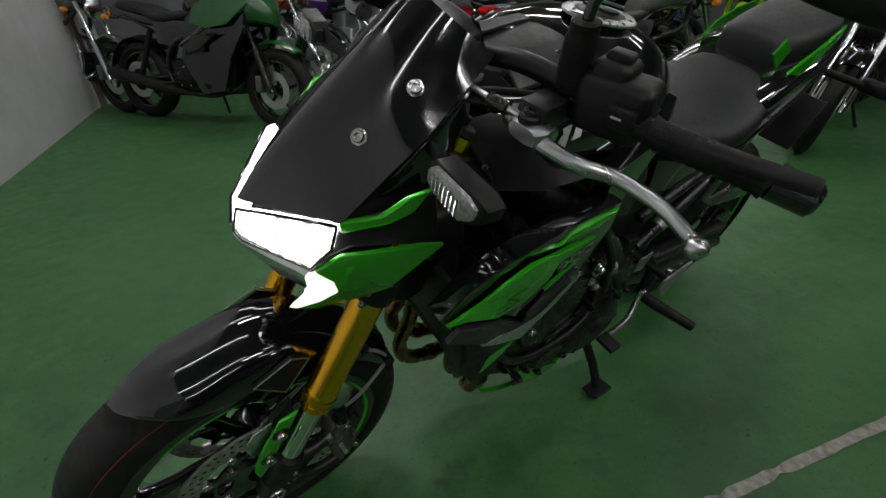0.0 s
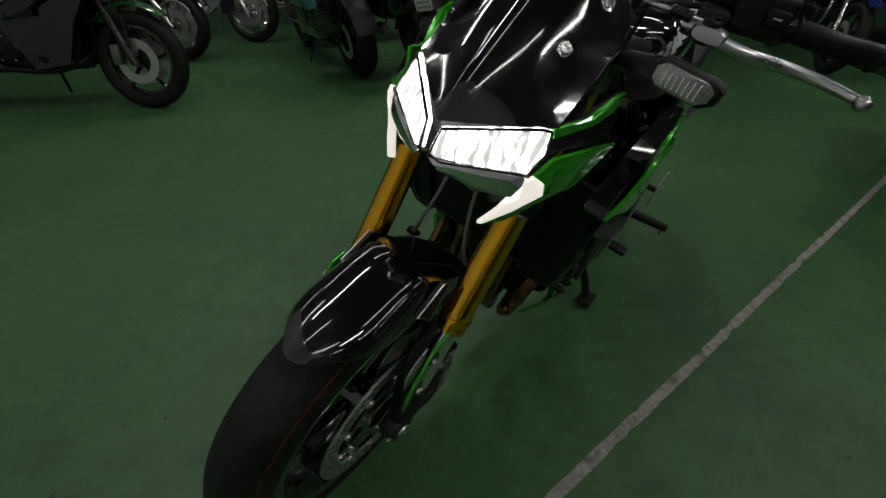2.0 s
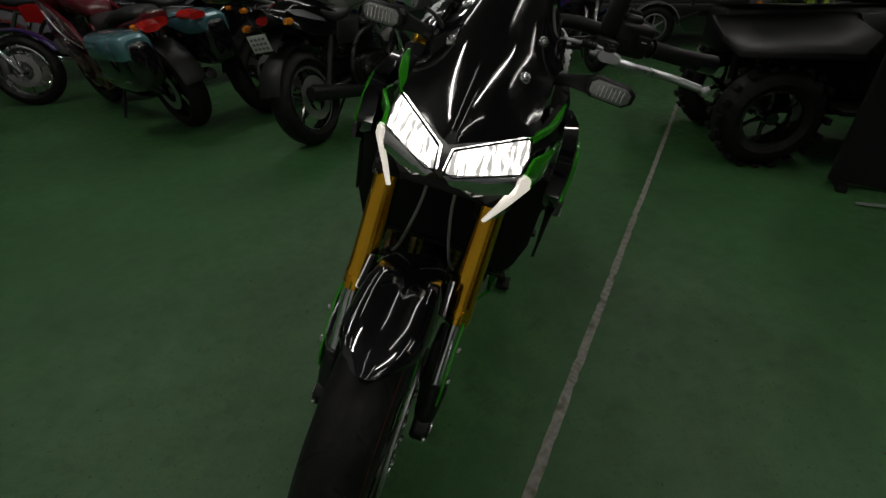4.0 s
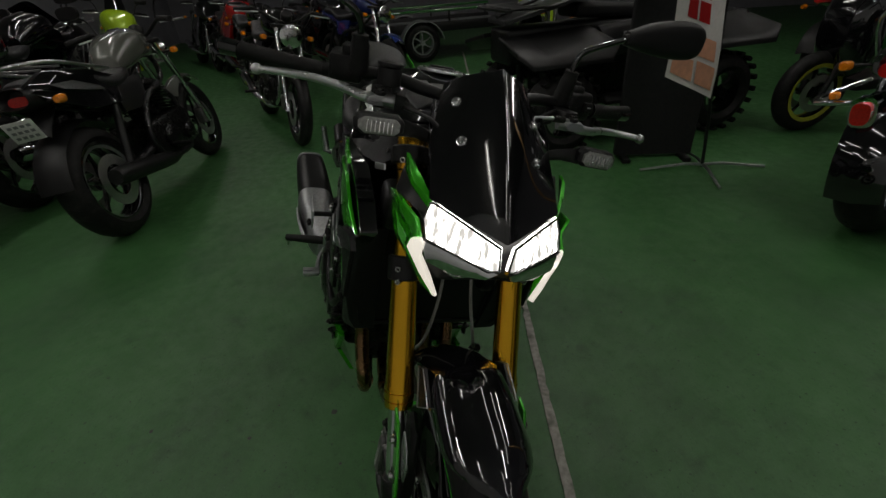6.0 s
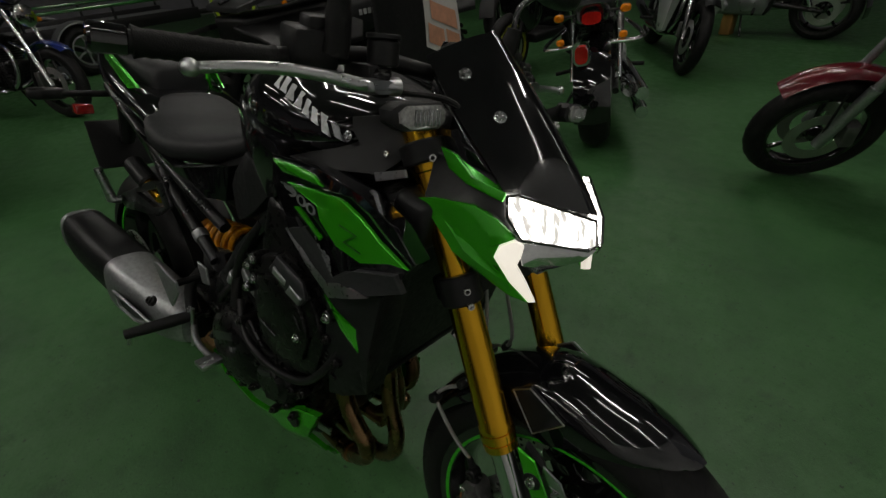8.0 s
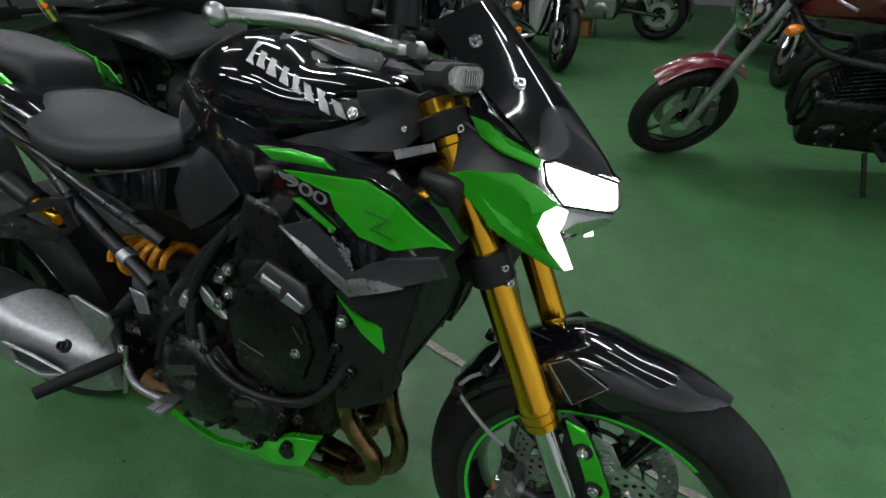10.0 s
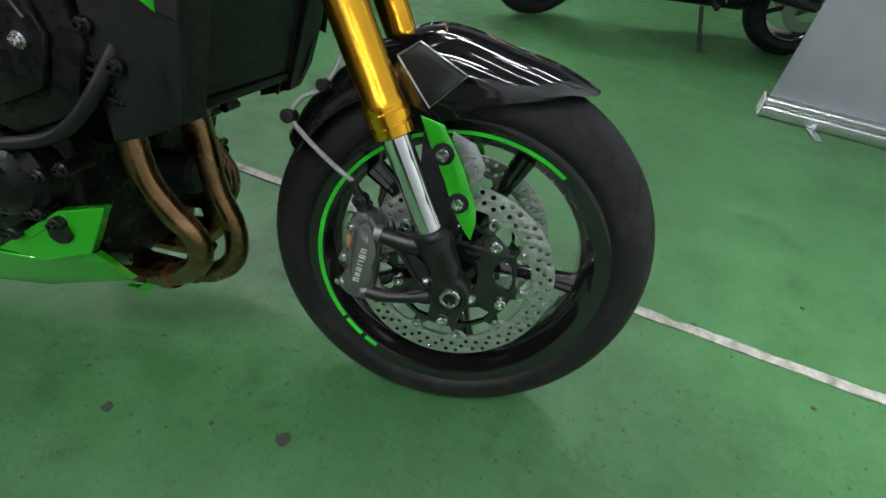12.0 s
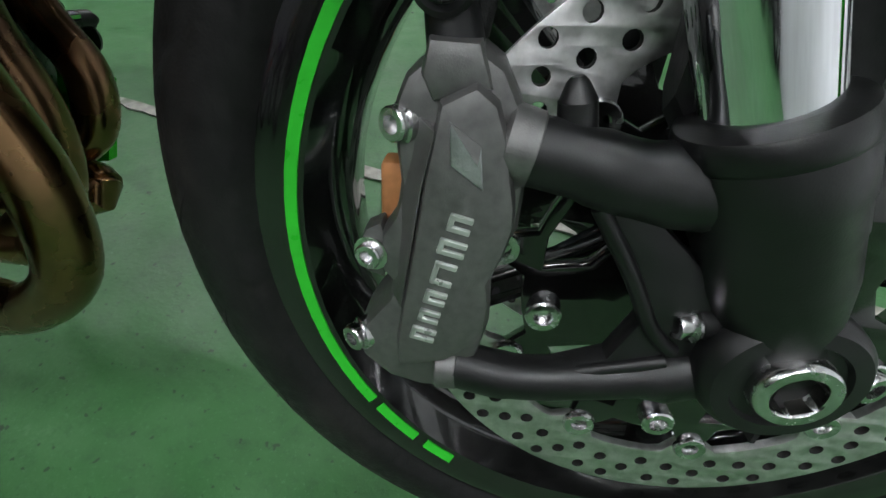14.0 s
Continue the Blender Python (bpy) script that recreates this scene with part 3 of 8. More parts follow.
# fork
M["bracket_black"] = material("black_cast_fork_bottom", (0.0058, 0.0058, 0.0062), 0.38, 0.0, 0.3, 60, bump=0.07, bump_scale=1600, rough_vary=0.08)
M["bore"] = material("dark_axle_socket", (0.12, 0.12, 0.11), 0.35, 1.0, 0.3, 200)
M["caliper_mark"] = material("machined_caliper_mark", (0.42, 0.46, 0.42), 0.35, 0.5, 0.1, 200)
M["pad"] = material("brake_pad_backing", (0.42, 0.18, 0.07), 0.55, 0.4, 0.2, 200)
for s in (-1, 1):
    y = s * 0.105
    axis = [(0.513, 0.0240), (0.5145, 0.0264), (0.5250, 0.0268), (0.5255, 0.0250), (0.5285, 0.0250), (0.5290, 0.0276), (0.5400, 0.0276), (0.5405, 0.0260), (0.5440, 0.0260), (0.5445, 0.0270), (0.5500, 0.0270), (0.5530, 0.0251), (0.74, 0.0240), (0.742, 0.0215), (0.90, 0.0215), (0.902, 0.0235), (0.955, 0.0235)]
    part("fork_tube", tube([on_fork(z, y) for z, _ in axis], [r for _, r in axis], 32), "gold", bike, "gold anodised outer fork tube")
    part("fork_stanchion", rod(on_fork(0.35, y), on_fork(0.52, y), 0.0184, n=36), "chrome", bike, "chrome inner fork tube")
    leg = [(0.3, 0.018), (0.314, 0.0189), (0.322, 0.0213), (0.338, 0.0241), (0.354, 0.0245), (0.3555, 0.025), (0.366, 0.0252), (0.368, 0.0261), (0.381, 0.0265), (0.3835, 0.0259), (0.385, 0.0268), (0.39, 0.0265), (0.3925, 0.025), (0.394, 0.0195)]
    bracket = [tube([on_fork(z, y) for z, _ in leg], [r for _, r in leg], 40)]
    bracket.append(lathe([(0.0, -0.019), (0.025, -0.019), (0.0295, -0.015), (0.0305, -0.010), (0.0305, 0.010), (0.0295, 0.015), (0.0265, 0.0185), (0.0205, 0.019), (0.0195, 0.0165), (0.0, 0.0165)] if s > 0 else
                         [(0.0, 0.019), (0.025, 0.019), (0.0295, 0.015), (0.0305, 0.010), (0.0305, -0.010), (0.0295, -0.015), (0.0265, -0.0185), (0.0205, -0.019), (0.0195, -0.0165), (0.0, -0.0165)], (0.006, y, 0.300), 40))
    foot = part("axle_bracket", join(*bracket), M["bracket_black"], bike, "black cast fork bottom")
    # slot drawn as a thin black box, its inner shade as colour
    part("clamp_slot", box(0.0065, 0.0085, y - 0.017, y + 0.017, 0.266, 0.281, 0.0, 1), M["groove"], foot)
    # arms and web that carry the caliper
    part("caliper_arm", tube(curved([on_fork(0.366, y), (-0.062, y + s * 0.003, 0.3675), (-0.082, y + s * 0.003, 0.3712), (-0.104, y + s * 0.002, 0.3745)], 4), [0.0145] * 4 + [0.0128] * 4 + [0.0118] * 5, 24), M["bracket_black"], foot)
    part("caliper_arm", tube(curved([(-0.010, y, 0.291), (-0.040, y + s * 0.002, 0.281), (-0.075, y + s * 0.003, 0.2745), (-0.095, y + s * 0.003, 0.2728), (-0.116, y + s * 0.002, 0.2755)], 4), [0.0125] * 4 + [0.0095] * 4 + [0.0098] * 4 + [0.0104] * 5, 24), M["bracket_black"], foot)
    web = [(-0.079, 0.362), (-0.062, 0.362), (-0.030, 0.336), (-0.010, 0.330), (-0.004, 0.290), (-0.040, 0.274), (-0.078, 0.270), (-0.080, 0.279), (-0.055, 0.291), (-0.047, 0.312), (-0.064, 0.343)]
    part("bracket_web", plate(web, y - 0.0055, y + 0.0055, bevel=0.0022), M["bracket_black"], foot)
    part("web_rib", tube(curved([(-0.074, y + s * 0.006, 0.358), (-0.056, y + s * 0.006, 0.332), (-0.043, y + s * 0.006, 0.310), (-0.032, y + s * 0.006, 0.300)], 4), 0.0032, 10), M["bracket_black"], foot)
    part("web_rib", tube([(-0.033, y + s * 0.006, 0.2945), (-0.078, y + s * 0.005, 0.2775)], 0.0030, 10), M["bracket_black"], foot)
    part("sensor_boss", rod((-0.008, y - s * 0.002, 0.3165), (-0.029, y + s * 0.004, 0.3135), 0.0085, 0.0068, 18, 0.002), M["bracket_black"], foot)
    part("guide_post", join(rod((-0.084, y - s * 0.002, 0.374), (-0.0875, y - s * 0.002, 0.3925), 0.0068, 0.0062, 18, 0.003), rod((-0.0865, y - s * 0.002, 0.3880), (-0.0885, y - s * 0.002, 0.3965), 0.0062, 0.0035, 18, 0.0015)), M["bracket_black"], foot)
    part("axle_end", lathe([(0.0088, -s * 0.004), (0.0092, s * 0.0032), (0.0100, s * 0.0042), (0.0138, s * 0.0042), (0.0148, s * 0.0032), (0.0152, 0.0), (0.0154, -s * 0.004)], (0.0075, y + s * 0.019, 0.2995), 40), "bolt_steel", bike, "hollow steel axle end")
    part("axle_bore", lathe([(0.0, -s * 0.003), (0.0096, -s * 0.003), (0.0098, s * 0.0036)], (0.0075, y + s * 0.019, 0.2995), 6), M["bore"], bike, "hexagon socket in the axle")
    part("fork_cap", join(rod(on_fork(0.955, y), on_fork(0.965, y), 0.022, n=24, bevel=0.002), rod(on_fork(0.965, y), on_fork(0.975, y), 0.012, n=6)), "satin_black", bike)
    part("sensor_bolt", hexbolt((-0.029, y + s * 0.004, 0.3135), (-0.95, s * 0.35, -0.1), 0.0056, 0.007), "bolt_steel", bike)
    part("pinch_bolt", hexbolt((0.0365, y + s * 0.010, 0.3005), (0.25, s, 0), 0.0068, 0.006, False), "bolt_steel", bike)
    # green guard with two bolts and the bracket beside it
    guard = [(-0.057, 0.545), (-0.028, 0.538), (0.002, 0.488), (0.023, 0.442), (0.0265, 0.420), (0.023, 0.393), (0.011, 0.408), (-0.005, 0.433), (-0.022, 0.474), (-0.042, 0.512)]
    part("fork_guard", plate(guard, s * 0.1165, s * 0.122, bevel=0.0016), "green", bike, "green fender stay")
    for bx, bz in ((-0.0255, 0.504), (0.0, 0.444)):
        part("guard_washer", rod((bx, s * 0.1215, bz), (bx, s * 0.1232, bz), 0.0138, n=24, bevel=0.0005), "satin_black", bike, "black washer")
        part("guard_bolt", hexbolt((bx, s * 0.1232, bz), (0, s, 0), 0.0078, 0.007, False), "bolt_steel", bike)
    part("sensor_plate", plate([(-0.018, 0.53), (0.012, 0.518), (0.028, 0.49), (0.022, 0.452), (0.004, 0.462), (-0.016, 0.502)], s * 0.108, s * 0.112), "silver", bike, "bare metal plate with lettering")
    if s < 0:
        text = moved(letters("ABS", 0.023), Matrix.Translation((0.010, -0.1125, 0.488)) @ pose(0, 0, 0, 0, 70, 0))
        part("lettering", text, "grey_print", bike)
    part("fork_slider_guard", body([(-0.055, y - s * 0.018, 0.46, 0.010, 0.075, 3), (-0.025, y - s * 0.018, 0.43, 0.012, 0.085, 3), (0.0, y - s * 0.016, 0.40, 0.010, 0.05, 3)], 12), "satin_black", bike)


def caliper(s):
    """A four-pot monobloc caliper behind the fork leg."""
    y = s * 0.092
    back = [(-0.118, 0.403), (-0.131, 0.402), (-0.140, 0.394), (-0.1430, 0.386), (-0.1425, 0.370), (-0.1405, 0.356), (-0.1430, 0.346), (-0.1480, 0.338), (-0.1475, 0.322), (-0.1420, 0.316), (-0.1450, 0.309), (-0.1540, 0.296), (-0.1590, 0.286),
            (-0.1560, 0.277), (-0.1440, 0.2660), (-0.1300, 0.2625), (-0.1160, 0.2635), (-0.108, 0.276), (-0.104, 0.302), (-0.106, 0.327), (-0.099, 0.345), (-0.099, 0.366), (-0.103, 0.386), (-0.110, 0.398)]
    cal = part("brake_caliper", plate(back, y - 0.020, y + 0.016, bevel=0.005), "caliper_grey", bike, "grey cast brake caliper")
    face = [(-0.1285, 0.3885), (-0.1180, 0.3945), (-0.1110, 0.3895), (-0.1070, 0.3790), (-0.1045, 0.3685), (-0.1020, 0.3590), (-0.1010, 0.3500), (-0.1030, 0.3390), (-0.1070, 0.3265), (-0.1052, 0.3180), (-0.1058, 0.3060), (-0.1115, 0.2950), (-0.1190, 0.2875),
            (-0.1300, 0.2835), (-0.1390, 0.2820), (-0.1400, 0.2950), (-0.1375, 0.3180), (-0.1345, 0.3420), (-0.1320, 0.3650)]
    part("caliper_bridge", plate(face, y + s * 0.006, y + s * 0.028, bevel=0.0042), "caliper_grey", cal)
    # long chamfer along the rear edge, the neck above, and the end lug below
    part("bridge_ridge", panel([(-0.1290, y + s * 0.0265, 0.380), (-0.1325, y + s * 0.0265, 0.362), (-0.1385, y + s * 0.0250, 0.310), (-0.1440, y + s * 0.0165, 0.312), (-0.1415, y + s * 0.0165, 0.352), (-0.1380, y + s * 0.0165, 0.384)], 0.006, 0.0006, (0, -s, 0), 0.0006), "caliper_grey", cal)
    part("caliper_neck", plate([(-0.1330, 0.4050), (-0.1180, 0.4050), (-0.1130, 0.3920), (-0.1200, 0.3905), (-0.1310, 0.3870), (-0.1350, 0.3950)], y - s * 0.004, y + s * 0.0225, bevel=0.003), "caliper_grey", cal)
    part("caliper_shoulder", panel([(-0.1120, y + s * 0.0240, 0.3880), (-0.1060, y + s * 0.0205, 0.3760), (-0.0975, y + s * 0.0170, 0.3820), (-0.0985, y + s * 0.0170, 0.3620), (-0.1035, y + s * 0.0215, 0.3610)], 0.012, 0.0008, (0, -s, 0), 0.0008), "caliper_grey", cal)
    part("caliper_lug", rod((-0.1085, y + s * 0.014, 0.3755), (-0.0965, y + s * 0.015, 0.3735), 0.0132, 0.0125, 24, 0.0015), "caliper_grey", cal)
    part("caliper_lug", rod((-0.1240, y + s * 0.014, 0.2740), (-0.1130, y + s * 0.015, 0.2750), 0.0112, 0.0108, 24, 0.0015), "caliper_grey", cal)
    flute = [(-0.1250, 0.3840), (-0.1150, 0.3775), (-0.1128, 0.3630), (-0.1238, 0.3705)]
    part("caliper_flute", panel([(x, y + s * 0.0284, z) for x, z in flute], 0.003, 0.0004, (0, -s, 0), 0.0005), "cast_silver", cal, "bare machined facet")
    part("flute_wall", panel([(flute[0][0], y + s * 0.0286, flute[0][1]), (flute[1][0], y + s * 0.0286, flute[1][1]), (-0.1155, y + s * 0.0300, 0.3718)], 0.002, 0.0, (0, -s, 0), 0), "caliper_grey", cal)
    widths = (0.0062, 0.0058, 0.0060, 0.0096, 0.0062, 0.0066)
    at = -0.0275
    for k, w in enumerate(widths):
        t = (at + w / 2 + 0.0275) / 0.0585
        m = Matrix.Translation((-0.1298 + 0.0118 * t, y + s * 0.0284, 0.2990 + 0.0572 * t)) @ pose(0, 0, 0, 0, 11.5, 0)
        tall = 0.0048 if k in (0, 4) else 0.0040
        part("raised_mark", moved(join(box(-tall, tall, -0.0009, 0.0009, -w / 2, -w / 2 + 0.0022, 0.0004, 1), box(-tall, tall, -0.0009, 0.0009, w / 2 - 0.0022, w / 2, 0.0004, 1), box(-tall, -tall + 0.0020, -0.0009, 0.0009, -w / 2, w / 2, 0.0004, 1)), m), M["caliper_mark"], cal)
        at += w + 0.0032
    part("bleed_boss", rod((-0.1255, y + s * 0.010, 0.4000), (-0.1290, y + s * 0.008, 0.4160), 0.0090, 0.0082, 20, 0.002), "satin_black", cal)
    part("banjo", join(rod((-0.1300, y - s * 0.002, 0.4175), (-0.1300, y + s * 0.020, 0.4190), 0.0095, n=24, bevel=0.0015), rod((-0.1320, y + s * 0.006, 0.4180), (-0.1420, y + s * 0.008, 0.4440), 0.0068, 0.0048, 16, 0.001)), "satin_black", cal)
    part("banjo_bolt", hexbolt((-0.1300, y + s * 0.020, 0.4190), (0, s, 0.1), 0.0062, 0.005, False), "dark_bolt", cal)
    part("dust_cap", rod((-0.1215, y + s * 0.004, 0.4040), (-0.1185, y + s * 0.004, 0.4165), 0.0050, 0.0042, 14, 0.0015), "grip_rubber", cal)
    for bx, bz, r in ((-0.1400, 0.3790, 0.0058), (-0.1560, 0.2870, 0.0058)):
        part("bridge_bolt", join(rod((bx + 0.0045, y + s * 0.012, bz), (bx - 0.0015, y + s * 0.0165, bz), r * 1.25, n=20, bevel=0.0008), hexbolt((bx - 0.0015, y + s * 0.0165, bz), (-0.55, s * 0.85, 0), r, 0.0045, False)), "bolt_steel", cal)
    part("pin_ear", plate([(-0.1480, 0.3420), (-0.1540, 0.3385), (-0.1565, 0.3290), (-0.1540, 0.3205), (-0.1470, 0.3180), (-0.1440, 0.3300)], y + s * 0.006, y + s * 0.017, bevel=0.0015), "caliper_grey", cal)
    part("pad_pin", hexbolt((-0.1515, y + s * 0.017, 0.3290), (-0.25, s, 0), 0.0052, 0.004), "bolt_steel", cal)
    part("brake_pad", box(-0.150, -0.10, y + s * 0.002 - 0.006, y + s * 0.002 + 0.006, 0.336, 0.362, 0.002), M["pad"], cal, "copper coloured pad edge")


caliper(-1)
caliper(1)
for s in (-1, 1):
    hose = curved([(-0.141, s * 0.100, 0.442), (-0.168, s * 0.102, 0.462), (-0.205, s * 0.096, 0.490), (-0.227, s * 0.090, 0.514), (-0.214, s * 0.084, 0.536), (-0.190, s * 0.070, 0.552), (-0.172, s * 0.050, 0.60), (-0.190, s * 0.030, 0.70), (-0.22, s * 0.03, 0.80)], 6)
    part("brake_hose", tube(hose, 0.0034, 8), "hose", bike, "braided grey brake hose")
    part("hose_clip", rod((-0.228, s * 0.080, 0.512), (-0.228, s * 0.102, 0.515), 0.009, n=14, bevel=0.002), "satin_black", bike)
    part("hose_clip", rod((-0.188, s * 0.062, 0.552), (-0.190, s * 0.082, 0.554), 0.008, n=12, bevel=0.002), "satin_black", bike)


def fender():
    grid = []
    for i in range(27):
        a0 = radians(29 - 85 * i / 26)
        a = a0
        front = max(0.0, (math.degrees(a) - 6) / 23)
        back = max(0.0, (-12 - math.degrees(a)) / 44)
        rise = min(1.0, max(0.0, (10 - math.degrees(a)) / 24))
        top = 0.316 + 0.024 * rise * rise * (3 - 2 * rise) - 0.022 * back
        low = min(0.262 - 0.030 * math.exp(-((math.degrees(a) + 9) / 10) ** 2) + 0.038 * max(0.0, (math.degrees(a) - 5) / 23) ** 1.2 + 0.022 * min(1, back * 2), top - 0.012)
        drop = min(0.022, (top - low) * 0.6)
        hw = 0.074 - 0.046 * front ** 3 - 0.006 * back
        row = []
        for k in range(13):
            u = -1 + 2 * k / 12
            m = abs(u)
            if m > 0.62:
                f = (m - 0.62) / 0.38
                r, y = top - drop + (low - (top - drop)) * f, hw * (0.94 + 0.06 * math.sin(f * math.pi * 0.7))
            else:
                f = m / 0.62
                r, y = top - drop * f ** 2.4 + (0.004 if m < 0.1 else 0) * (1 - back), hw * 0.94 * f ** 0.9
            a = a0 - radians(5.5) * m * m * front * front
            row.append(AXLE + Vector((r * math.sin(a), math.copysign(y, u), r * math.cos(a))))
        grid.append(row)
    part("front_fender", sheet(grid, 0.003), "gloss_black", bike, "gloss black front fender", sharp=50)
    for s in (-1, 1):
        part("fender_brace", panel([(-0.097, s * 0.0765, 0.600), (-0.071, s * 0.078, 0.618), (-0.012, s * 0.079, 0.588), (-0.052, s * 0.081, 0.547)], 0.006, 0.002, (0, -s, 0)), "satin_black", bike, "satin brace set into the fender")
        part("fender_edge", tube([(-0.0965, s * 0.0785, 0.600), (-0.0705, s * 0.0800, 0.6185), (-0.0110, s * 0.0810, 0.5885), (-0.0525, s * 0.0830, 0.5460), (-0.0965, s * 0.0785, 0.600)], 0.0013, 6), "silver", bike, "bright line round the brace")


fender()

# clamps
for z, r, thick in ((0.745, 0.033, 0.040), (0.925, 0.035, 0.028)):
    pieces = [rod(on_fork(z - thick / 2, s * 0.105), on_fork(z + thick / 2, s * 0.105), r - 0.002, n=24, bevel=0.003) for s in (-1, 1)]
    c = on_fork(z)
    m = Matrix.Translation(c) @ pose(0, 0, 0, 0, -24.7, 0)
    pieces.append(moved(box(-0.052, 0.018, -0.105, 0.105, -thick / 2, thick / 2, 0.006), m))
    part("fork_clamp", join(*pieces), "satin_black", bike, "black fork clamp")
    for s in (-1, 1):
        for dz in ((-0.010, 0.010) if z < 0.8 else (0.0,)):
            part("clamp_bolt", hexbolt(on_fork(z + dz, s * 0.121, 0.026), (0.8, s * 0.6, 0.1), 0.0054, 0.006, False), "bolt_steel", bike)

# headlamp unit
for s in (-1, 1):
    lamp_face = [(-0.141, s * 0.109, 0.890), (-0.128, s * 0.103, 0.8935), (-0.058, s * 0.010, 0.863), (-0.050, s * 0.006, 0.829), (-0.056, s * 0.020, 0.822), (-0.108, s * 0.113, 0.842), (-0.131, s * 0.117, 0.866)]
    part("headlamp_lens", panel(lamp_face, 0.004, 0.010, (-0.75, -s * 0.5, 0), 0), "lamp_on", bike, "white lit headlamp")
    rim_line = [Vector(p) + Vector((0.002, s * 0.002, 0)) for p in lamp_face]
    part("headlamp_rim", tube(rim_line + rim_line[:2], 0.0022, 8, False), "gloss_black", bike)
    low = [(-0.108, s * 0.112, 0.838), (-0.060, s * 0.026, 0.818), (-0.074, s * 0.022, 0.806), (-0.107, s * 0.053, 0.778), (-0.112, s * 0.090, 0.800)]
    part("low_reflector", panel(low, 0.012, -0.006, (-0.8, -s * 0.4, 0), 0), "reflector", bike, "unlit chromed lower reflector")
    part("reflector_rim", tube([Vector(p) + Vector((0.002, s * 0.001, 0)) for p in low + low[:2]], 0.0022, 6, False), "reflector", bike)
    wall = [(-0.1065, s * 0.1225, 0.8405), (-0.075, s * 0.062, 0.830), (-0.046, s * 0.008, 0.8235), (-0.056, s * 0.022, 0.806), (-0.080, s * 0.070, 0.798), (-0.100, s * 0.110, 0.806)]
    part("lamp_cover", panel(wall, 0.003, 0.004, (-0.6, -s * 0.6, 0.4), 0.0008), "reflector", bike, "bright cover under the lit lens")
    drl = [(-0.1265, s * 0.1385, 0.8165), (-0.122, s * 0.1355, 0.833), (-0.107, s * 0.1255, 0.8425), (-0.098, s * 0.120, 0.839), (-0.106, s * 0.1205, 0.815), (-0.094, s * 0.102, 0.784), (-0.082, s * 0.087, 0.753), (-0.0915, s * 0.089, 0.7485), (-0.112, s * 0.115, 0.780)]
    part("position_lamp", panel(drl, 0.008, 0.003, (-0.7, -s * 0.6, 0)), "drl_on", bike, "white boomerang position lamp")
    part("lamp_shell", panel([(-0.118, s * 0.110, 0.844), (-0.076, s * 0.02, 0.820), (-0.080, s * 0.0, 0.80), (-0.112, s * 0.048, 0.778), (-0.116, s * 0.080, 0.768), (-0.128, s * 0.112, 0.80)], 0.05, 0.0, (-1, 0, 0), 0), "satin_black", bike)
    # green side cheeks
    cheek = [(-0.247, s * 0.161, 0.867), (-0.220, s * 0.159, 0.874), (-0.160, s * 0.152, 0.879), (-0.136, s * 0.130, 0.862), (-0.1085, s * 0.126, 0.8445), (-0.124, s * 0.137, 0.834), (-0.128, s * 0.139, 0.8165), (-0.1135, s * 0.1155, 0.780),
             (-0.093, s * 0.0895, 0.7475), (-0.112, s * 0.106, 0.755), (-0.158, s * 0.130, 0.782), (-0.190, s * 0.148, 0.806), (-0.193, s * 0.152, 0.815)]
    part("side_cheek", panel(cheek, 0.006, 0.004, (-0.2, -s * 1, 0)), "green", bike, "green headlamp cheek")
    blade = [(-0.229, s * 0.146, 0.938), (-0.205, s * 0.143, 0.932), (-0.178, s * 0.134, 0.908), (-0.141, s * 0.112, 0.894), (-0.142, s * 0.116, 0.882), (-0.186, s * 0.138, 0.898), (-0.212, s * 0.146, 0.914)]
    part("upper_blade", panel(blade, 0.006, 0.003, (-0.2, -s, 0)), "green", bike, "narrow green cowl blade")
    cover = [(-0.240, s * 0.140, 0.930), (-0.190, s * 0.128, 0.902), (-0.146, s * 0.110, 0.886), (-0.124, s * 0.110, 0.847), (-0.150, s * 0.124, 0.866), (-0.176, s * 0.138, 0.872), (-0.245, s * 0.152, 0.864)]
    part("cowl_side", panel(cover, 0.01, 0.002, (0, -s, 0)), "satin_black", bike)
part("lamp_housing", smooth_body([(-0.100, 0, 0.835, 0.02, 0.022, 3), (-0.118, 0, 0.840, 0.060, 0.048, 3), (-0.14, 0, 0.845, 0.098, 0.062, 3), (-0.20, 0, 0.87, 0.112, 0.07, 3), (-0.25, 0, 0.89, 0.10, 0.06, 3)], 24), "satin_black", bike)


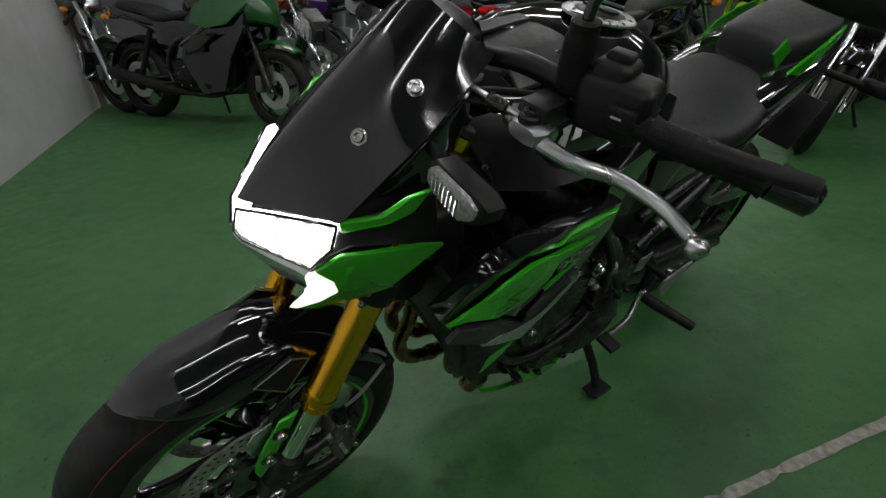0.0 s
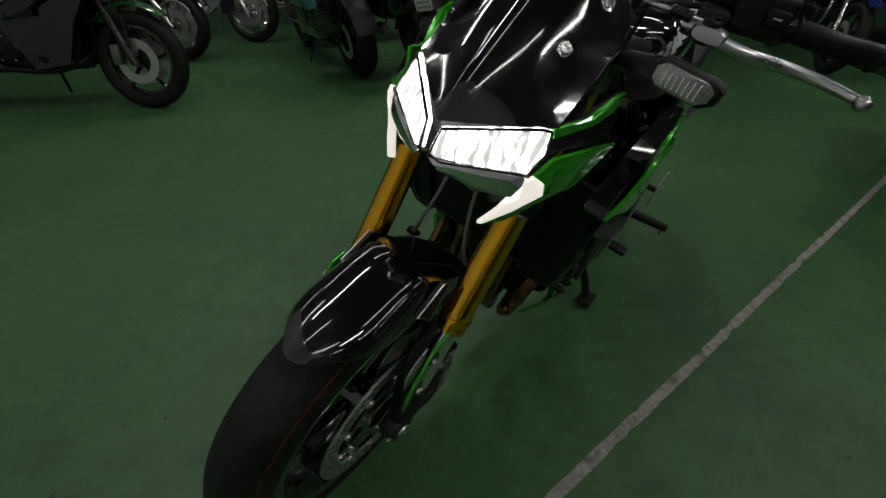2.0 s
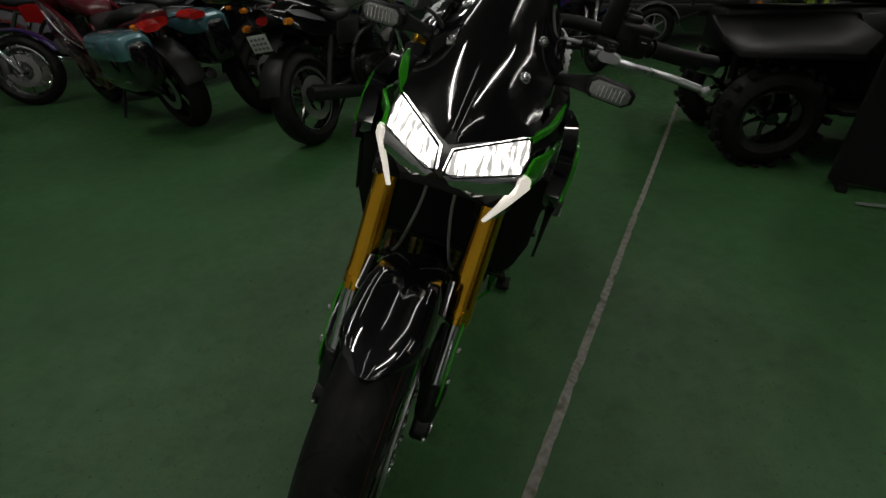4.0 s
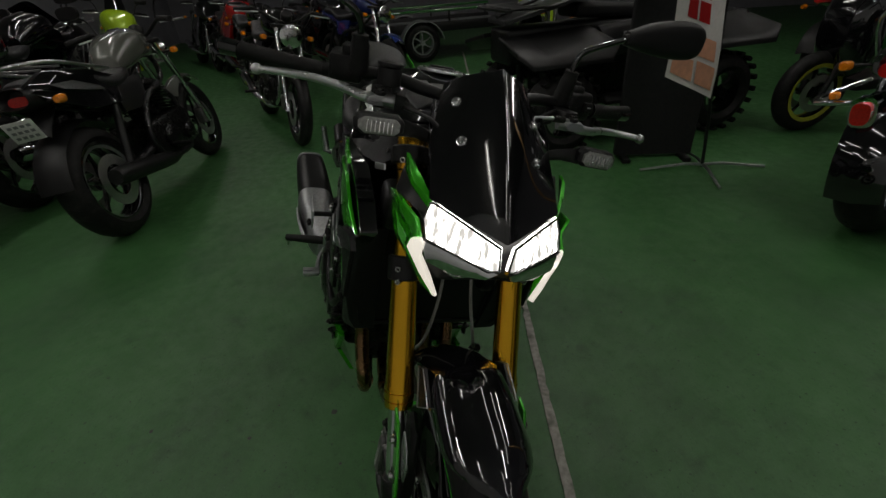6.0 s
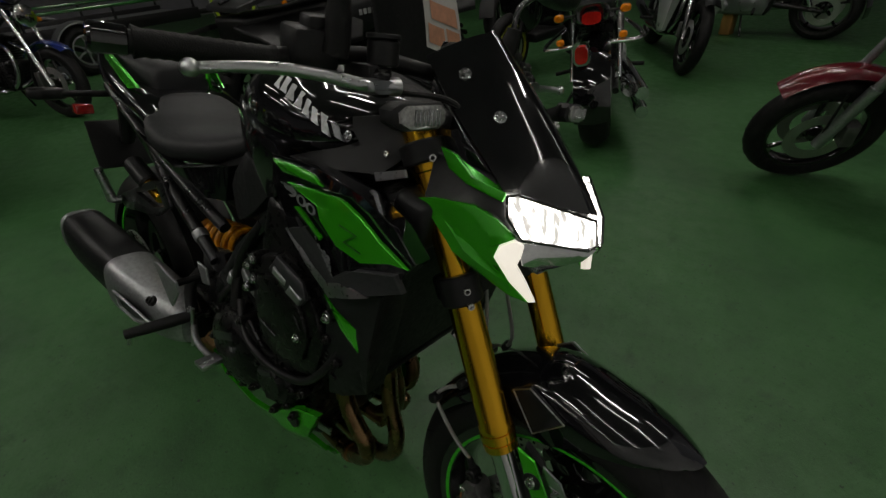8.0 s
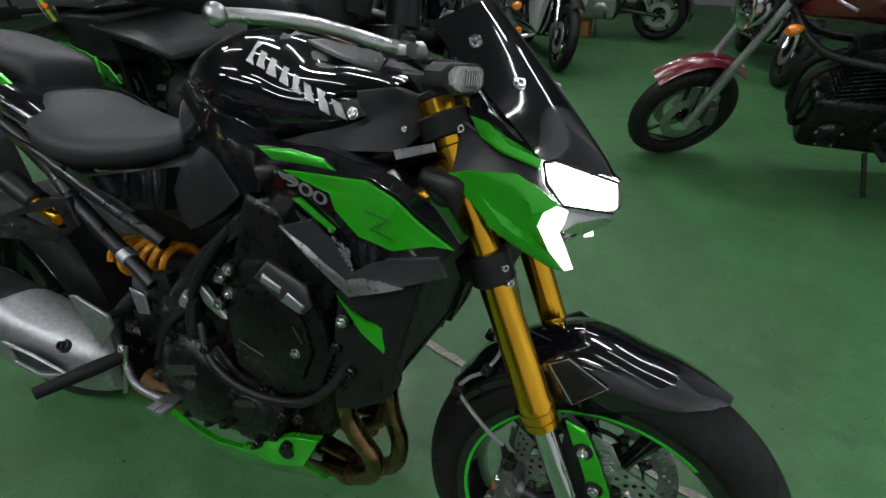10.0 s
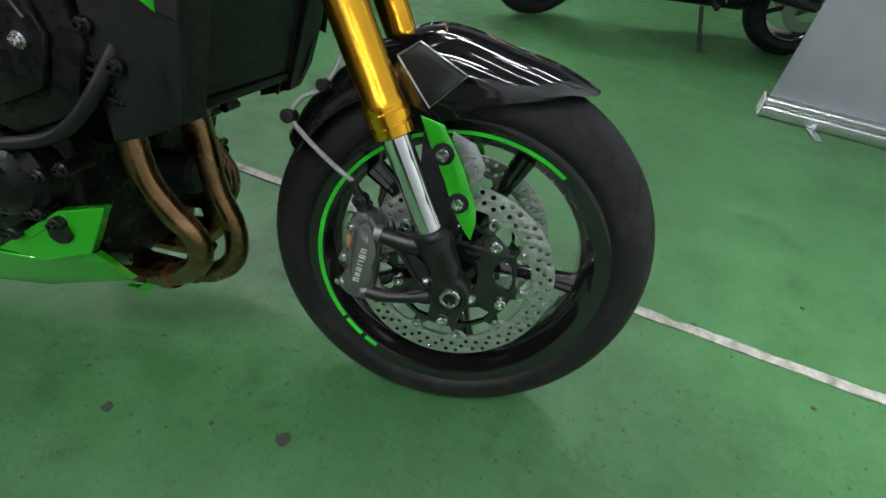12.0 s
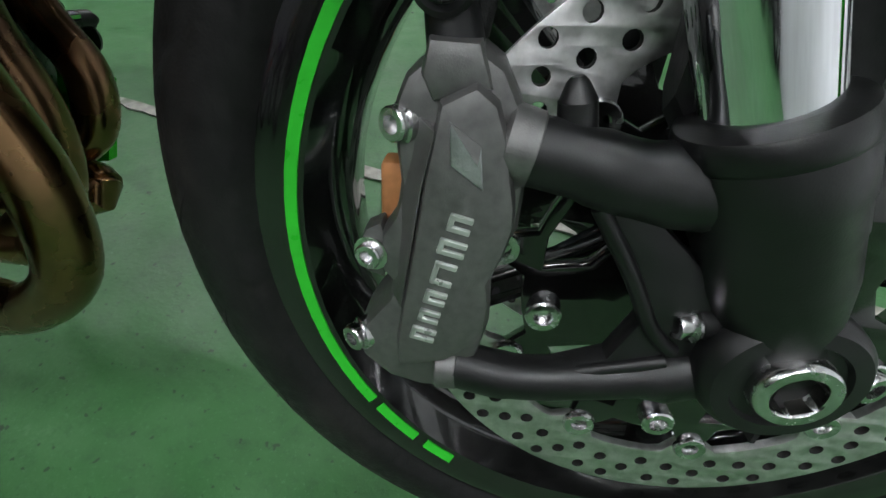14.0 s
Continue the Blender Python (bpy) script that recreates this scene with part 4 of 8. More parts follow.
def cowl():
    """The fly screen: a black hood from the lamps up to the dash."""
    rows = []
    for i in range(15):
        t = i / 14
        x = -0.060 - 0.214 * t ** 0.95
        z = 0.868 + 0.216 * t ** 0.86
        hw = 0.113 - 0.010 * t - 0.020 * max(0, t - 0.5) / 0.5
        row = []
        for k in range(21):
            u = -1 + 2 * k / 20
            m = abs(u)
            back, rise = 0.083 - 0.030 * t, 0.026 - 0.066 * t ** 0.8
            row.append((x - back * m ** (1.05 + 1.2 * t), hw * u, z + rise * m ** (1.1 + 0.9 * t) + (0.006 if m < 0.2 else 0) * t * (1 - m / 0.2 if m < 0.2 else 0)))
        rows.append(row)
    screen = part("fly_screen", sheet(rows, 0.004), "gloss_black", bike, "gloss black fly screen", sharp=55)
    tree = BVHTree.FromPolygons([v.co.copy() for v in screen.data.vertices], [tuple(p.vertices) for p in screen.data.polygons])
    for s in (-1, 1):
        for x, z, y in ((-0.232, 1.022, 0.070), (-0.180, 0.974, 0.066)):
            at, normal = tree.ray_cast(Vector((0.3, s * y, z + (0.004 if s < 0 else -0.010))), Vector((-1, 0, 0)))[:2]
            part("screen_bolt", hexbolt(at, normal if normal.x > 0 else -normal, 0.0068, 0.006), "bolt_steel", bike)
        part("cowl_wing", panel([(-0.15, s * 0.098, 0.905), (-0.20, s * 0.108, 0.935), (-0.25, s * 0.112, 0.985), (-0.29, s * 0.105, 1.02), (-0.30, s * 0.095, 0.96), (-0.24, s * 0.118, 0.925)], 0.006, 0.004, (-0.3, -s, 0)), "gloss_black", bike)
        # indicators
        ind = [(-0.214, s * 0.158, 0.972), (-0.214, s * 0.168, 0.963), (-0.216, s * 0.224, 0.961), (-0.222, s * 0.237, 0.969), (-0.224, s * 0.238, 0.983), (-0.220, s * 0.226, 0.992), (-0.214, s * 0.168, 0.995), (-0.214, s * 0.158, 0.987)]
        b = panel(ind, 0.022, 0.004, (-1, 0, 0), 0.002)
        lamp = part("front_indicator", b, "satin_black", bike, "black indicator with a clear lens")
        small = [Vector(p) * 0.82 + Vector((-0.216, s * 0.198, 0.978)) * 0.18 + Vector((0.006, 0, 0)) for p in ind]
        part("indicator_lens", panel(small, 0.006, 0.003, (-1, 0, 0), 0.001), "indicator", lamp, "ribbed clear indicator lens")
        for k in range(7):
            yy = s * (0.178 + k * 0.0065)
            part("lens_rib", box(-0.2085, -0.2055, yy - 0.001, yy + 0.001, 0.969, 0.987, 0.0004, 1), "reflector", lamp)
        part("indicator_stalk", body([(-0.245, s * 0.115, 0.965, 0.012, 0.009), (-0.240, s * 0.135, 0.972, 0.018, 0.010), (-0.228, s * 0.168, 0.977, 0.02, 0.015)], 12), "satin_black", bike)


cowl()
part("dash", smooth_body([(-0.288, 0, 1.022, 0.045, 0.018, 4), (-0.298, 0, 1.028, 0.060, 0.028, 4), (-0.318, 0, 1.04, 0.062, 0.028, 4), (-0.328, 0, 1.042, 0.055, 0.020, 4)], 20), "satin_black", bike)
part("dash_screen", moved(box(-0.002, 0.002, -0.056, 0.056, -0.026, 0.026, 0.001), Matrix.Translation((-0.331, 0, 1.043)) @ pose(0, 0, 0, 0, 28, 0)), "gloss_black", bike)

# handlebar, grips, levers, mirrors
bar = curved([(-0.428, -0.41, 1.039), (-0.396, -0.28, 1.031), (-0.360, -0.15, 1.040), (-0.335, -0.08, 1.03), (-0.33, 0, 1.02), (-0.335, 0.08, 1.03), (-0.346, 0.15, 1.040), (-0.367, 0.28, 1.031), (-0.4135, 0.41, 1.034)], 6)
part("handlebar", tube(bar, [0.0115] * len(bar), 14), "satin_black", bike, "black tapered handlebar")
for s in (-1, 1):
    grip = [Vector((-0.368 - 0.036 * t, 0.283 + 0.096 * t, 1.031 - 0.004 * t) if s > 0 else (-0.391 - 0.034 * t, -0.255 - 0.135 * t, 1.0295 + 0.008 * t)) for t in (k / 26 for k in range(27))]
    part("grip", tube(grip, [0.0134 + (0.0010 if k % 2 else 0) + (0.0028 if k in (0, 26) else 0) for k in range(27)], 18), "grip_rubber", bike, "ribbed black rubber grip")
    part("bar_end", rod((-0.4040, 0.379, 1.027) if s > 0 else (-0.4255, -0.392, 1.0378), (-0.4160, 0.415, 1.026) if s > 0 else (-0.433, -0.425, 1.040), 0.0142, 0.0146, 18, 0.003), "gloss_black", bike)
    if s > 0:
        hold = Matrix.Translation((-0.368, 0.238, 1.036)) @ pose(0, 0, 0, 0, 0, 18)
        block = part("switch_block", moved(join(box(-0.030, 0.026, -0.034, 0.038, -0.027, 0.029, 0.012, 4), box(-0.026, 0.020, -0.028, 0.010, 0.012, 0.040, 0.009, 4)), hold), "satin_black", bike, "black left switch cluster")
        part("beam_switch", moved(box(-0.012, 0.010, -0.020, 0.004, 0.034, 0.047, 0.004, 3), hold), "matte_black", block)
        part("horn_button", moved(rod((-0.030, 0.010, 0.004), (-0.038, 0.010, 0.004), 0.009, n=18, bevel=0.002), hold), "grip_rubber", block)
        part("turn_switch", moved(box(-0.040, -0.026, -0.016, 0.004, -0.010, 0.004, 0.003, 2), hold), "grip_rubber", block)
        part("pass_switch", moved(box(0.022, 0.034, 0.004, 0.030, -0.008, 0.012, 0.004, 3), hold), "grip_rubber", block)
        part("switch_word", moved(box(0.0345, 0.0350, 0.010, 0.020, 0.002, 0.004, 0.0, 1), hold), "white_print", block)
        part("block_seam", moved(box(-0.0305, 0.0265, -0.0345, 0.0385, -0.0008, 0.0008, 0.0003, 1), hold), "grip_rubber", block)
        part("case_screw", moved(hexbolt((0.000, 0.024, -0.027), (0, 0, -1), 0.005, 0.004), hold), "bolt_steel", block)
    else:
        part("switch_block", join(moved(box(-0.026, 0.026, -0.028, 0.028, -0.022, 0.024, 0.006), Matrix.Translation((-0.378, s * 0.215, 1.045)) @ pose(0, 0, 0, 0, 8, s * 14)),
                                  moved(box(-0.016, 0.016, -0.020, 0.018, 0.0, 0.022, 0.005), Matrix.Translation((-0.372, s * 0.205, 1.06)) @ pose(0, 0, 0, 0, 8, s * 14))), "satin_black", bike, "black switch cluster")
    if s > 0:
        lev = [(-0.300, 0.178, 1.010), (-0.296, 0.205, 1.008), (-0.297, 0.230, 1.003), (-0.306, 0.266, 1.001), (-0.325, 0.296, 1.000), (-0.329, 0.338, 0.999), (-0.318, 0.374, 0.998), (-0.312, 0.386, 0.997)]
    else:
        lev = [(-0.300, -0.140, 1.008), (-0.306, -0.165, 1.008), (-0.312, -0.195, 1.010), (-0.330, -0.222, 1.016), (-0.345, -0.27, 1.022), (-0.358, -0.32, 1.022), (-0.372, -0.362, 1.019)]
    line = curved(lev, 5)
    n = len(line)
    lever = tube(line, [0.0100 - 0.0045 * (k / n) + (0.002 if k < 6 else 0) for k in range(n)], 12)
    part("lever", lever, "silver", bike, "polished alloy lever")
    part("lever_ball", lathe([(0.0095 * math.sin(math.pi * k / 10), 0.0095 * -math.cos(math.pi * k / 10)) for k in range(11)], lev[-1], 20), "silver", bike)
    px, py, pz = lev[1]
    part("lever_perch", join(moved(box(-0.052, 0.012, -0.017, 0.017, -0.012, 0.013, 0.005), Matrix.Translation((px - 0.012, py - s * 0.004, pz + 0.012)) @ pose(0, 0, 0, 0, 0, s * 10)), rod((px, py, pz - 0.012), (px, py, pz + 0.016), 0.0115, n=20, bevel=0.002)), "satin_black", bike, "black lever perch")
    part("perch_screw", hexbolt((px, py, pz + 0.016), (0, 0, 1), 0.008, 0.004, False), "dark_bolt", bike)
    if s > 0:
        part("clutch_line", tube(curved([(px + 0.004, py - 0.010, pz + 0.010), (px + 0.012, py - 0.045, pz + 0.012), (px + 0.004, py - 0.085, pz + 0.006), (px - 0.02, py - 0.12, pz - 0.01)], 5), 0.0036, 10), "silver", bike, "bare end of the clutch cable")
        part("cable_adjuster", rod((px + 0.008, py - 0.022, pz + 0.011), (px + 0.012, py - 0.048, pz + 0.012), 0.0068, n=16, bevel=0.0015), "dark_bolt", bike)
    part("lever_knuckle", smooth_body([(px - 0.02, py, pz, 0.022, 0.009, 3), (px, py, pz, 0.026, 0.0105, 3), (px + 0.012, py + s * 0.004, pz, 0.018, 0.008, 3)], 14), "silver", bike)
    swing = -0.034 if s > 0 else 0.0
    stem = curved([(-0.346, s * 0.199, 1.052), (-0.340, s * 0.201, 1.095), (-0.333 + swing * 0.2, s * 0.204, 1.120), (-0.327 + swing * 0.4, s * 0.218, 1.138), (-0.321 + swing * 0.7, s * 0.262, 1.157), (-0.317 + swing, s * 0.322, 1.180)], 5)
    head = [(0.0, 0, 0.0, 0.012, 0.013, 2.6), (0.016, 0, 0.003, 0.016, 0.017, 3), (0.050, 0.002, 0.008, 0.020, 0.027, 3.2), (0.105, 0.003, 0.014, 0.022, 0.035, 3.2), (0.150, 0.002, 0.017, 0.020, 0.034, 3), (0.172, 0, 0.017, 0.014, 0.024, 2.8), (0.178, 0, 0.017, 0.006, 0.010, 2.6)]
    turn = Matrix.Translation((-0.320 + swing, s * 0.305, 1.174)) @ pose(0, 0, 0, 0, 0, s * 90)
    mirror_ob = part("mirror", moved(smooth_body(head, 28), turn), "matte_black", bike, "black rear view mirror")
    part("mirror_glass", moved(smooth_body([(0.030, s * 0.0175, 0.007, 0.004, 0.015, 3), (0.060, s * 0.0195, 0.010, 0.004, 0.024, 3), (0.110, s * 0.0210, 0.015, 0.004, 0.030, 3), (0.155, s * 0.0175, 0.017, 0.004, 0.025, 3)], 24), turn), "mirror", mirror_ob)
    part("mirror_stem", tube(stem, [0.0056] * len(stem), 12), "gloss_black", mirror_ob)
    part("stem_collar", rod((-0.3178 + swing, s * 0.298, 1.1705), (-0.3172 + swing, s * 0.318, 1.1785), 0.0092, n=16, bevel=0.002), "satin_black", mirror_ob)
    part("stem_boot", tube(curved([(-0.350, s * 0.200, 1.040), (-0.345, s * 0.199, 1.062), (-0.340, s * 0.201, 1.092), (-0.3385, s * 0.2015, 1.102)], 4), [0.0165] * 4 + [0.0155] * 4 + [0.0135] * 4 + [0.0105], 18), "grip_rubber", mirror_ob)
part("brake_reservoir", join(rod((-0.318, -0.150, 1.03), (-0.318, -0.150, 1.062), 0.020, n=24, bevel=0.003), rod((-0.318, -0.150, 1.062), (-0.318, -0.150, 1.068), 0.0215, n=24, bevel=0.001)), "satin_black", bike, "black brake fluid reservoir")
for k, (a, b, c) in enumerate((((-0.30, 0.16, 1.01), (-0.255, 0.08, 0.99), (-0.28, 0.03, 0.90)), ((-0.31, -0.12, 1.0), (-0.25, -0.07, 0.985), (-0.28, -0.02, 0.88)), ((-0.34, 0.20, 1.03), (-0.285, 0.12, 1.01), (-0.30, 0.05, 0.93)))):
    part("cable", tube(curved([a, b, c], 8), 0.0038, 8), "satin_black", bike)

# tank, seat, tail
TANK = [(-0.335, 0, 0.935, 0.07, 0.030, 2.4), (-0.360, 0, 0.934, 0.120, 0.048, 2.5), (-0.42, 0, 0.932, 0.154, 0.062, 2.5), (-0.48, 0, 0.930, 0.166, 0.070, 2.5), (-0.53, 0, 0.936, 0.168, 0.088, 2.4), (-0.60, 0, 0.938, 0.160, 0.097, 2.3),
        (-0.68, 0, 0.925, 0.135, 0.095, 2.3), (-0.745, 0, 0.895, 0.105, 0.090, 2.3), (-0.785, 0, 0.855, 0.085, 0.062, 2.3), (-0.80, 0, 0.84, 0.06, 0.04, 2.3)]
tank_ob = part("tank", smooth_body(TANK, 36, 5), "gloss_black", bike, "gloss black fuel tank", sharp=60)
tank_tree = BVHTree.FromPolygons([v.co.copy() for v in tank_ob.data.vertices], [tuple(p.vertices) for p in tank_ob.data.polygons])


def tank_side(x, z):
    """Half the tank's width at a length and height."""
    hit = tank_tree.ray_cast(Vector((x, 0.5, z)), Vector((0, -1, 0)))[0]
    return hit.y if hit else 0.1


CAP = Matrix.Translation((-0.600, 0.020, 1.0335)) @ pose(0, 0, 0, 90, 0, 0) @ Matrix.Rotation(radians(3), 4, "Z")
part("cap_ring", moved(lathe([(0.038, 0.001), (0.039, 0.006), (0.052, 0.006), (0.056, 0.003), (0.056, 0.0)], n=40), CAP), "silver", bike, "bare metal filler ring")
part("filler_cap", moved(join(lathe([(0.0, 0.009), (0.030, 0.009), (0.036, 0.006), (0.038, 0.001)], n=32), box(-0.010, 0.010, 0.008, 0.013, -0.028, 0.028, 0.002)), CAP), "satin_black", bike, "black locking filler cap")
for k in range(6):
    a = k * math.pi / 3 + 0.3
    part("cap_bolt", moved(hexbolt((0.0475 * math.sin(a), 0.006, 0.0475 * math.cos(a)), (0, 1, 0), 0.0032, 0.002, False), CAP), "bolt_steel", bike)
# cover ahead of the tank
part("tank_cover", sheet([[(-0.335 - 0.205 * i / 6 + 0.03 * abs(u) ** 2 * i / 6, u * (0.070 + 0.055 * i / 6) + 0.008, 0.972 + 0.048 * math.sin(math.pi * 0.5 * i / 6) - 0.030 * abs(u) ** 2.2) for u in (-1 + k / 5 for k in range(11))] for i in range(7)], 0.005), "matte_black", bike, "matte black cover ahead of the tank")
for s in (-1, 1):
    part("cover_bolt", hexbolt((-0.475, s * 0.050 + 0.0215, 1.0075), (0.2, s * 0.2, 1), 0.0068, 0.006), "bolt_steel", bike)
    part("cover_flange", panel([(-0.400, s * 0.040 + 0.008, 1.006), (-0.515, s * 0.040 + 0.008, 1.022), (-0.520, s * 0.072 + 0.008, 1.018), (-0.450, s * 0.098 + 0.008, 1.000), (-0.390, s * 0.085 + 0.008, 0.985)], 0.005, 0.002, (0, 0, -1)), "panel_grey", bike)
    # plain marks where the maker's name stands
    for k in range(8):
        t = k / 7
        x, z = -0.547 + 0.140 * t, 0.996 - 0.060 * t
        h = 0.0145 if k in (0, 6) else 0.0105
        low, high = Vector((x + 0.004, s * (tank_side(x, z - h) + 0.0030), z - h)), Vector((x - 0.004, s * (tank_side(x, z + h * 0.8) + 0.0030), z + h * 0.8))
        side = Vector((0.0052, s * (tank_side(x + 0.0058, z) - tank_side(x, z)), -0.0026))
        part("name_mark", panel([low - side, low + side, high + side, high - side], 0.008, 0.0004, (0, -s, -0.4), 0), "white_print", bike)
    part("tank_bolt", hexbolt((-0.388, s * 0.146, 0.931), (0.1, s, 0.2), 0.006, 0.005), "bolt_steel", bike)
    part("knee_cover", panel([(-0.746, s * 0.128, 0.799), (-0.661, s * 0.150, 0.856), (-0.628, s * 0.158, 0.850), (-0.571, s * 0.168, 0.797), (-0.620, s * 0.165, 0.757), (-0.679, s * 0.155, 0.722), (-0.716, s * 0.146, 0.706), (-0.748, s * 0.134, 0.714), (-0.768, s * 0.126, 0.765)], 0.03, 0.006, (0, -s, 0)), "matte_black", bike, "matte black textured side cover")
    part("tank_skirt", panel([(-0.715, s * 0.118, 0.950), (-0.712, s * 0.128, 0.920), (-0.652, s * 0.158, 0.890), (-0.598, s * 0.172, 0.850), (-0.548, s * 0.183, 0.805), (-0.515, s * 0.188, 0.815), (-0.500, s * 0.188, 0.878), (-0.520, s * 0.180, 0.900), (-0.600, s * 0.168, 0.912), (-0.660, s * 0.148, 0.935)], 0.03, 0.004, (0, -s, 0)), "gloss_black", bike, "gloss black lower flank of the tank")
    part("front_cover", panel([(-0.388, s * 0.136, 0.958), (-0.345, s * 0.122, 0.966), (-0.305, s * 0.108, 0.955), (-0.298, s * 0.122, 0.915), (-0.318, s * 0.150, 0.890), (-0.390, s * 0.178, 0.886), (-0.475, s * 0.187, 0.890), (-0.440, s * 0.172, 0.902), (-0.372, s * 0.160, 0.912), (-0.350, s * 0.142, 0.928)], 0.02, 0.004, (0, -s, 0)), "matte_black", bike, "matte black cover beside the tank nose")
    part("cover_pin", hexbolt((-0.318, s * 0.136, 0.918), (0.2, s, 0.3), 0.0042, 0.004, False), "bolt_steel", bike)
    # shrouds
    part("shroud", panel([(-0.52, s * 0.186, 0.886), (-0.40, s * 0.196, 0.892), (-0.30, s * 0.196, 0.872), (-0.245, s * 0.192, 0.842), (-0.212, s * 0.188, 0.802), (-0.235, s * 0.196, 0.770), (-0.30, s * 0.205, 0.745), (-0.36, s * 0.205, 0.715), (-0.47, s * 0.195, 0.78), (-0.52, s * 0.188, 0.84)], 0.03, 0.004, (0, -s, 0)), "gloss_black", bike, "gloss black radiator shroud")
    big = [(-0.455, s * 0.2045, 0.858), (-0.405, s * 0.2085, 0.861), (-0.331, s * 0.2085, 0.863), (-0.296, s * 0.2075, 0.848), (-0.263, s * 0.204, 0.823), (-0.218, s * 0.197, 0.795), (-0.244, s * 0.202, 0.796), (-0.292, s * 0.209, 0.782), (-0.340, s * 0.2105, 0.792), (-0.374, s * 0.2105, 0.820), (-0.384, s * 0.210, 0.843)]
    part("shroud_panel", panel(big, 0.006, 0.003, (0, -s, 0)), "green", bike, "metallic green shroud panel")
    strip = [(-0.508, s * 0.194, 0.881), (-0.448, s * 0.1985, 0.884), (-0.400, s * 0.2005, 0.880), (-0.378, s * 0.2015, 0.867), (-0.431, s * 0.2005, 0.868), (-0.478, s * 0.197, 0.866)]
    part("shroud_strip", panel(strip, 0.006, 0.002, (0, -s, 0)), "green", bike, "short green shroud strip")
    part("thin_strip", panel([(-0.445, s * 0.2035, 0.822), (-0.432, s * 0.2040, 0.825), (-0.375, s * 0.2085, 0.794), (-0.378, s * 0.2085, 0.788)], 0.004, 0.001, (0, -s, 0), 0), "green", bike)
    lower = [(-0.468, s * 0.2005, 0.778), (-0.412, s * 0.2085, 0.800), (-0.355, s * 0.2125, 0.730), (-0.30, s * 0.2135, 0.770), (-0.235, s * 0.203, 0.783), (-0.222, s * 0.200, 0.760), (-0.276, s * 0.2125, 0.739), (-0.350, s * 0.2135, 0.708), (-0.412, s * 0.2085, 0.742)]
    part("shroud_lower", panel(lower, 0.01, 0.002, (0, -s, 0)), "panel_grey", bike, "charcoal lower shroud")
    part("shroud_edge", panel([(-0.470, s * 0.2035, 0.779), (-0.412, s * 0.2115, 0.7425), (-0.351, s * 0.2165, 0.7075), (-0.300, s * 0.2165, 0.727), (-0.272, s * 0.2135, 0.7385), (-0.305, s * 0.2165, 0.741), (-0.352, s * 0.2165, 0.724), (-0.414, s * 0.2115, 0.7505)], 0.004, 0.0, (0, -s, 0), 0), "silver", bike, "bright silver shroud edge")
    guard = [(-0.250, s * 0.184, 0.790), (-0.266, s * 0.188, 0.730), (-0.289, s * 0.193, 0.616), (-0.305, s * 0.180, 0.545), (-0.322, s * 0.164, 0.506), (-0.365, s * 0.180, 0.488), (-0.398, s * 0.182, 0.478), (-0.394, s * 0.190, 0.62), (-0.376, s * 0.198, 0.712), (-0.30, s * 0.196, 0.748)]
    part("radiator_guard", panel(guard, 0.02, 0.004, (0, -s, 0)), "matte_black", bike, "matte black radiator side")
    part("radiator_guard", panel([(-0.249, s * 0.184, 0.790), (-0.265, s * 0.188, 0.730), (-0.288, s * 0.192, 0.616), (-0.304, s * 0.179, 0.545), (-0.321, s * 0.163, 0.506), (-0.322, s * 0.120, 0.504), (-0.288, s * 0.128, 0.64), (-0.254, s * 0.130, 0.790)], 0.012, 0.002, (-1, 0, 0)), "matte_black", bike, "matte black radiator edge")
    part("guard_flash", panel([(-0.3805, s * 0.2010, 0.6945), (-0.3590, s * 0.2010, 0.6765), (-0.3345, s * 0.2010, 0.6675), (-0.3165, s * 0.2005, 0.6660), (-0.3010, s * 0.2000, 0.6585), (-0.3050, s * 0.1995, 0.6230), (-0.3205, s * 0.2000, 0.6330), (-0.3410, s * 0.2005, 0.6465)], 0.004, 0.001, (0, -s, 0), 0), "green", bike, "green flash")
    part("shroud_fin", panel([(-0.385, s * 0.2000, 0.697), (-0.353, s * 0.2010, 0.722), (-0.300, s * 0.2010, 0.742), (-0.264, s * 0.1950, 0.735), (-0.285, s * 0.1990, 0.618), (-0.300, s * 0.2000, 0.622), (-0.298, s * 0.2010, 0.660), (-0.321, s * 0.2015, 0.669), (-0.350, s * 0.2015, 0.681)], 0.006, 0.001, (0, -s, 0)), "matte_black", bike, "matte black fin below the shroud")
    # marks on the panel
    zig = [(-0.330, 0.828), (-0.297, 0.822), (-0.322, 0.806), (-0.288, 0.799)]
    for (x0, z0), (x1, z1) in zip(zig, zig[1:]):
        part("panel_mark", tube([(x0, s * 0.2122, z0), (x1, s * 0.2122, z1)], 0.0011, 4), "dark_print", bike)
    for k, digit in enumerate("900"):
        at = Matrix.Translation((-0.418 + s * 0.0, s * 0.2085, 0.838)) @ (pose(0, 0, 0, 0, 18, 0) if s < 0 else pose(0, 0, 0, 0, -18, 180)) @ Matrix.Translation(((k - 1) * 0.0225, 0, 0)) @ Matrix.Diagonal((1.45, 1, 0.66, 1))
        part("numeral", moved(letters(digit, 0.034, 0.0004), at), "grey_print", bike, "grey raised numeral")
    part("mesh_insert", panel([(-0.440, s * 0.2045, 0.806), (-0.392, s * 0.2085, 0.783), (-0.352, s * 0.2120, 0.755), (-0.362, s * 0.2120, 0.742), (-0.405, s * 0.2085, 0.766)], 0.004, 0.001, (0, -s, 0), 0), "panel_grey", bike)
    rng = random.Random(12)
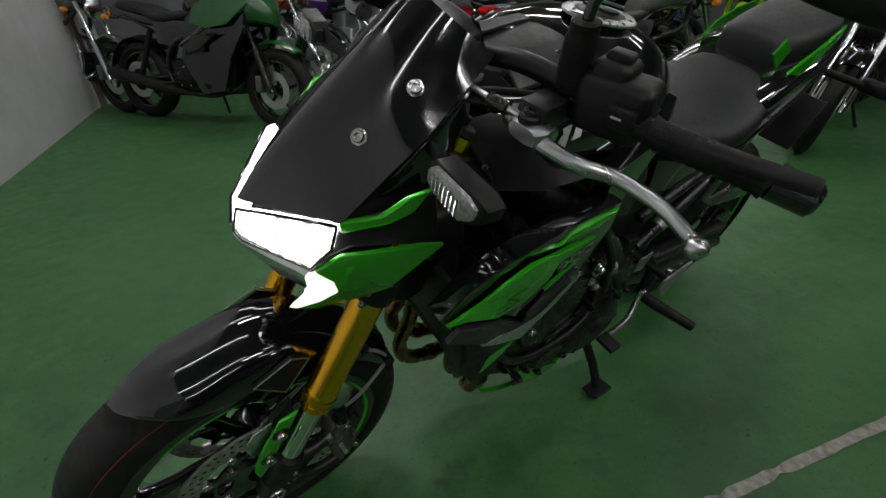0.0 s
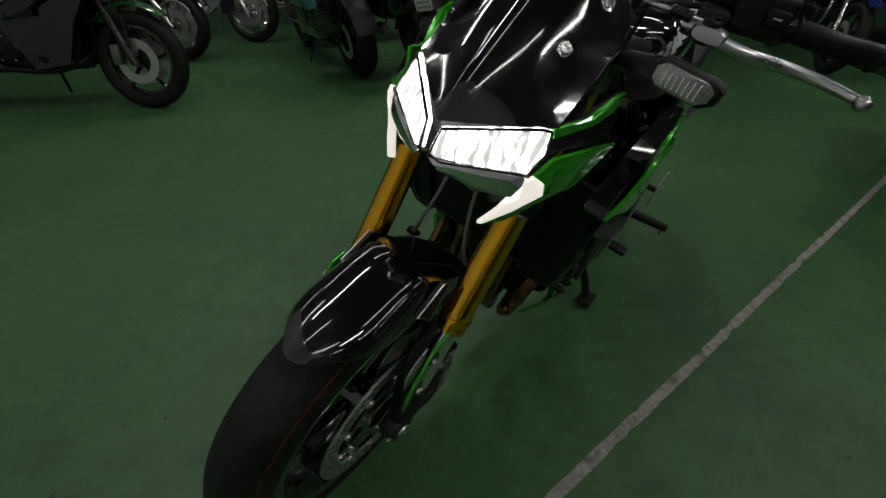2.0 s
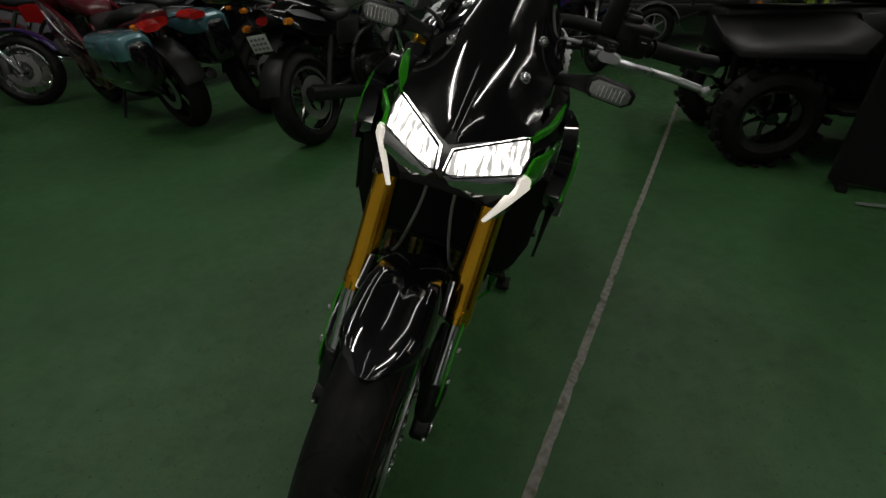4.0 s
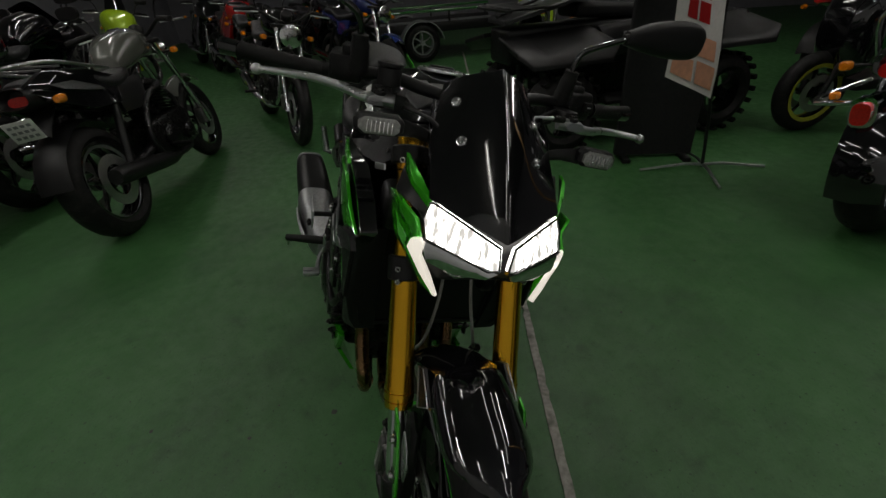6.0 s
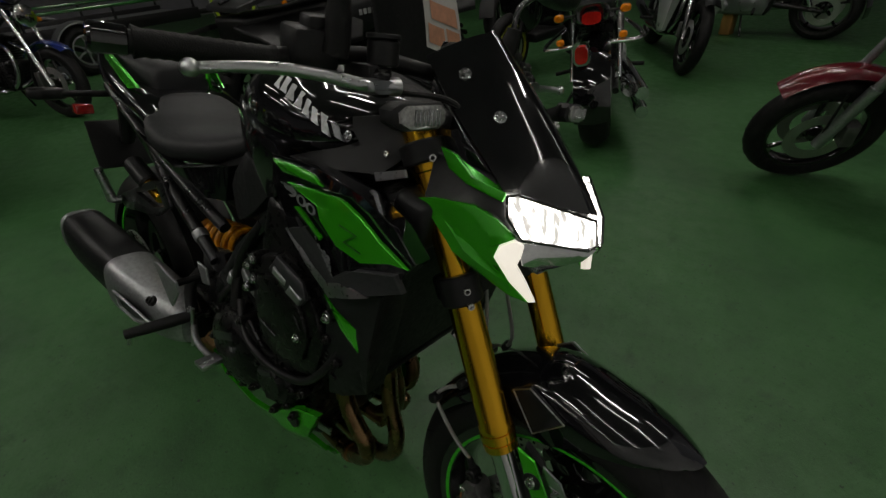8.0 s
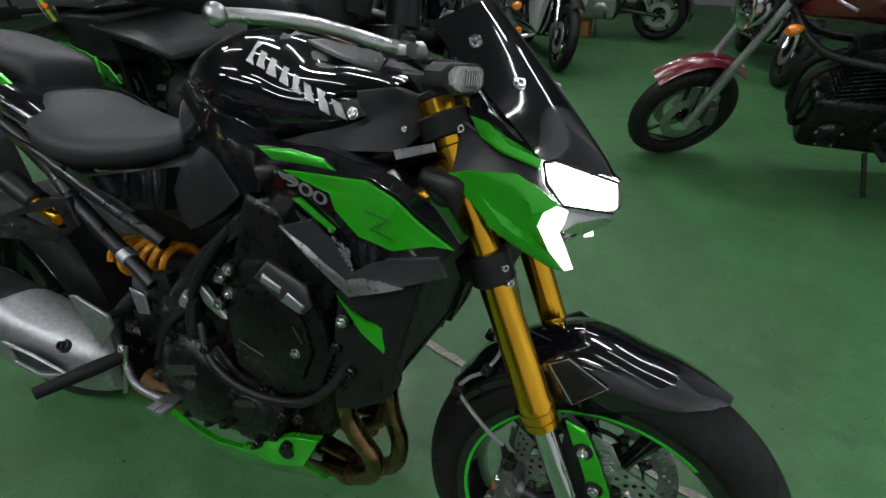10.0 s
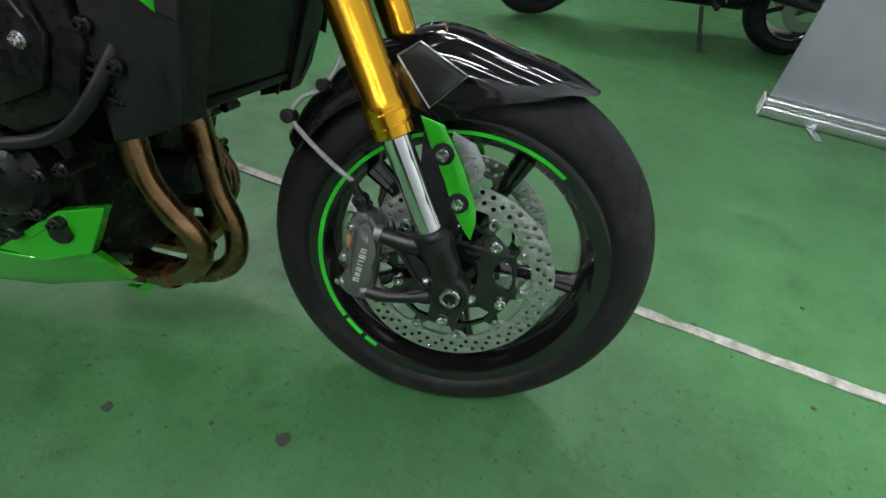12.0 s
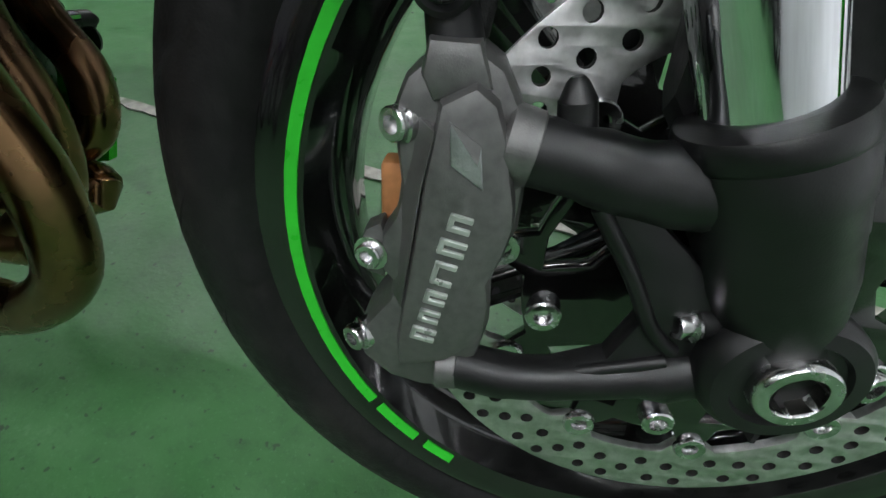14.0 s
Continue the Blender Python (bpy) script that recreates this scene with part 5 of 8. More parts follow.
    for (x0, z0), (x1, z1), (x2, z2), yy, count in (((-0.385, 0.800), (-0.350, 0.772), (-0.345, 0.744), 0.2142, 46), ((-0.472, 0.857), (-0.438, 0.853), (-0.430, 0.840), 0.2075, 26)):
        chips = []
        for k in range(count):
            a, c = rng.random(), rng.random()
            if a + c > 1:
                a, c = 1 - a, 1 - c
            x, z = x0 + a * (x1 - x0) + c * (x2 - x0), z0 + a * (z1 - z0) + c * (z2 - z0)
            w = rng.uniform(0.0010, 0.0024)
            chips.append(moved(box(-w, w, -0.0006, 0.0006, -w * 0.7, w * 0.7, 0, 1), Matrix.Translation((x, s * yy, z)) @ pose(0, 0, 0, 0, 35, 0)))
        tagged(part("speckle", join(*chips), "grey_print", bike, "scattered grey print"), kind="stuff")
    part("fork_tab", panel([(-0.322, s * 0.158, 0.894), (-0.272, s * 0.150, 0.908), (-0.268, s * 0.150, 0.898), (-0.318, s * 0.158, 0.882)], 0.003, 0.0, (0, -s, 0), 0.001), "silver", bike)
part("ignition_area", box(-0.40, -0.29, -0.055, 0.055, 0.90, 0.985, 0.012), "matte_black", bike)
part("seat", smooth_body([(-0.765, 0, 0.850, 0.065, 0.022, 2.4), (-0.80, 0, 0.832, 0.095, 0.034, 2.5), (-0.88, 0, 0.812, 0.130, 0.040, 2.6), (-1.00, 0, 0.800, 0.155, 0.044, 2.7), (-1.10, 0, 0.812, 0.150, 0.050, 2.7), (-1.165, 0, 0.842, 0.118, 0.052, 2.6), (-1.19, 0, 0.855, 0.08, 0.04, 2.6)], 32, 5), "seat", bike, "charcoal vinyl rider seat", sharp=60)
part("pillion_seat", smooth_body([(-1.205, 0, 0.912, 0.055, 0.028, 3), (-1.220, 0, 0.918, 0.074, 0.045, 3.4), (-1.30, 0, 0.935, 0.092, 0.048, 3.2), (-1.42, 0, 0.962, 0.092, 0.042, 3), (-1.52, 0, 0.980, 0.055, 0.025, 3)], 28, 5), "seat", bike, "charcoal vinyl pillion seat", sharp=60)
part("tail", smooth_body([(-1.08, 0, 0.815, 0.13, 0.03, 3), (-1.20, 0, 0.86, 0.135, 0.042, 3), (-1.40, 0, 0.905, 0.120, 0.045, 3), (-1.56, 0, 0.95, 0.075, 0.035, 3), (-1.64, 0, 0.965, 0.035, 0.02, 3)], 24, 4), "gloss_black", bike, "gloss black tail cowl", sharp=60)
for s in (-1, 1):
    part("tail_blade", panel([(-1.205, s * 0.112, 0.905), (-1.250, s * 0.118, 0.940), (-1.320, s * 0.116, 0.968), (-1.400, s * 0.106, 0.990), (-1.385, s * 0.112, 0.962), (-1.305, s * 0.121, 0.932), (-1.240, s * 0.122, 0.900)], 0.006, 0.003, (0, -s, 0)), "green", bike, "green tail blade")
    if s > 0:
        part("seat_tab", panel([(-1.215, s * 0.070, 0.962), (-1.225, s * 0.084, 0.945), (-1.215, s * 0.080, 0.905), (-1.203, s * 0.066, 0.930)], 0.006, 0.001, (0, -s, 0), 0), "green", bike)
    part("side_panel", panel([(-0.78, s * 0.125, 0.80), (-0.80, s * 0.128, 0.72), (-0.95, s * 0.14, 0.70), (-1.10, s * 0.145, 0.745), (-1.30, s * 0.13, 0.85), (-1.12, s * 0.152, 0.80), (-0.95, s * 0.158, 0.765)], 0.03, 0.004, (0, -s, 0)), "gloss_black", bike)
    part("subframe_tube", tube(curved([(-0.80, s * 0.135, 0.66), (-0.98, s * 0.140, 0.735), (-1.20, s * 0.13, 0.82), (-1.40, s * 0.11, 0.89)], 4), 0.0135, 12), "frame_black", bike)
    part("subframe_brace", tube([(-0.838, s * 0.145, 0.570), (-1.030, s * 0.140, 0.700), (-1.12, s * 0.13, 0.78)], 0.015, 14), "frame_black", bike)
    part("brace_band", rod((-0.893, s * 0.1435, 0.607), (-0.912, s * 0.143, 0.620), 0.0175, n=18, bevel=0.002), "cast_silver", bike, "bare metal band")
    part("frame_rail", join(tube(curved([(-0.345, s * 0.06, 0.89), (-0.44, s * 0.13, 0.835), (-0.53, s * 0.155, 0.785)], 5), 0.024, 14), plate([(-0.500, 0.828), (-0.554, 0.793), (-0.620, 0.734), (-0.700, 0.664), (-0.745, 0.610), (-0.790, 0.560), (-0.760, 0.520), (-0.715, 0.590), (-0.647, 0.676), (-0.585, 0.728), (-0.520, 0.765), (-0.475, 0.800)], s * 0.140, s * 0.170, bevel=0.009)), "frame_black", bike, "black twin beam frame rail")
    part("pivot_beam", tube(curved([(-0.765, s * 0.15, 0.56), (-0.82, s * 0.135, 0.50), (-0.87, s * 0.11, 0.36)], 5), 0.026, 14), "frame_black", bike)
    part("frame_brace", tube(curved([(-0.40, s * 0.14, 0.80), (-0.50, s * 0.165, 0.66), (-0.56, s * 0.17, 0.60)], 4), 0.015, 12), "frame_black", bike)
    part("pivot_plate", plate([(-0.80, 0.60), (-0.90, 0.58), (-0.925, 0.50), (-0.90, 0.36), (-0.84, 0.31), (-0.79, 0.36), (-0.78, 0.48)], s * 0.115, s * 0.145, bevel=0.006), "frame_black", bike)
    part("swingarm", tube([(-0.85, s * 0.10, 0.41), (-1.0, s * 0.12, 0.39), (-1.46, s * 0.125, 0.315)], [0.034, 0.034, 0.022], 14), "frame_black", bike, "black swingarm leg")
    part("rear_indicator", smooth_body([(-1.60, s * 0.20, 0.845, 0.02, 0.012, 4), (-1.61, s * 0.20, 0.845, 0.045, 0.017, 4), (-1.635, s * 0.20, 0.845, 0.045, 0.017, 4)], 16), "satin_black", bike)
    part("rear_stalk", rod((-1.60, s * 0.04, 0.845), (-1.61, s * 0.17, 0.845), 0.010, n=10), "satin_black", bike)
part("tail_lamp", smooth_body([(-1.62, 0, 0.955, 0.04, 0.02, 3), (-1.665, 0, 0.95, 0.035, 0.015, 3)], 16), "red_lens", bike, "red tail lamp")
part("plate_holder", join(tube([(-1.55, 0, 0.90), (-1.62, 0, 0.82), (-1.68, 0, 0.68)], [0.03, 0.03, 0.02], 10), moved(box(-0.005, 0.005, -0.10, 0.10, -0.08, 0.08, 0.004), Matrix.Translation((-1.70, 0, 0.67)) @ pose(0, 0, 0, 0, -22, 0))), "satin_black", bike)
part("plate_light", box(-1.665, -1.63, -0.14, -0.09, 0.78, 0.81, 0.006), "red_lens", bike)
part("hugger", lathe([(0.345, -0.075), (0.352, 0.0), (0.345, 0.075), (0.341, 0.075), (0.348, 0.0), (0.341, -0.075)], REAR, 20, True, 10, 75), "satin_black", bike)

# two dark fillers, added so the gap under the seat stays dark
part("inner_cover", plate([(-0.80, 0.44), (-0.82, 0.70), (-1.12, 0.74), (-1.16, 0.60), (-1.02, 0.46)], 0.045, 0.058, bevel=0.004), "satin_black", bike, "black filler panel added behind the shock")
part("airbox", smooth_body([(-0.56, 0, 0.79, 0.07, 0.07, 4), (-0.62, 0, 0.775, 0.100, 0.095, 4), (-0.80, 0, 0.745, 0.105, 0.075, 4), (-0.94, 0, 0.755, 0.095, 0.045, 4), (-0.98, 0, 0.765, 0.08, 0.03, 4)], 20), "satin_black", bike, "black filler body added under the seat")

# engine
part("crankcase", box(-0.80, -0.50, -0.160, 0.160, 0.29, 0.58, 0.03, 3), "engine_black", bike, "black four cylinder engine case")
part("cylinder_block", moved(box(-0.11, 0.085, -0.180, 0.180, -0.10, 0.15, 0.02, 3), Matrix.Translation((-0.50, 0, 0.64)) @ pose(0, 0, 0, 0, 18, 0)), "engine_black", bike)
part("sump", box(-0.72, -0.52, -0.115, 0.115, 0.215, 0.31, 0.025, 3), "engine_black", bike)
part("oil_filter", moved(lathe([(0.0, 0.075), (0.026, 0.075), (0.033, 0.068), (0.034, 0.0)], n=28), Matrix.Translation((-0.50, 0.0, 0.37)) @ pose(0, 0, 0, 0, 0, -90)), "satin_black", bike, "black oil filter")
part("oil_cooler", box(-0.505, -0.455, -0.105, 0.105, 0.44, 0.50, 0.006), "engine_black", bike)
for k in range(7):
    part("cylinder_fin", moved(box(-0.112, 0.112, -0.19, 0.19, -0.0025, 0.0025, 0.001, 1), Matrix.Translation((-0.478 - 0.006 * k, 0, 0.56 + 0.014 * k)) @ pose(0, 0, 0, 0, 18, 0)), "engine_black", bike)
for s in (-1, 1):
    cov = [(-0.585, 0.690), (-0.515, 0.712), (-0.440, 0.690), (-0.412, 0.645), (-0.392, 0.585), (-0.418, 0.510), (-0.50, 0.475), (-0.585, 0.505), (-0.60, 0.60)]
    part("engine_cover", join(plate(cov, s * 0.165, s * 0.198, bevel=0.008), plate([(x * 0.72 - 0.14, z * 0.72 + 0.168) for x, z in cov], s * 0.196, s * 0.208, bevel=0.006)), "engine_black", bike, "faceted black engine cover")
    part("cover_facet", panel([(-0.520, s * 0.2080, 0.690), (-0.494, s * 0.2070, 0.722), (-0.452, s * 0.2080, 0.708), (-0.428, s * 0.2070, 0.697), (-0.420, s * 0.2070, 0.668), (-0.434, s * 0.2090, 0.652), (-0.470, s * 0.2090, 0.664)], 0.006, 0.003, (0, -s, 0)), "panel_grey", bike, "dark grey facet of the cover")
    for insert in (((-0.499, 0.7030), (-0.4665, 0.6890), (-0.4705, 0.6779), (-0.5034, 0.6894)), ((-0.4552, 0.6838), (-0.4277, 0.6688), (-0.4354, 0.6547), (-0.4685, 0.6666))):
        part("cover_flash", panel([(x, s * 0.2125, z) for x, z in insert], 0.004, 0.0005, (0, -s, 0)), "cast_silver", bike, "bare metal cover insert")
    for crease, w in ((((-0.560, 0.571), (-0.513, 0.556)), 0.0014), (((-0.452, 0.628), (-0.436, 0.6036)), 0.0014)):
        part("cover_crease", tube([(x, s * 0.2095, z) for x, z in crease], w, 6), "panel_grey", bike, "thin grey crease line")
    for cx, cz, r, d in ((-0.690, 0.432, 0.095, 0.215), (-0.562, 0.415, 0.060, 0.205)):
        part("round_cover", lathe([(0.0, s * d), (r * 0.62, s * d), (r * 0.72, s * (d - 0.006)), (r * 0.86, s * (d - 0.010)), (r * 0.92, s * (d - 0.018)), (r, s * (d - 0.022)), (r, s * 0.15)], (cx, 0, cz), 40), "engine_black", bike, "round black engine cover")
        for k in range(6):
            a = k * math.pi / 3 + 0.4
            part("cover_boss", rod((cx + r * 0.97 * math.sin(a), s * 0.16, cz + r * 0.97 * math.cos(a)), (cx + r * 0.97 * math.sin(a), s * (d - 0.012), cz + r * 0.97 * math.cos(a)), 0.010, n=10, bevel=0.002), "engine_black", bike)
            part("cover_screw", hexbolt((cx + r * 0.97 * math.sin(a), s * (d - 0.012), cz + r * 0.97 * math.cos(a)), (0, s, 0), 0.0055, 0.004, False), "dark_bolt", bike)
        part("cover_plate", panel([(cx - r * 0.5, s * (d + 0.002), cz + r * 0.35), (cx + r * 0.25, s * (d + 0.002), cz + r * 0.6), (cx + r * 0.3, s * (d + 0.002), cz + r * 0.42), (cx - r * 0.4, s * (d + 0.002), cz + r * 0.15)], 0.004, 0.001, (0, -s, 0), 0), "panel_grey", bike)
    for bx, bz in ((-0.450, 0.582), (-0.588, 0.672), (-0.570, 0.690), (-0.572, 0.650), (-0.598, 0.623), (-0.368, 0.660)):
        part("engine_bolt", hexbolt((bx, s * 0.208, bz), (0, s, 0), 0.0064, 0.006), "bolt_steel", bike)
        part("bolt_boss", rod((bx, s * 0.165, bz), (bx, s * 0.208, bz), 0.0115, n=14, bevel=0.002), "engine_black", bike)
    part("engine_hanger", panel([(-0.690, s * 0.170, 0.618), (-0.676, s * 0.172, 0.622), (-0.618, s * 0.176, 0.574), (-0.636, s * 0.174, 0.568), (-0.676, s * 0.172, 0.588)], 0.01, 0.002, (0, -s, 0)), "cast_silver", bike, "bare metal engine hanger")
    part("coolant_hose", tube(curved([(-0.345, s * 0.16, 0.645), (-0.388, s * 0.195, 0.545), (-0.455, s * 0.202, 0.482), (-0.565, s * 0.202, 0.464), (-0.64, s * 0.20, 0.495), (-0.68, s * 0.18, 0.55)], 6), 0.0078, 10), "satin_black", bike)
    # belly pan
    pan = [(-0.878, s * 0.165, 0.312), (-0.814, s * 0.175, 0.286), (-0.689, s * 0.178, 0.273), (-0.615, s * 0.182, 0.292), (-0.540, s * 0.180, 0.290), (-0.474, s * 0.178, 0.312), (-0.466, s * 0.140, 0.246), (-0.598, s * 0.150, 0.218), (-0.710, s * 0.155, 0.214), (-0.790, s * 0.158, 0.236)]
    part("belly_pan", panel(pan, 0.012, 0.006, (0, -s, 0)), "green", bike, "green belly pan side")
    block = [(-0.615, s * 0.184, 0.298), (-0.560, s * 0.187, 0.336), (-0.502, s * 0.185, 0.374), (-0.440, s * 0.178, 0.386), (-0.455, s * 0.181, 0.352), (-0.473, s * 0.184, 0.316), (-0.540, s * 0.187, 0.294)]
    if s > 0:
        block = [(x - 0.05, y, z - 0.02) for x, y, z in block]
    part("pan_block", panel(block, 0.014, 0.002, (0, -s, 0)), "green", bike)
    part("pan_hole", lathe([(0.0, s * 0.004), (0.014, s * 0.004), (0.015, 0.0)], (-0.503, s * 0.188, 0.344), 20), "satin_black", bike)
    part("pan_fin", panel([(-0.50, s * 0.118, 0.214), (-0.478, s * 0.108, 0.200), (-0.455, s * 0.100, 0.218), (-0.462, s * 0.102, 0.224), (-0.482, s * 0.116, 0.212)], 0.01, 0.001, (0, -s, 0), 0), "green", bike)
    part("pan_bracket", panel([(-0.528, s * 0.112, 0.266), (-0.484, s * 0.110, 0.273), (-0.490, s * 0.110, 0.250), (-0.530, s * 0.112, 0.247)], 0.004, 0.0, (0, -s, 0), 0), "silver", bike)
    # exhaust headers
    for yy, route in ((0.128, ((-0.430, 0.56), (-0.424, 0.478), (-0.416, 0.412), (-0.392, 0.366), (-0.366, 0.328), (-0.370, 0.284), (-0.405, 0.250), (-0.455, 0.228), (-0.55, 0.220), (-0.66, 0.224))),
                      (0.050, ((-0.400, 0.56), (-0.380, 0.470), (-0.369, 0.378), (-0.349, 0.312), (-0.357, 0.250), (-0.402, 0.212), (-0.465, 0.204), (-0.55, 0.210), (-0.66, 0.224)))):
        n = len(route) - 1
        line = curved([(x - (0.085 if s > 0 else 0) * (k < n - 2), s * yy * (1 - 0.5 * (k / n) ** 2.5), z) for k, (x, z) in enumerate(route)], 6)
        part("header_pipe", tube(line, 0.0178, 18), "bronze", bike, "heat-tinted exhaust header pipe")
        part("header_clamp", tube([line[-16], line[-15], line[-14]], [0.0205, 0.0215, 0.0205], 18), "bronze", bike)
        part("header_flange", tube([line[0], line[2]], 0.030, 16), "engine_black", bike)
part("collector", smooth_body([(-0.60, 0, 0.225, 0.09, 0.03), (-0.72, -0.02, 0.235, 0.085, 0.035), (-0.84, -0.08, 0.27, 0.06, 0.04), (-0.92, -0.15, 0.335, 0.04, 0.04)], 20), "bronze", bike)
CORE = Matrix.Translation((-0.300, 0, 0.645)) @ pose(0, 0, 0, 0, 12.7, 0)
part("radiator", moved(box(-0.036, -0.004, -0.140, 0.140, -0.135, 0.150, 0.008), CORE), "satin_black", bike, "black radiator")
for k in range(28):
    part("radiator_fin", moved(box(-0.005, -0.0015, -0.126, 0.126, -0.122 + k * 0.0095, -0.1128 + k * 0.0095, 0, 1), CORE), "matte_black", bike)
for z in (-0.140, 0.142):
    part("radiator_frame", moved(box(-0.018, 0.002, -0.136, 0.136, z, z + 0.014, 0.004), CORE), "matte_black", bike)
for w in (-0.140, 0.128):
    part("radiator_frame", moved(box(-0.018, 0.001, w, w + 0.012, -0.124, 0.142, 0.003), CORE), "matte_black", bike)
part("radiator_tank", moved(box(-0.045, 0.022, -0.148, 0.148, 0.150, 0.232, 0.016, 3), CORE), "satin_black", bike, "black radiator header tank")
part("drain_tab", moved(box(-0.004, 0.0, 0.104, 0.110, -0.160, -0.136, 0.001), CORE), "satin_black", bike)
part("horn", lathe([(0.0, -0.012), (0.034, -0.014), (0.04, -0.006), (0.04, 0.006), (0.03, 0.014), (0.0, 0.014)], (-0.255, 0.085, 0.70), 24), "satin_black", bike)

# small fittings on the engine's flanks
for s in (-1, 1):
    for bx, bz in ((-0.656, 0.443), (-0.646, 0.415), (-0.647, 0.388), (-0.583, 0.429), (-0.556, 0.377), (-0.679, 0.340), (-0.625, 0.365), (-0.567, 0.335), (-0.465, 0.439), (-0.389, 0.602), (-0.364, 0.566), (-0.50, 0.36), (-0.73, 0.36)):
        part("case_boss", rod((bx, s * 0.15, bz), (bx, s * 0.197, bz), 0.009, n=12, bevel=0.002), "engine_black", bike)
        part("case_bolt", hexbolt((bx, s * 0.197, bz), (0, s, 0), 0.0052, 0.006), "dark_bolt", bike)
    for bx, bz in ((-0.847, 0.532), (-0.884, 0.481), (-0.849, 0.452), (-0.884, 0.412), (-0.698, 0.639), (-0.750, 0.512), (-0.774, 0.465)):
        part("frame_bolt", hexbolt((bx, s * 0.158, bz), (0, s, 0), 0.0065, 0.010), "dark_bolt", bike)
    part("case_ridge", tube(curved([(-0.475, s * 0.186, 0.56), (-0.50, s * 0.190, 0.50), (-0.58, s * 0.190, 0.475), (-0.64, s * 0.188, 0.52)], 4), 0.006, 8), "engine_black", bike)
    part("wiring_loom", tube(curved([(-0.60, s * 0.165, 0.74), (-0.66, s * 0.178, 0.66), (-0.72, s * 0.170, 0.57), (-0.80, s * 0.160, 0.50), (-0.86, s * 0.150, 0.40)], 5), 0.0085, 10), "satin_black", bike)
    part("breather_hose", tube(curved([(-0.64, s * 0.12, 0.70), (-0.70, s * 0.165, 0.60), (-0.70, s * 0.185, 0.50)], 5), 0.011, 12), "satin_black", bike)
    part("loom_clip", rod((-0.705, s * 0.172, 0.598), (-0.722, s * 0.172, 0.574), 0.0115, n=14, bevel=0.002), "cast_silver", bike)
    part("brake_rod", rod((-0.871, s * 0.200, 0.450), (-0.905, s * 0.200, 0.330), 0.0045, n=10), "silver", bike)
    part("bracket_plate", panel([(-0.855, s * 0.182, 0.575), (-0.815, s * 0.182, 0.570), (-0.812, s * 0.182, 0.530), (-0.842, s * 0.182, 0.524)], 0.004, 0.0, (0, -s, 0)), "cast_silver", bike)
    part("starter_motor", rod((-0.62, s * 0.02, 0.60), (-0.62, s * 0.16, 0.60), 0.032, n=20, bevel=0.006), "engine_black", bike)
    part("injector_rail", rod((-0.585, s * 0.05, 0.745), (-0.585, s * 0.155, 0.745), 0.014, n=14, bevel=0.003), "cast_silver", bike)

# muffler, pegs, shock
muf = [(Vector((-0.90, -0.165, 0.375)), 0.030, 0.034), (Vector((-0.95, -0.185, 0.390)), 0.048, 0.056), (Vector((-1.05, -0.205, 0.412)), 0.058, 0.068), (Vector((-1.20, -0.222, 0.445)), 0.060, 0.070), (Vector((-1.34, -0.235, 0.480)), 0.058, 0.066), (Vector((-1.40, -0.240, 0.495)), 0.052, 0.058)]
part("muffler", smooth_body([(p.x, p.y, p.z, w, h, 3.0) for p, w, h in muf], 28), "satin_black", bike, "stubby satin black muffler")
part("muffler_shield", smooth_body([(-0.905, -0.185, 0.376, 0.034, 0.040, 2.8), (-0.95, -0.196, 0.392, 0.050, 0.060, 3.0), (-1.05, -0.214, 0.415, 0.060, 0.072, 3.4), (-1.125, -0.224, 0.432, 0.062, 0.074, 3.4), (-1.150, -0.226, 0.438, 0.060, 0.066, 3.2)], 32), "cast_silver", bike, "brushed metal muffler shield")
part("shield_slot", panel([(-1.075, -0.287, 0.440), (-1.010, -0.281, 0.432), (-0.965, -0.262, 0.398), (-1.030, -0.272, 0.386), (-1.070, -0.282, 0.405)], 0.003, 0.0, (0, 1, 0), 0), "satin_black", bike)
slot_line = [(-1.085, -0.290, 0.446), (-1.008, -0.284, 0.439), (-0.955, -0.262, 0.396), (-1.030, -0.273, 0.378), (-1.080, -0.284, 0.400)]
part("slot_rim", tube([Vector(p) for p in slot_line + slot_line[:1]], 0.0035, 8, False), "cast_silver", bike)
part("shield_boss", rod((-0.975, -0.225, 0.430), (-0.980, -0.248, 0.447), 0.014, n=16, bevel=0.002), "satin_black", bike)
part("shield_bolt", hexbolt((-0.980, -0.248, 0.447), (0, -1, 0.6), 0.009, 0.007, False), "satin_black", bike)
part("end_cap", smooth_body([(-1.395, -0.239, 0.494, 0.055, 0.061, 3), (-1.41, -0.241, 0.498, 0.053, 0.058, 3), (-1.415, -0.241, 0.499, 0.04, 0.045, 3)], 24), "cast_silver", bike)
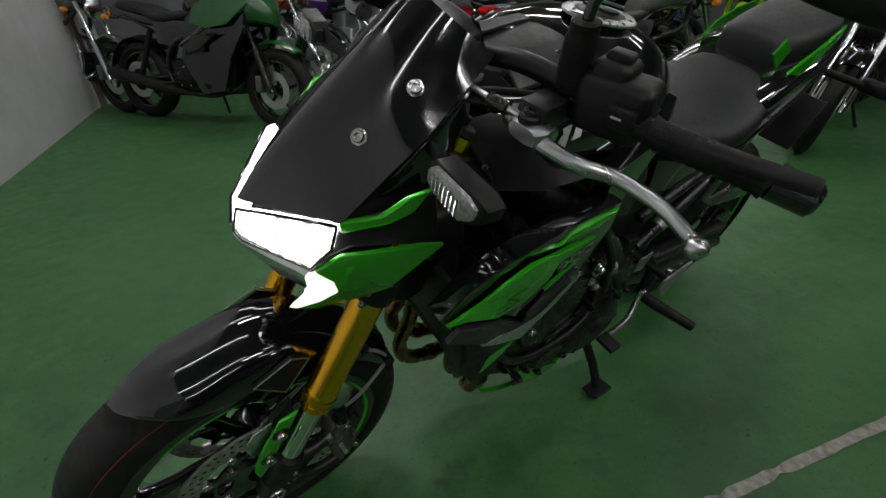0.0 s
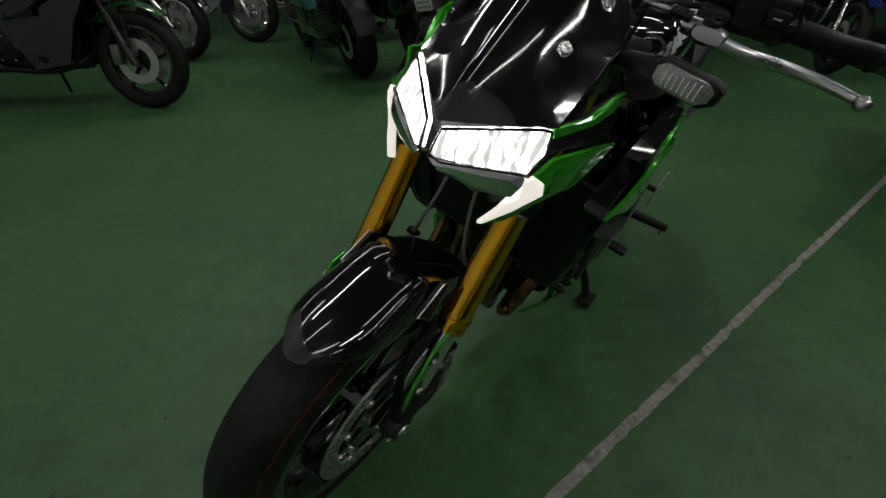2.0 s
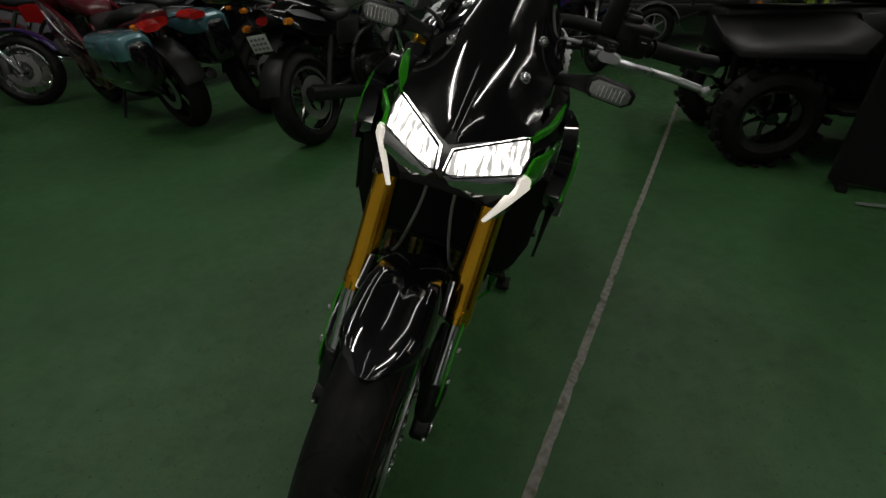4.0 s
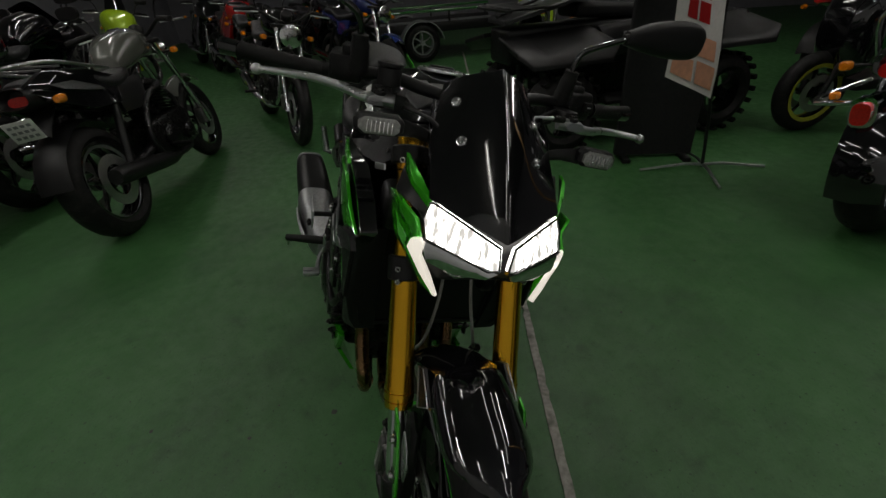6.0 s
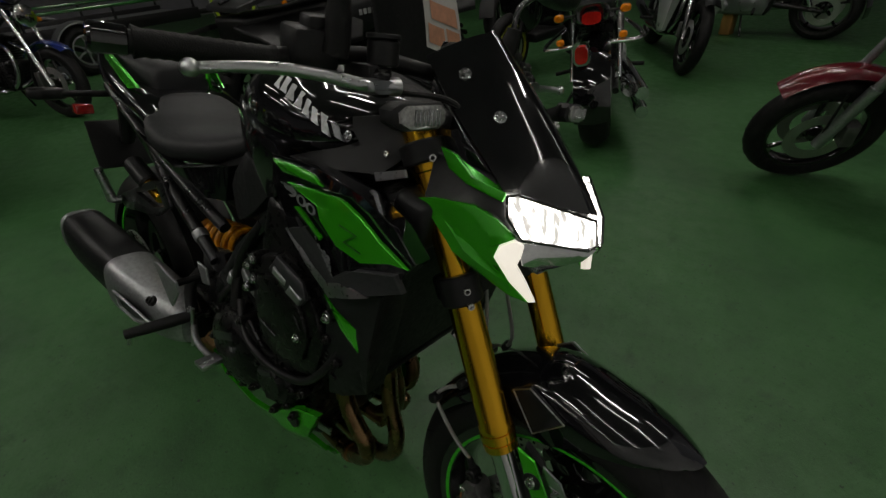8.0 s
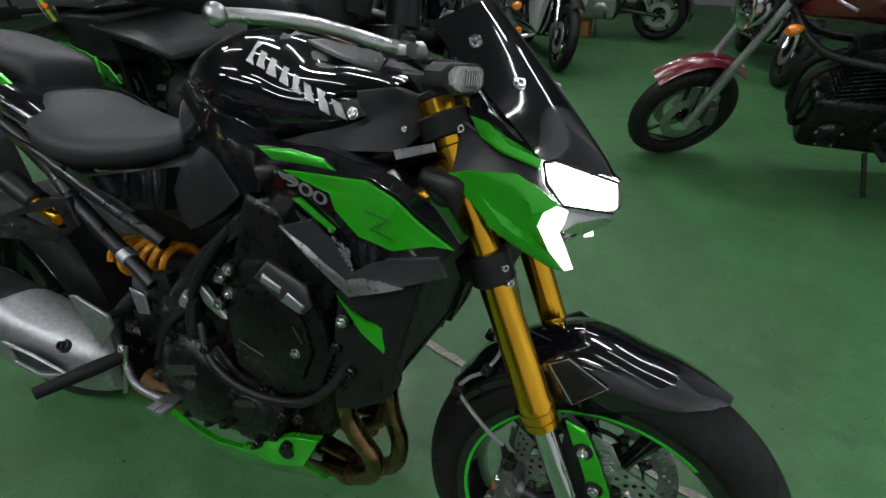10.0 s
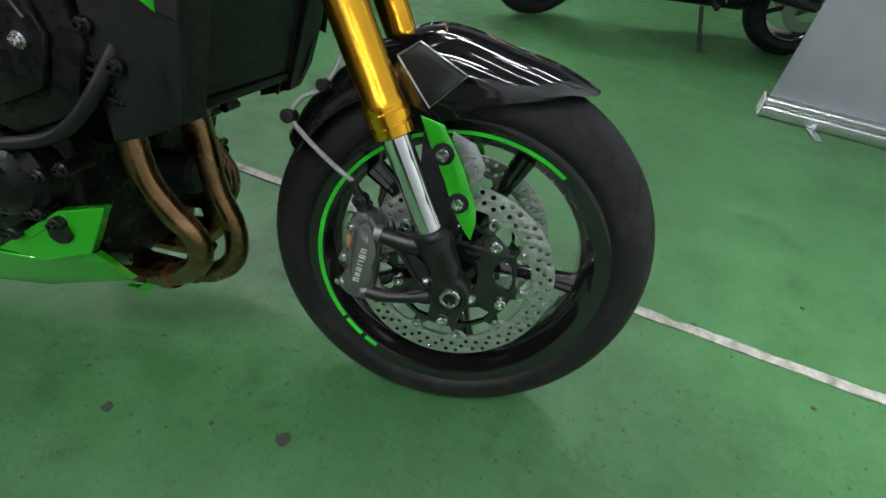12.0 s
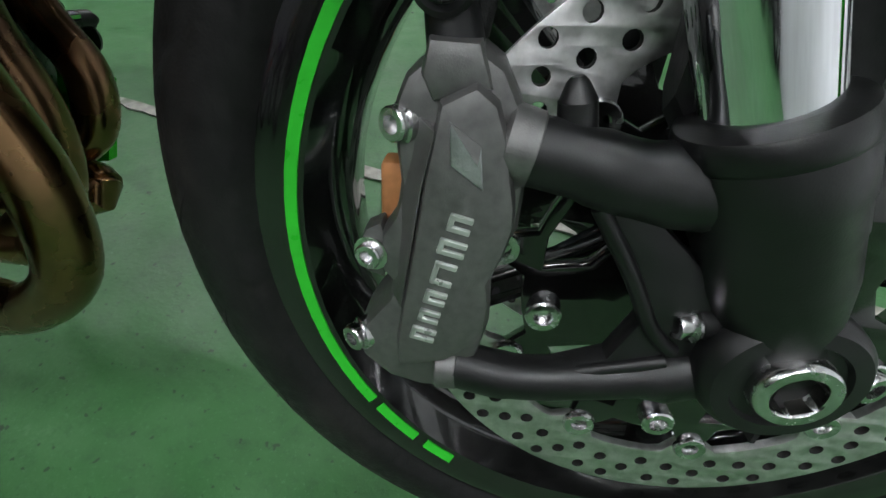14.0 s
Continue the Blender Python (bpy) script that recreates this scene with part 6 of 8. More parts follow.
for s in (-1, 1):
    part("heel_plate", panel([(-0.922, s * 0.245, 0.570), (-0.905, s * 0.245, 0.574), (-0.822, s * 0.245, 0.556), (-0.818, s * 0.245, 0.533), (-0.862, s * 0.245, 0.480), (-0.876, s * 0.245, 0.496)], 0.005, 0.001, (0, -s, 0)), "cast_silver", bike, "bare metal heel guard")
    part("heel_stay", rod((-0.865, s * 0.135, 0.53), (-0.862, s * 0.243, 0.532), 0.008, n=10), "satin_black", bike)
    part("peg_bracket", tube(curved([(-0.90, s * 0.145, 0.53), (-0.925, s * 0.175, 0.48), (-0.90, s * 0.19, 0.42)], 4), 0.014, 10), "satin_black", bike)
    part("foot_peg", tube([(-0.90, s * 0.19, 0.415), (-0.915, s * 0.23, 0.41), (-0.955, s * 0.32, 0.395)], [0.013, 0.015, 0.012], 12), "grip_rubber", bike, "black rider foot peg")
    part("peg_feeler", rod((-0.955, s * 0.312, 0.39), (-0.958, s * 0.315, 0.365), 0.004, n=8), "silver", bike)
    part("peg_bolt", hexbolt((-0.885, s * 0.198, 0.44), (0, s, 0), 0.008, 0.007), "bolt_steel", bike)
    part("pedal", tube(curved([(-0.90, s * 0.19, 0.40), (-0.84, s * 0.215, 0.385), (-0.76, s * 0.225, 0.39), (-0.715, s * 0.225, 0.405)], 4), 0.0075, 10), "silver" if s > 0 else "cast_silver", bike, "alloy foot pedal")
    part("pedal_pad", box(-0.735, -0.70, min(s * 0.222, s * 0.268), max(s * 0.222, s * 0.268), 0.400, 0.412, 0.003), "silver" if s < 0 else "grip_rubber", bike)
    part("pillion_bracket", plate([(-1.02, 0.715), (-1.10, 0.70), (-1.31, 0.615), (-1.33, 0.59), (-1.30, 0.575), (-1.09, 0.61), (-1.0, 0.66)], s * 0.148, s * 0.162, [[(-1.06, 0.69), (-1.20, 0.645), (-1.10, 0.632), (-1.04, 0.65)]], bevel=0.003), "frame_black", bike, "black pillion peg bracket")
    part("pillion_peg", tube([(-1.31, s * 0.165, 0.598), (-1.315, s * 0.185, 0.60), (-1.325, s * 0.20, 0.69)], [0.012, 0.013, 0.010], 10), "silver", bike, "folded alloy pillion peg")
spring = []
for k in range(90):
    t = k / 89
    a = t * 2 * math.pi * 5.5
    spring.append(Vector((-0.90 - 0.185 * t, -0.03 + 0.040 * math.cos(a), 0.555 - 0.02 * t + 0.040 * math.sin(a))))
part("shock_spring", tube(spring, 0.0085, 8), "gold_shock", bike, "amber shock absorber spring")
part("shock_body", rod((-0.86, -0.03, 0.56), (-1.12, -0.03, 0.53), 0.022, n=18), "satin_black", bike)
part("shock_canister", rod((-1.235, -0.145, 0.716), (-1.150, -0.142, 0.677), 0.024, n=20, bevel=0.005), "satin_black", bike)
part("canister_band", rod((-1.152, -0.142, 0.678), (-1.095, -0.138, 0.652), 0.0175, n=20, bevel=0.002), "gold", bike, "gold shock adjuster")
part("side_stand", tube(curved([(-0.80, 0.13, 0.29), (-0.83, 0.20, 0.18), (-0.85, 0.238, 0.095)], 3), [0.013] * 7, 10), "satin_black", bike, "black side stand")
part("stand_foot", moved(box(-0.035, 0.035, -0.025, 0.025, -0.005, 0.005, 0.003), Matrix.Translation((-0.852, 0.245, 0.082)) @ pose(0, 0, 0, LEAN_LEFT, 0, 0)), "satin_black", bike)
part("chain_guard", body([(-0.95, 0.115, 0.43, 0.02, 0.015, 4), (-1.42, 0.125, 0.40, 0.018, 0.012, 4)], 12), "satin_black", bike)
part("sprocket", lathe([(0.03, 0.10), (0.108, 0.10), (0.108, 0.107), (0.03, 0.107)], REAR, 44, True), "engine_black", bike)
for k in range(2):
    part("clutch_cable", tube(curved([(-0.30, 0.10 + 0.02 * k, 0.95), (-0.36, 0.165, 0.83), (-0.44, 0.17, 0.62), (-0.55, 0.175, 0.5)], 6), 0.0045, 8), "satin_black", bike)

# the bars are turned a little to the right
STEER = Matrix.Translation((-0.10, 0.012, 0.84)) @ Matrix.Rotation(radians(-4.0), 4, (-0.30, 0, 0.95)) @ Matrix.Rotation(radians(-2.8), 4, "X") @ Matrix.Translation((0.10, 0, -0.84))
TURNED = ("headlamp", "lamp_cover", "low_reflector", "reflector_rim", "position_lamp", "lamp_shell", "side_cheek", "upper_blade", "cowl", "lamp_housing", "fly_screen", "screen_bolt", "front_indicator", "indicator", "lens_rib", "dash")
LEFT_LOWER = ("shroud", "thin_strip", "radiator_guard", "guard_flash", "panel_mark", "numeral", "mesh_insert", "tank_skirt")
for ob in bike.children:
    if ob.name.startswith(LEFT_LOWER) and sum(v.co.y for v in ob.data.vertices) > 0:
        ob.data.transform(Matrix.Translation((-0.010, 0.028, -0.036) if not ob.name.startswith(("tank_skirt", "radiator_guard")) else (-0.005, 0.012, -0.012)))
for ob in bike.children_recursive:
    if ob.name.startswith(TURNED):
        ob.data.transform(STEER)

# the lit headlamp's beam
beam = bpy.data.lights.new("headlamp_beam", "SPOT")
beam.energy, beam.spot_size, beam.spot_blend, beam.shadow_soft_size, beam.color = 30.0, radians(130), 1.0, 0.04, (0.93, 0.97, 1.0)
beam_ob = new("headlamp_beam", beam)
beam_ob.matrix_world = bike.matrix_world @ look((-0.022, 0.012, 0.838), (1.0, 0.0, 0.82))

# ---- the machines parked around ----
for key, rgb in (("paint_green", (0.012, 0.10, 0.02)), ("paint_purple", (0.05, 0.018, 0.12)), ("paint_pale_teal", (0.07, 0.20, 0.23)), ("paint_maroon", (0.13, 0.008, 0.016)), ("paint_red", (0.42, 0.012, 0.012)),
                 ("paint_grey", (0.11, 0.115, 0.10)), ("paint_white", (0.62, 0.63, 0.63)), ("paint_orange", (0.35, 0.05, 0.015)), ("paint_lime", (0.40, 0.62, 0.03)), ("paint_blue", (0.015, 0.03, 0.16))):
    M[key] = material(key, rgb, 0.18, 0.1, 0.12, 300, coat=1.0, rough_vary=0.06)
M["yellow_tape"] = material("yellow_rim_tape", (0.35, 0.36, 0.04), 0.5, 0, 0.3, 60)


def small_wheel(parent, name, c, r, w, rim, spokes=5, disc=True, rim_r=None, tape=None):
    """A wheel for a parked machine: tyre, rim with spokes, disc."""
    c, h = Vector(c), w / 2
    rr = rim_r or r * 0.70
    top = part(name, lathe([(rr + 0.006, -h * 0.72), (rr - 0.008, -h * 0.74), (rr - 0.020, -h * 0.3), (rr - 0.020, h * 0.3), (rr - 0.008, h * 0.74), (rr + 0.006, h * 0.72)], c, 40, True), rim, parent, "wheel with thin spokes" if spokes > 6 else "wheel with cast spokes")
    for k in range(spokes):
        a = 2 * math.pi * k / spokes
        out, swept = Vector((math.sin(a), 0, math.cos(a))), Vector((math.sin(a + 0.08), 0, math.cos(a + 0.08)))
        part("spoke", tube([c + out * 0.03, c + swept * (rr * 0.55), c + out * (rr - 0.012)], [0.018, 0.011, 0.014] if spokes <= 6 else [0.004] * 3, 6), rim, top)
    part("hub", lathe([(0, -h * 0.8), (0.035, -h * 0.8), (0.04, -h * 0.5), (0.04, h * 0.5), (0.035, h * 0.8), (0, h * 0.8)], c, 20), rim, top)
    prof = [(rr, -h * 0.68)] + [(r - h * (1 - math.cos(radians(a))) * min(1.0, (r - rr) / w + 0.25), h * math.sin(radians(a))) for a in range(-90, 91, 15)] + [(rr, h * 0.68)]
    part("tyre", lathe(prof, c, 56, True), "rubber", top)
    # thin near-black bars paint the shade of the tread gaps
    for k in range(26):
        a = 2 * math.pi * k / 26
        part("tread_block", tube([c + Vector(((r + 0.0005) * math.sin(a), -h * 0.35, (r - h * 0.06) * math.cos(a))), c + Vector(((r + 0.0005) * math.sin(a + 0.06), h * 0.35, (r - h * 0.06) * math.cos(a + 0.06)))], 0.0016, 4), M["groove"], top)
    if disc:
        for s in (-1, 1):
            part("disc", lathe([(r * 0.28, s * (h + 0.004)), (r * 0.46, s * (h + 0.004)), (r * 0.46, s * (h + 0.008)), (r * 0.28, s * (h + 0.008))], c, 36, True), "disc_steel", top)
    if tape:
        for s in (-1, 1):
            part("rim_tape", lathe([(rr - 0.020, s * (h * 0.76)), (rr + 0.008, s * (h * 0.90)), (rr + 0.008, s * (h * 0.94)), (rr - 0.020, s * (h * 0.80))], c, 40, True), tape, top)
    return top


def parked(name, label, fx, fy, heading, lean, paint, style="naked", r=0.30, wb=1.40, group="parked motorcycles", rim="wheel_black", fork="chrome", seat="seat", metal="engine_black", pipe="chrome", spokes=5, plate_on=False, seat_h=0.80, fender=None, scale=1.0, category="motorcycle", nose=None, steer=0.0, plain_back=False, set_back=0.0):
    b = thing(name, Matrix.Translation((fx, fy, 0)) @ pose(0, 0, 0, 0, 0, heading) @ pose(0, 0, 0, -lean, 0, 0) @ Matrix.Scale(scale, 4), label, category, group)
    cruiser, sport, tour = style == "cruiser", style == "sport", style == "tourer"
    fender = fender or paint
    wf, wr = (0.10, 0.16) if not cruiser else (0.12, 0.18)
    rake = 0.42 if not cruiser else 0.62
    small_wheel(b, "front_wheel", (0, 0, r), r, wf, rim, spokes)
    small_wheel(b, "rear_wheel", (-wb, 0, r + 0.01), r + 0.01, wr, rim, spokes)
    top = 0.93
    for s in (-1, 1):
        y = s * (wf / 2 + 0.035)
        part("fork_leg", tube([(0.0, y, r - 0.02), (-rake * 0.28, y, r + 0.28), (-rake * 0.28 - 0.001, y, r + 0.281), (-rake * (top - r), y, top)], [0.026, 0.026, 0.019, 0.019], 12), fork, b)
        part("caliper", box(-0.13, -0.075, y - 0.03, y + 0.03, r - 0.02, r + 0.10, 0.008), "caliper_grey", b)
        part("fender_stay", rod((0.0, y, r), (-0.03, y * 0.9, r * 1.9), 0.006, n=6), "satin_black", b)
    part("front_fender", lathe([(r + 0.035, -wf * 0.62), (r + 0.055, -wf * 0.35), (r + 0.060, 0), (r + 0.055, wf * 0.35), (r + 0.035, wf * 0.62), (r + 0.030, wf * 0.60), (r + 0.053, 0), (r + 0.030, -wf * 0.60)], (0, 0, r), 22, True, -95 if cruiser else -48, 62 if cruiser else 38), fender, b)
    hx = -rake * (top - r)
    part("fork_clamp", box(hx - 0.05, hx + 0.03, -wf / 2 - 0.07, wf / 2 + 0.07, top - 0.03, top, 0.008), "satin_black", b)
    rise = 0.10 if not cruiser else 0.20
    bar = curved([(hx - 0.20 if not cruiser else hx - 0.30, -0.36, top + rise * 0.8), (hx - 0.09, -0.24, top + rise), (hx - 0.01, -0.06, top + 0.02), (hx - 0.01, 0.06, top + 0.02), (hx - 0.09, 0.24, top + rise), (hx - 0.20 if not cruiser else hx - 0.30, 0.36, top + rise * 0.8)], 5)
    part("handlebar", tube(bar, 0.012, 10), "chrome" if cruiser else "satin_black", b)
    for s in (-1, 1):
        part("grip", rod(bar[-1 if s > 0 else 0], Vector(bar[-1 if s > 0 else 0]).lerp(bar[-6 if s > 0 else 5], 1.0), 0.018, n=12, bevel=0.003), "grip_rubber", b)
        e = Vector(bar[-7 if s > 0 else 6])
        part("lever", tube(curved([e + Vector((0.05, 0, -0.01)), e + Vector((0.06, s * 0.08, -0.015)), e + Vector((0.03, s * 0.17, -0.02))], 4), 0.006, 8), "silver", b)
        m = part("mirror", smooth_body([(e.x + 0.01, e.y + s * 0.10, e.z + 0.16, 0.02, 0.012, 3), (e.x - 0.005, e.y + s * 0.10, e.z + 0.16, 0.07, 0.04, 3), (e.x - 0.03, e.y + s * 0.10, e.z + 0.16, 0.07, 0.04, 3)], 16), "chrome" if cruiser else "satin_black", b)
        part("mirror_stem", tube(curved([e, e + Vector((0.01, s * 0.03, 0.09)), e + Vector((-0.01, s * 0.08, 0.14))], 4), 0.006, 8), "chrome" if cruiser else "satin_black", m)
        for nm, p0, p1 in (("front_indicator", (hx + 0.02, s * 0.10, top - 0.10), (hx + 0.02, s * 0.19, top - 0.10)), ("rear_indicator", (-wb - 0.14, s * 0.07, 0.78), (-wb - 0.16, s * 0.17, 0.78))):
            q = part(nm, smooth_body([(p1[0] + 0.03, p1[1], p1[2], 0.015, 0.015), (p1[0], p1[1], p1[2], 0.028, 0.022), (p1[0] - 0.03, p1[1], p1[2], 0.015, 0.015)], 14), "amber", b, "amber indicator")
            part("stalk", rod(p0, p1, 0.007, n=8), "satin_black", q)
    if not sport and not tour:
        hl = part("headlamp", moved(lathe([(0.0, -0.075), (0.045, -0.07), (0.08, -0.03), (0.088, 0.02), (0.09, 0.03), (0.082, 0.035), (0.04, 0.045), (0.0, 0.048)], n=28), Matrix.Translation((hx + 0.12, 0, top - 0.08)) @ pose(0, 0, 0, 0, 0, -90)), "chrome", b, "round chrome headlamp")
        part("lamp_glass", moved(lathe([(0.0, 0.052), (0.04, 0.050), (0.078, 0.038), (0.078, 0.034), (0.0, 0.034)], n=28), Matrix.Translation((hx + 0.12, 0, top - 0.08)) @ pose(0, 0, 0, 0, 0, -90)), "reflector", hl)
        part("dial", moved(rod((0, 0, -0.03), (0, 0, 0.03), 0.045, n=20, bevel=0.008), Matrix.Translation((hx + 0.03, 0, top + 0.06)) @ pose(0, 0, 0, 0, 35, 0)), "satin_black", b)
    tz = seat_h + 0.13
    part("tank", smooth_body([(hx - 0.06, 0, tz - 0.02, 0.05, 0.06), (hx - 0.14, 0, tz, 0.13, 0.095), (hx - 0.28, 0, tz + 0.01, 0.155, 0.105), (hx - 0.42, 0, tz - 0.02, 0.125, 0.095), (hx - 0.52, 0, tz - 0.07, 0.08, 0.05)], 24), paint, b, "painted fuel tank", 60)
    part("filler_cap", rod((hx - 0.24, 0, tz + 0.10), (hx - 0.24, 0, tz + 0.122), 0.04, n=20, bevel=0.006), "chrome" if cruiser else "satin_black", b)
    sx = hx - 0.48
    part("seat", smooth_body([(sx + 0.04, 0, seat_h + 0.03, 0.07, 0.025), (sx - 0.10, 0, seat_h, 0.13, 0.045), (sx - 0.30, 0, seat_h - 0.01, 0.155, 0.05), (sx - 0.48, 0, seat_h + 0.05, 0.13, 0.05), (sx - 0.72, 0, seat_h + 0.07, 0.105, 0.045), (sx - 0.80, 0, seat_h + 0.07, 0.06, 0.03)], 22), seat, b, "black padded seat", 60)
    part("tail", smooth_body([(sx - 0.15, 0, seat_h - 0.07, 0.12, 0.035, 3), (sx - 0.55, 0, seat_h - 0.01, 0.11, 0.05, 3), (sx - 0.85, 0, seat_h + 0.04, 0.085, 0.05, 3), (-wb - 0.16, 0, seat_h + 0.04, 0.04, 0.03, 3)], 20), paint, b)
    part("tail_lamp", smooth_body([(-wb - 0.13, 0, seat_h + 0.02, 0.06, 0.035, 3), (-wb - 0.19, 0, seat_h + 0.02, 0.05, 0.03, 3)], 16), "red_lens", b, "red tail lamp")
    part("rear_fender", lathe([(r + 0.04, -wr * 0.55), (r + 0.065, 0), (r + 0.04, wr * 0.55), (r + 0.035, wr * 0.53), (r + 0.058, 0), (r + 0.035, -wr * 0.53)], (-wb, 0, r), 20, True, -100 if cruiser else -75, 45), fender if cruiser else "satin_black", b)
    part("engine", join(box(-wb * 0.68, -wb * 0.30, -0.15, 0.15, 0.24, 0.50, 0.04, 3)), metal, b, "dark cast engine block")
    for k in range(9):
        part("cooling_fin", moved(box(-0.10, 0.10, -0.135, 0.135, -0.004, 0.004, 0.002, 1), Matrix.Translation((-wb * 0.42 - 0.004 * k, 0, 0.51 + 0.021 * k)) @ pose(0, 0, 0, 0, 12, 0)), metal, b)
    part("cylinder", moved(box(-0.075, 0.075, -0.10, 0.10, -0.12, 0.12, 0.02), Matrix.Translation((-wb * 0.43, 0, 0.60)) @ pose(0, 0, 0, 0, 12, 0)), metal, b)
    for s in (-1, 1):
        for cx, cz, cr in ((-wb * 0.55, 0.36, 0.085), (-wb * 0.38, 0.33, 0.06)):
            q = part("engine_cover", lathe([(0, s * 0.185), (cr * 0.6, s * 0.185), (cr * 0.8, s * 0.178), (cr, s * 0.165), (cr, s * 0.14)], (cx, 0, cz), 28), "cast_silver" if cruiser else "engine_black", b)
            for k in range(5):
                a = 2 * math.pi * k / 5
                part("cover_bolt", hexbolt((cx + cr * 0.9 * math.sin(a), s * 0.172, cz + cr * 0.9 * math.cos(a)), (0, s, 0), 0.007, 0.006, False), "bolt_steel", q)
        part("frame_tube", tube(curved([(hx - 0.03, s * 0.03, top - 0.06), (hx - 0.20, s * 0.12, 0.70), (-wb * 0.60, s * 0.15, 0.62), (-wb * 0.70, s * 0.14, 0.42), (-wb * 0.66, s * 0.13, 0.26)], 4), 0.018, 10), "frame_black", b)
        part("seat_tube", tube([(-wb * 0.62, s * 0.12, 0.60), (-wb - 0.02, s * 0.10, seat_h)], 0.013, 8), "frame_black", b)
        part("swingarm", tube([(-wb * 0.66, s * 0.10, 0.36), (-wb, s * 0.12, r + 0.01)], [0.03, 0.02], 10), "frame_black", b)
        part("rear_shock", tube([(-wb * 0.80, s * 0.13, 0.70), (-wb * 0.93, s * 0.135, 0.36)], 0.022, 10), "chrome" if cruiser else "satin_black", b)
        part("foot_peg", rod((-wb * 0.60, s * 0.16, 0.32), (-wb * 0.62, s * 0.30, 0.31), 0.014, n=10, bevel=0.003), "grip_rubber", b)
        part("side_cover", panel([(-wb * 0.52, s * 0.13, 0.76), (-wb * 0.78, s * 0.125, 0.78), (-wb * 0.76, s * 0.13, 0.60), (-wb * 0.58, s * 0.14, 0.58)], 0.02, 0.01, (0, -s, 0)), paint, b)
        part("header_pipe", tube(curved([(-wb * 0.36, s * 0.05, 0.64), (-wb * 0.27, s * 0.07, 0.56), (-wb * 0.27, s * 0.08, 0.36), (-wb * 0.36, -0.11, 0.24), (-wb * 0.58, -0.15, 0.24)], 5), 0.019, 10), pipe, b)
    part("muffler", tube([(-wb * 0.58, -0.155, 0.24), (-wb * 0.66, -0.17, 0.25), (-wb * 0.72, -0.18, 0.27), (-wb * 1.10, -0.20, 0.36), (-wb * 1.13, -0.20, 0.367)], [0.02, 0.034, 0.046, 0.050, 0.040], 16), pipe, b, "long exhaust muffler")
    foot_y = 0.245 if lean else 0.16
    part("side_stand", tube([(-wb * 0.52, 0.13, 0.24), (-wb * 0.56, foot_y, 0.02 + foot_y * math.tan(radians(lean)))], 0.011, 8), "satin_black", b)
    if plate_on or (cruiser and not plain_back):
        pl = part("plate_bracket", moved(box(-0.003, 0.003, -0.11, 0.11, -0.075, 0.075, 0.003), Matrix.Translation((-wb - 0.27, 0, 0.60)) @ pose(0, 0, 0, 0, -15, 0)), "label_white", b, "white number plate with unreadable rows")
        for row in range(3):
            for k in range(4):
                part("plate_bar", moved(box(-0.0055, -0.0035, -0.085 + k * 0.046, -0.055 + k * 0.046, 0.028 - row * 0.040, 0.048 - row * 0.040, 0.0006, 1), Matrix.Translation((-wb - 0.27, 0, 0.60)) @ pose(0, 0, 0, 0, -15, 0)), "grey_print", pl)
    if sport or tour:
        part("nose_fairing", smooth_body([(0.02, 0, 0.80, 0.06, 0.05, 2.6), (-0.06, 0, 0.86, 0.15, 0.11, 2.6), (-0.20, 0, 0.90, 0.21, 0.16, 2.6), (-0.34, 0, 0.93, 0.20, 0.13, 2.6), (-0.42, 0, 0.95, 0.16, 0.08, 2.6)], 26), nose or paint, b, "pointed nose fairing", 50)
        part("wind_screen", sheet([[(-0.16 - 0.22 * t - 0.05 * u * u, 0.14 * u * (1 - 0.3 * t), 1.00 + 0.22 * t - 0.03 * u * u) for u in (-1, -0.6, -0.2, 0.2, 0.6, 1)] for t in (0, 0.33, 0.66, 1)], 0.004), "gloss_black", b)
        for s in (-1, 1):
            part("side_fairing", panel([(-0.10, s * 0.17, 0.86), (-0.30, s * 0.215, 0.92), (-0.62, s * 0.22, 0.78), (-0.74, s * 0.20, 0.50), (-0.60, s * 0.17, 0.24), (-0.36, s * 0.18, 0.28), (-0.24, s * 0.21, 0.52), (-0.12, s * 0.20, 0.70)], 0.03, 0.02, (0, -s, 0)), paint, b, "side fairing")
            part("lamp_lens", panel([(-0.01, s * 0.05, 0.83), (-0.06, s * 0.13, 0.87), (-0.10, s * 0.165, 0.89), (-0.08, s * 0.15, 0.845), (-0.01, s * 0.05, 0.805)], 0.02, 0.004, (-1, 0, 0)), "reflector", b)
            part("fairing_vent", panel([(-0.44, s * 0.247, 0.62), (-0.62, s * 0.245, 0.58), (-0.60, s * 0.24, 0.53), (-0.46, s * 0.245, 0.55)], 0.01, 0.0, (0, -s, 0), 0), "satin_black", b)
            part("fairing_trim", tube(curved([(-0.30, s * 0.232, 0.86), (-0.48, s * 0.245, 0.70), (-0.70, s * 0.225, 0.60)], 4), 0.005, 6), "silver", b)
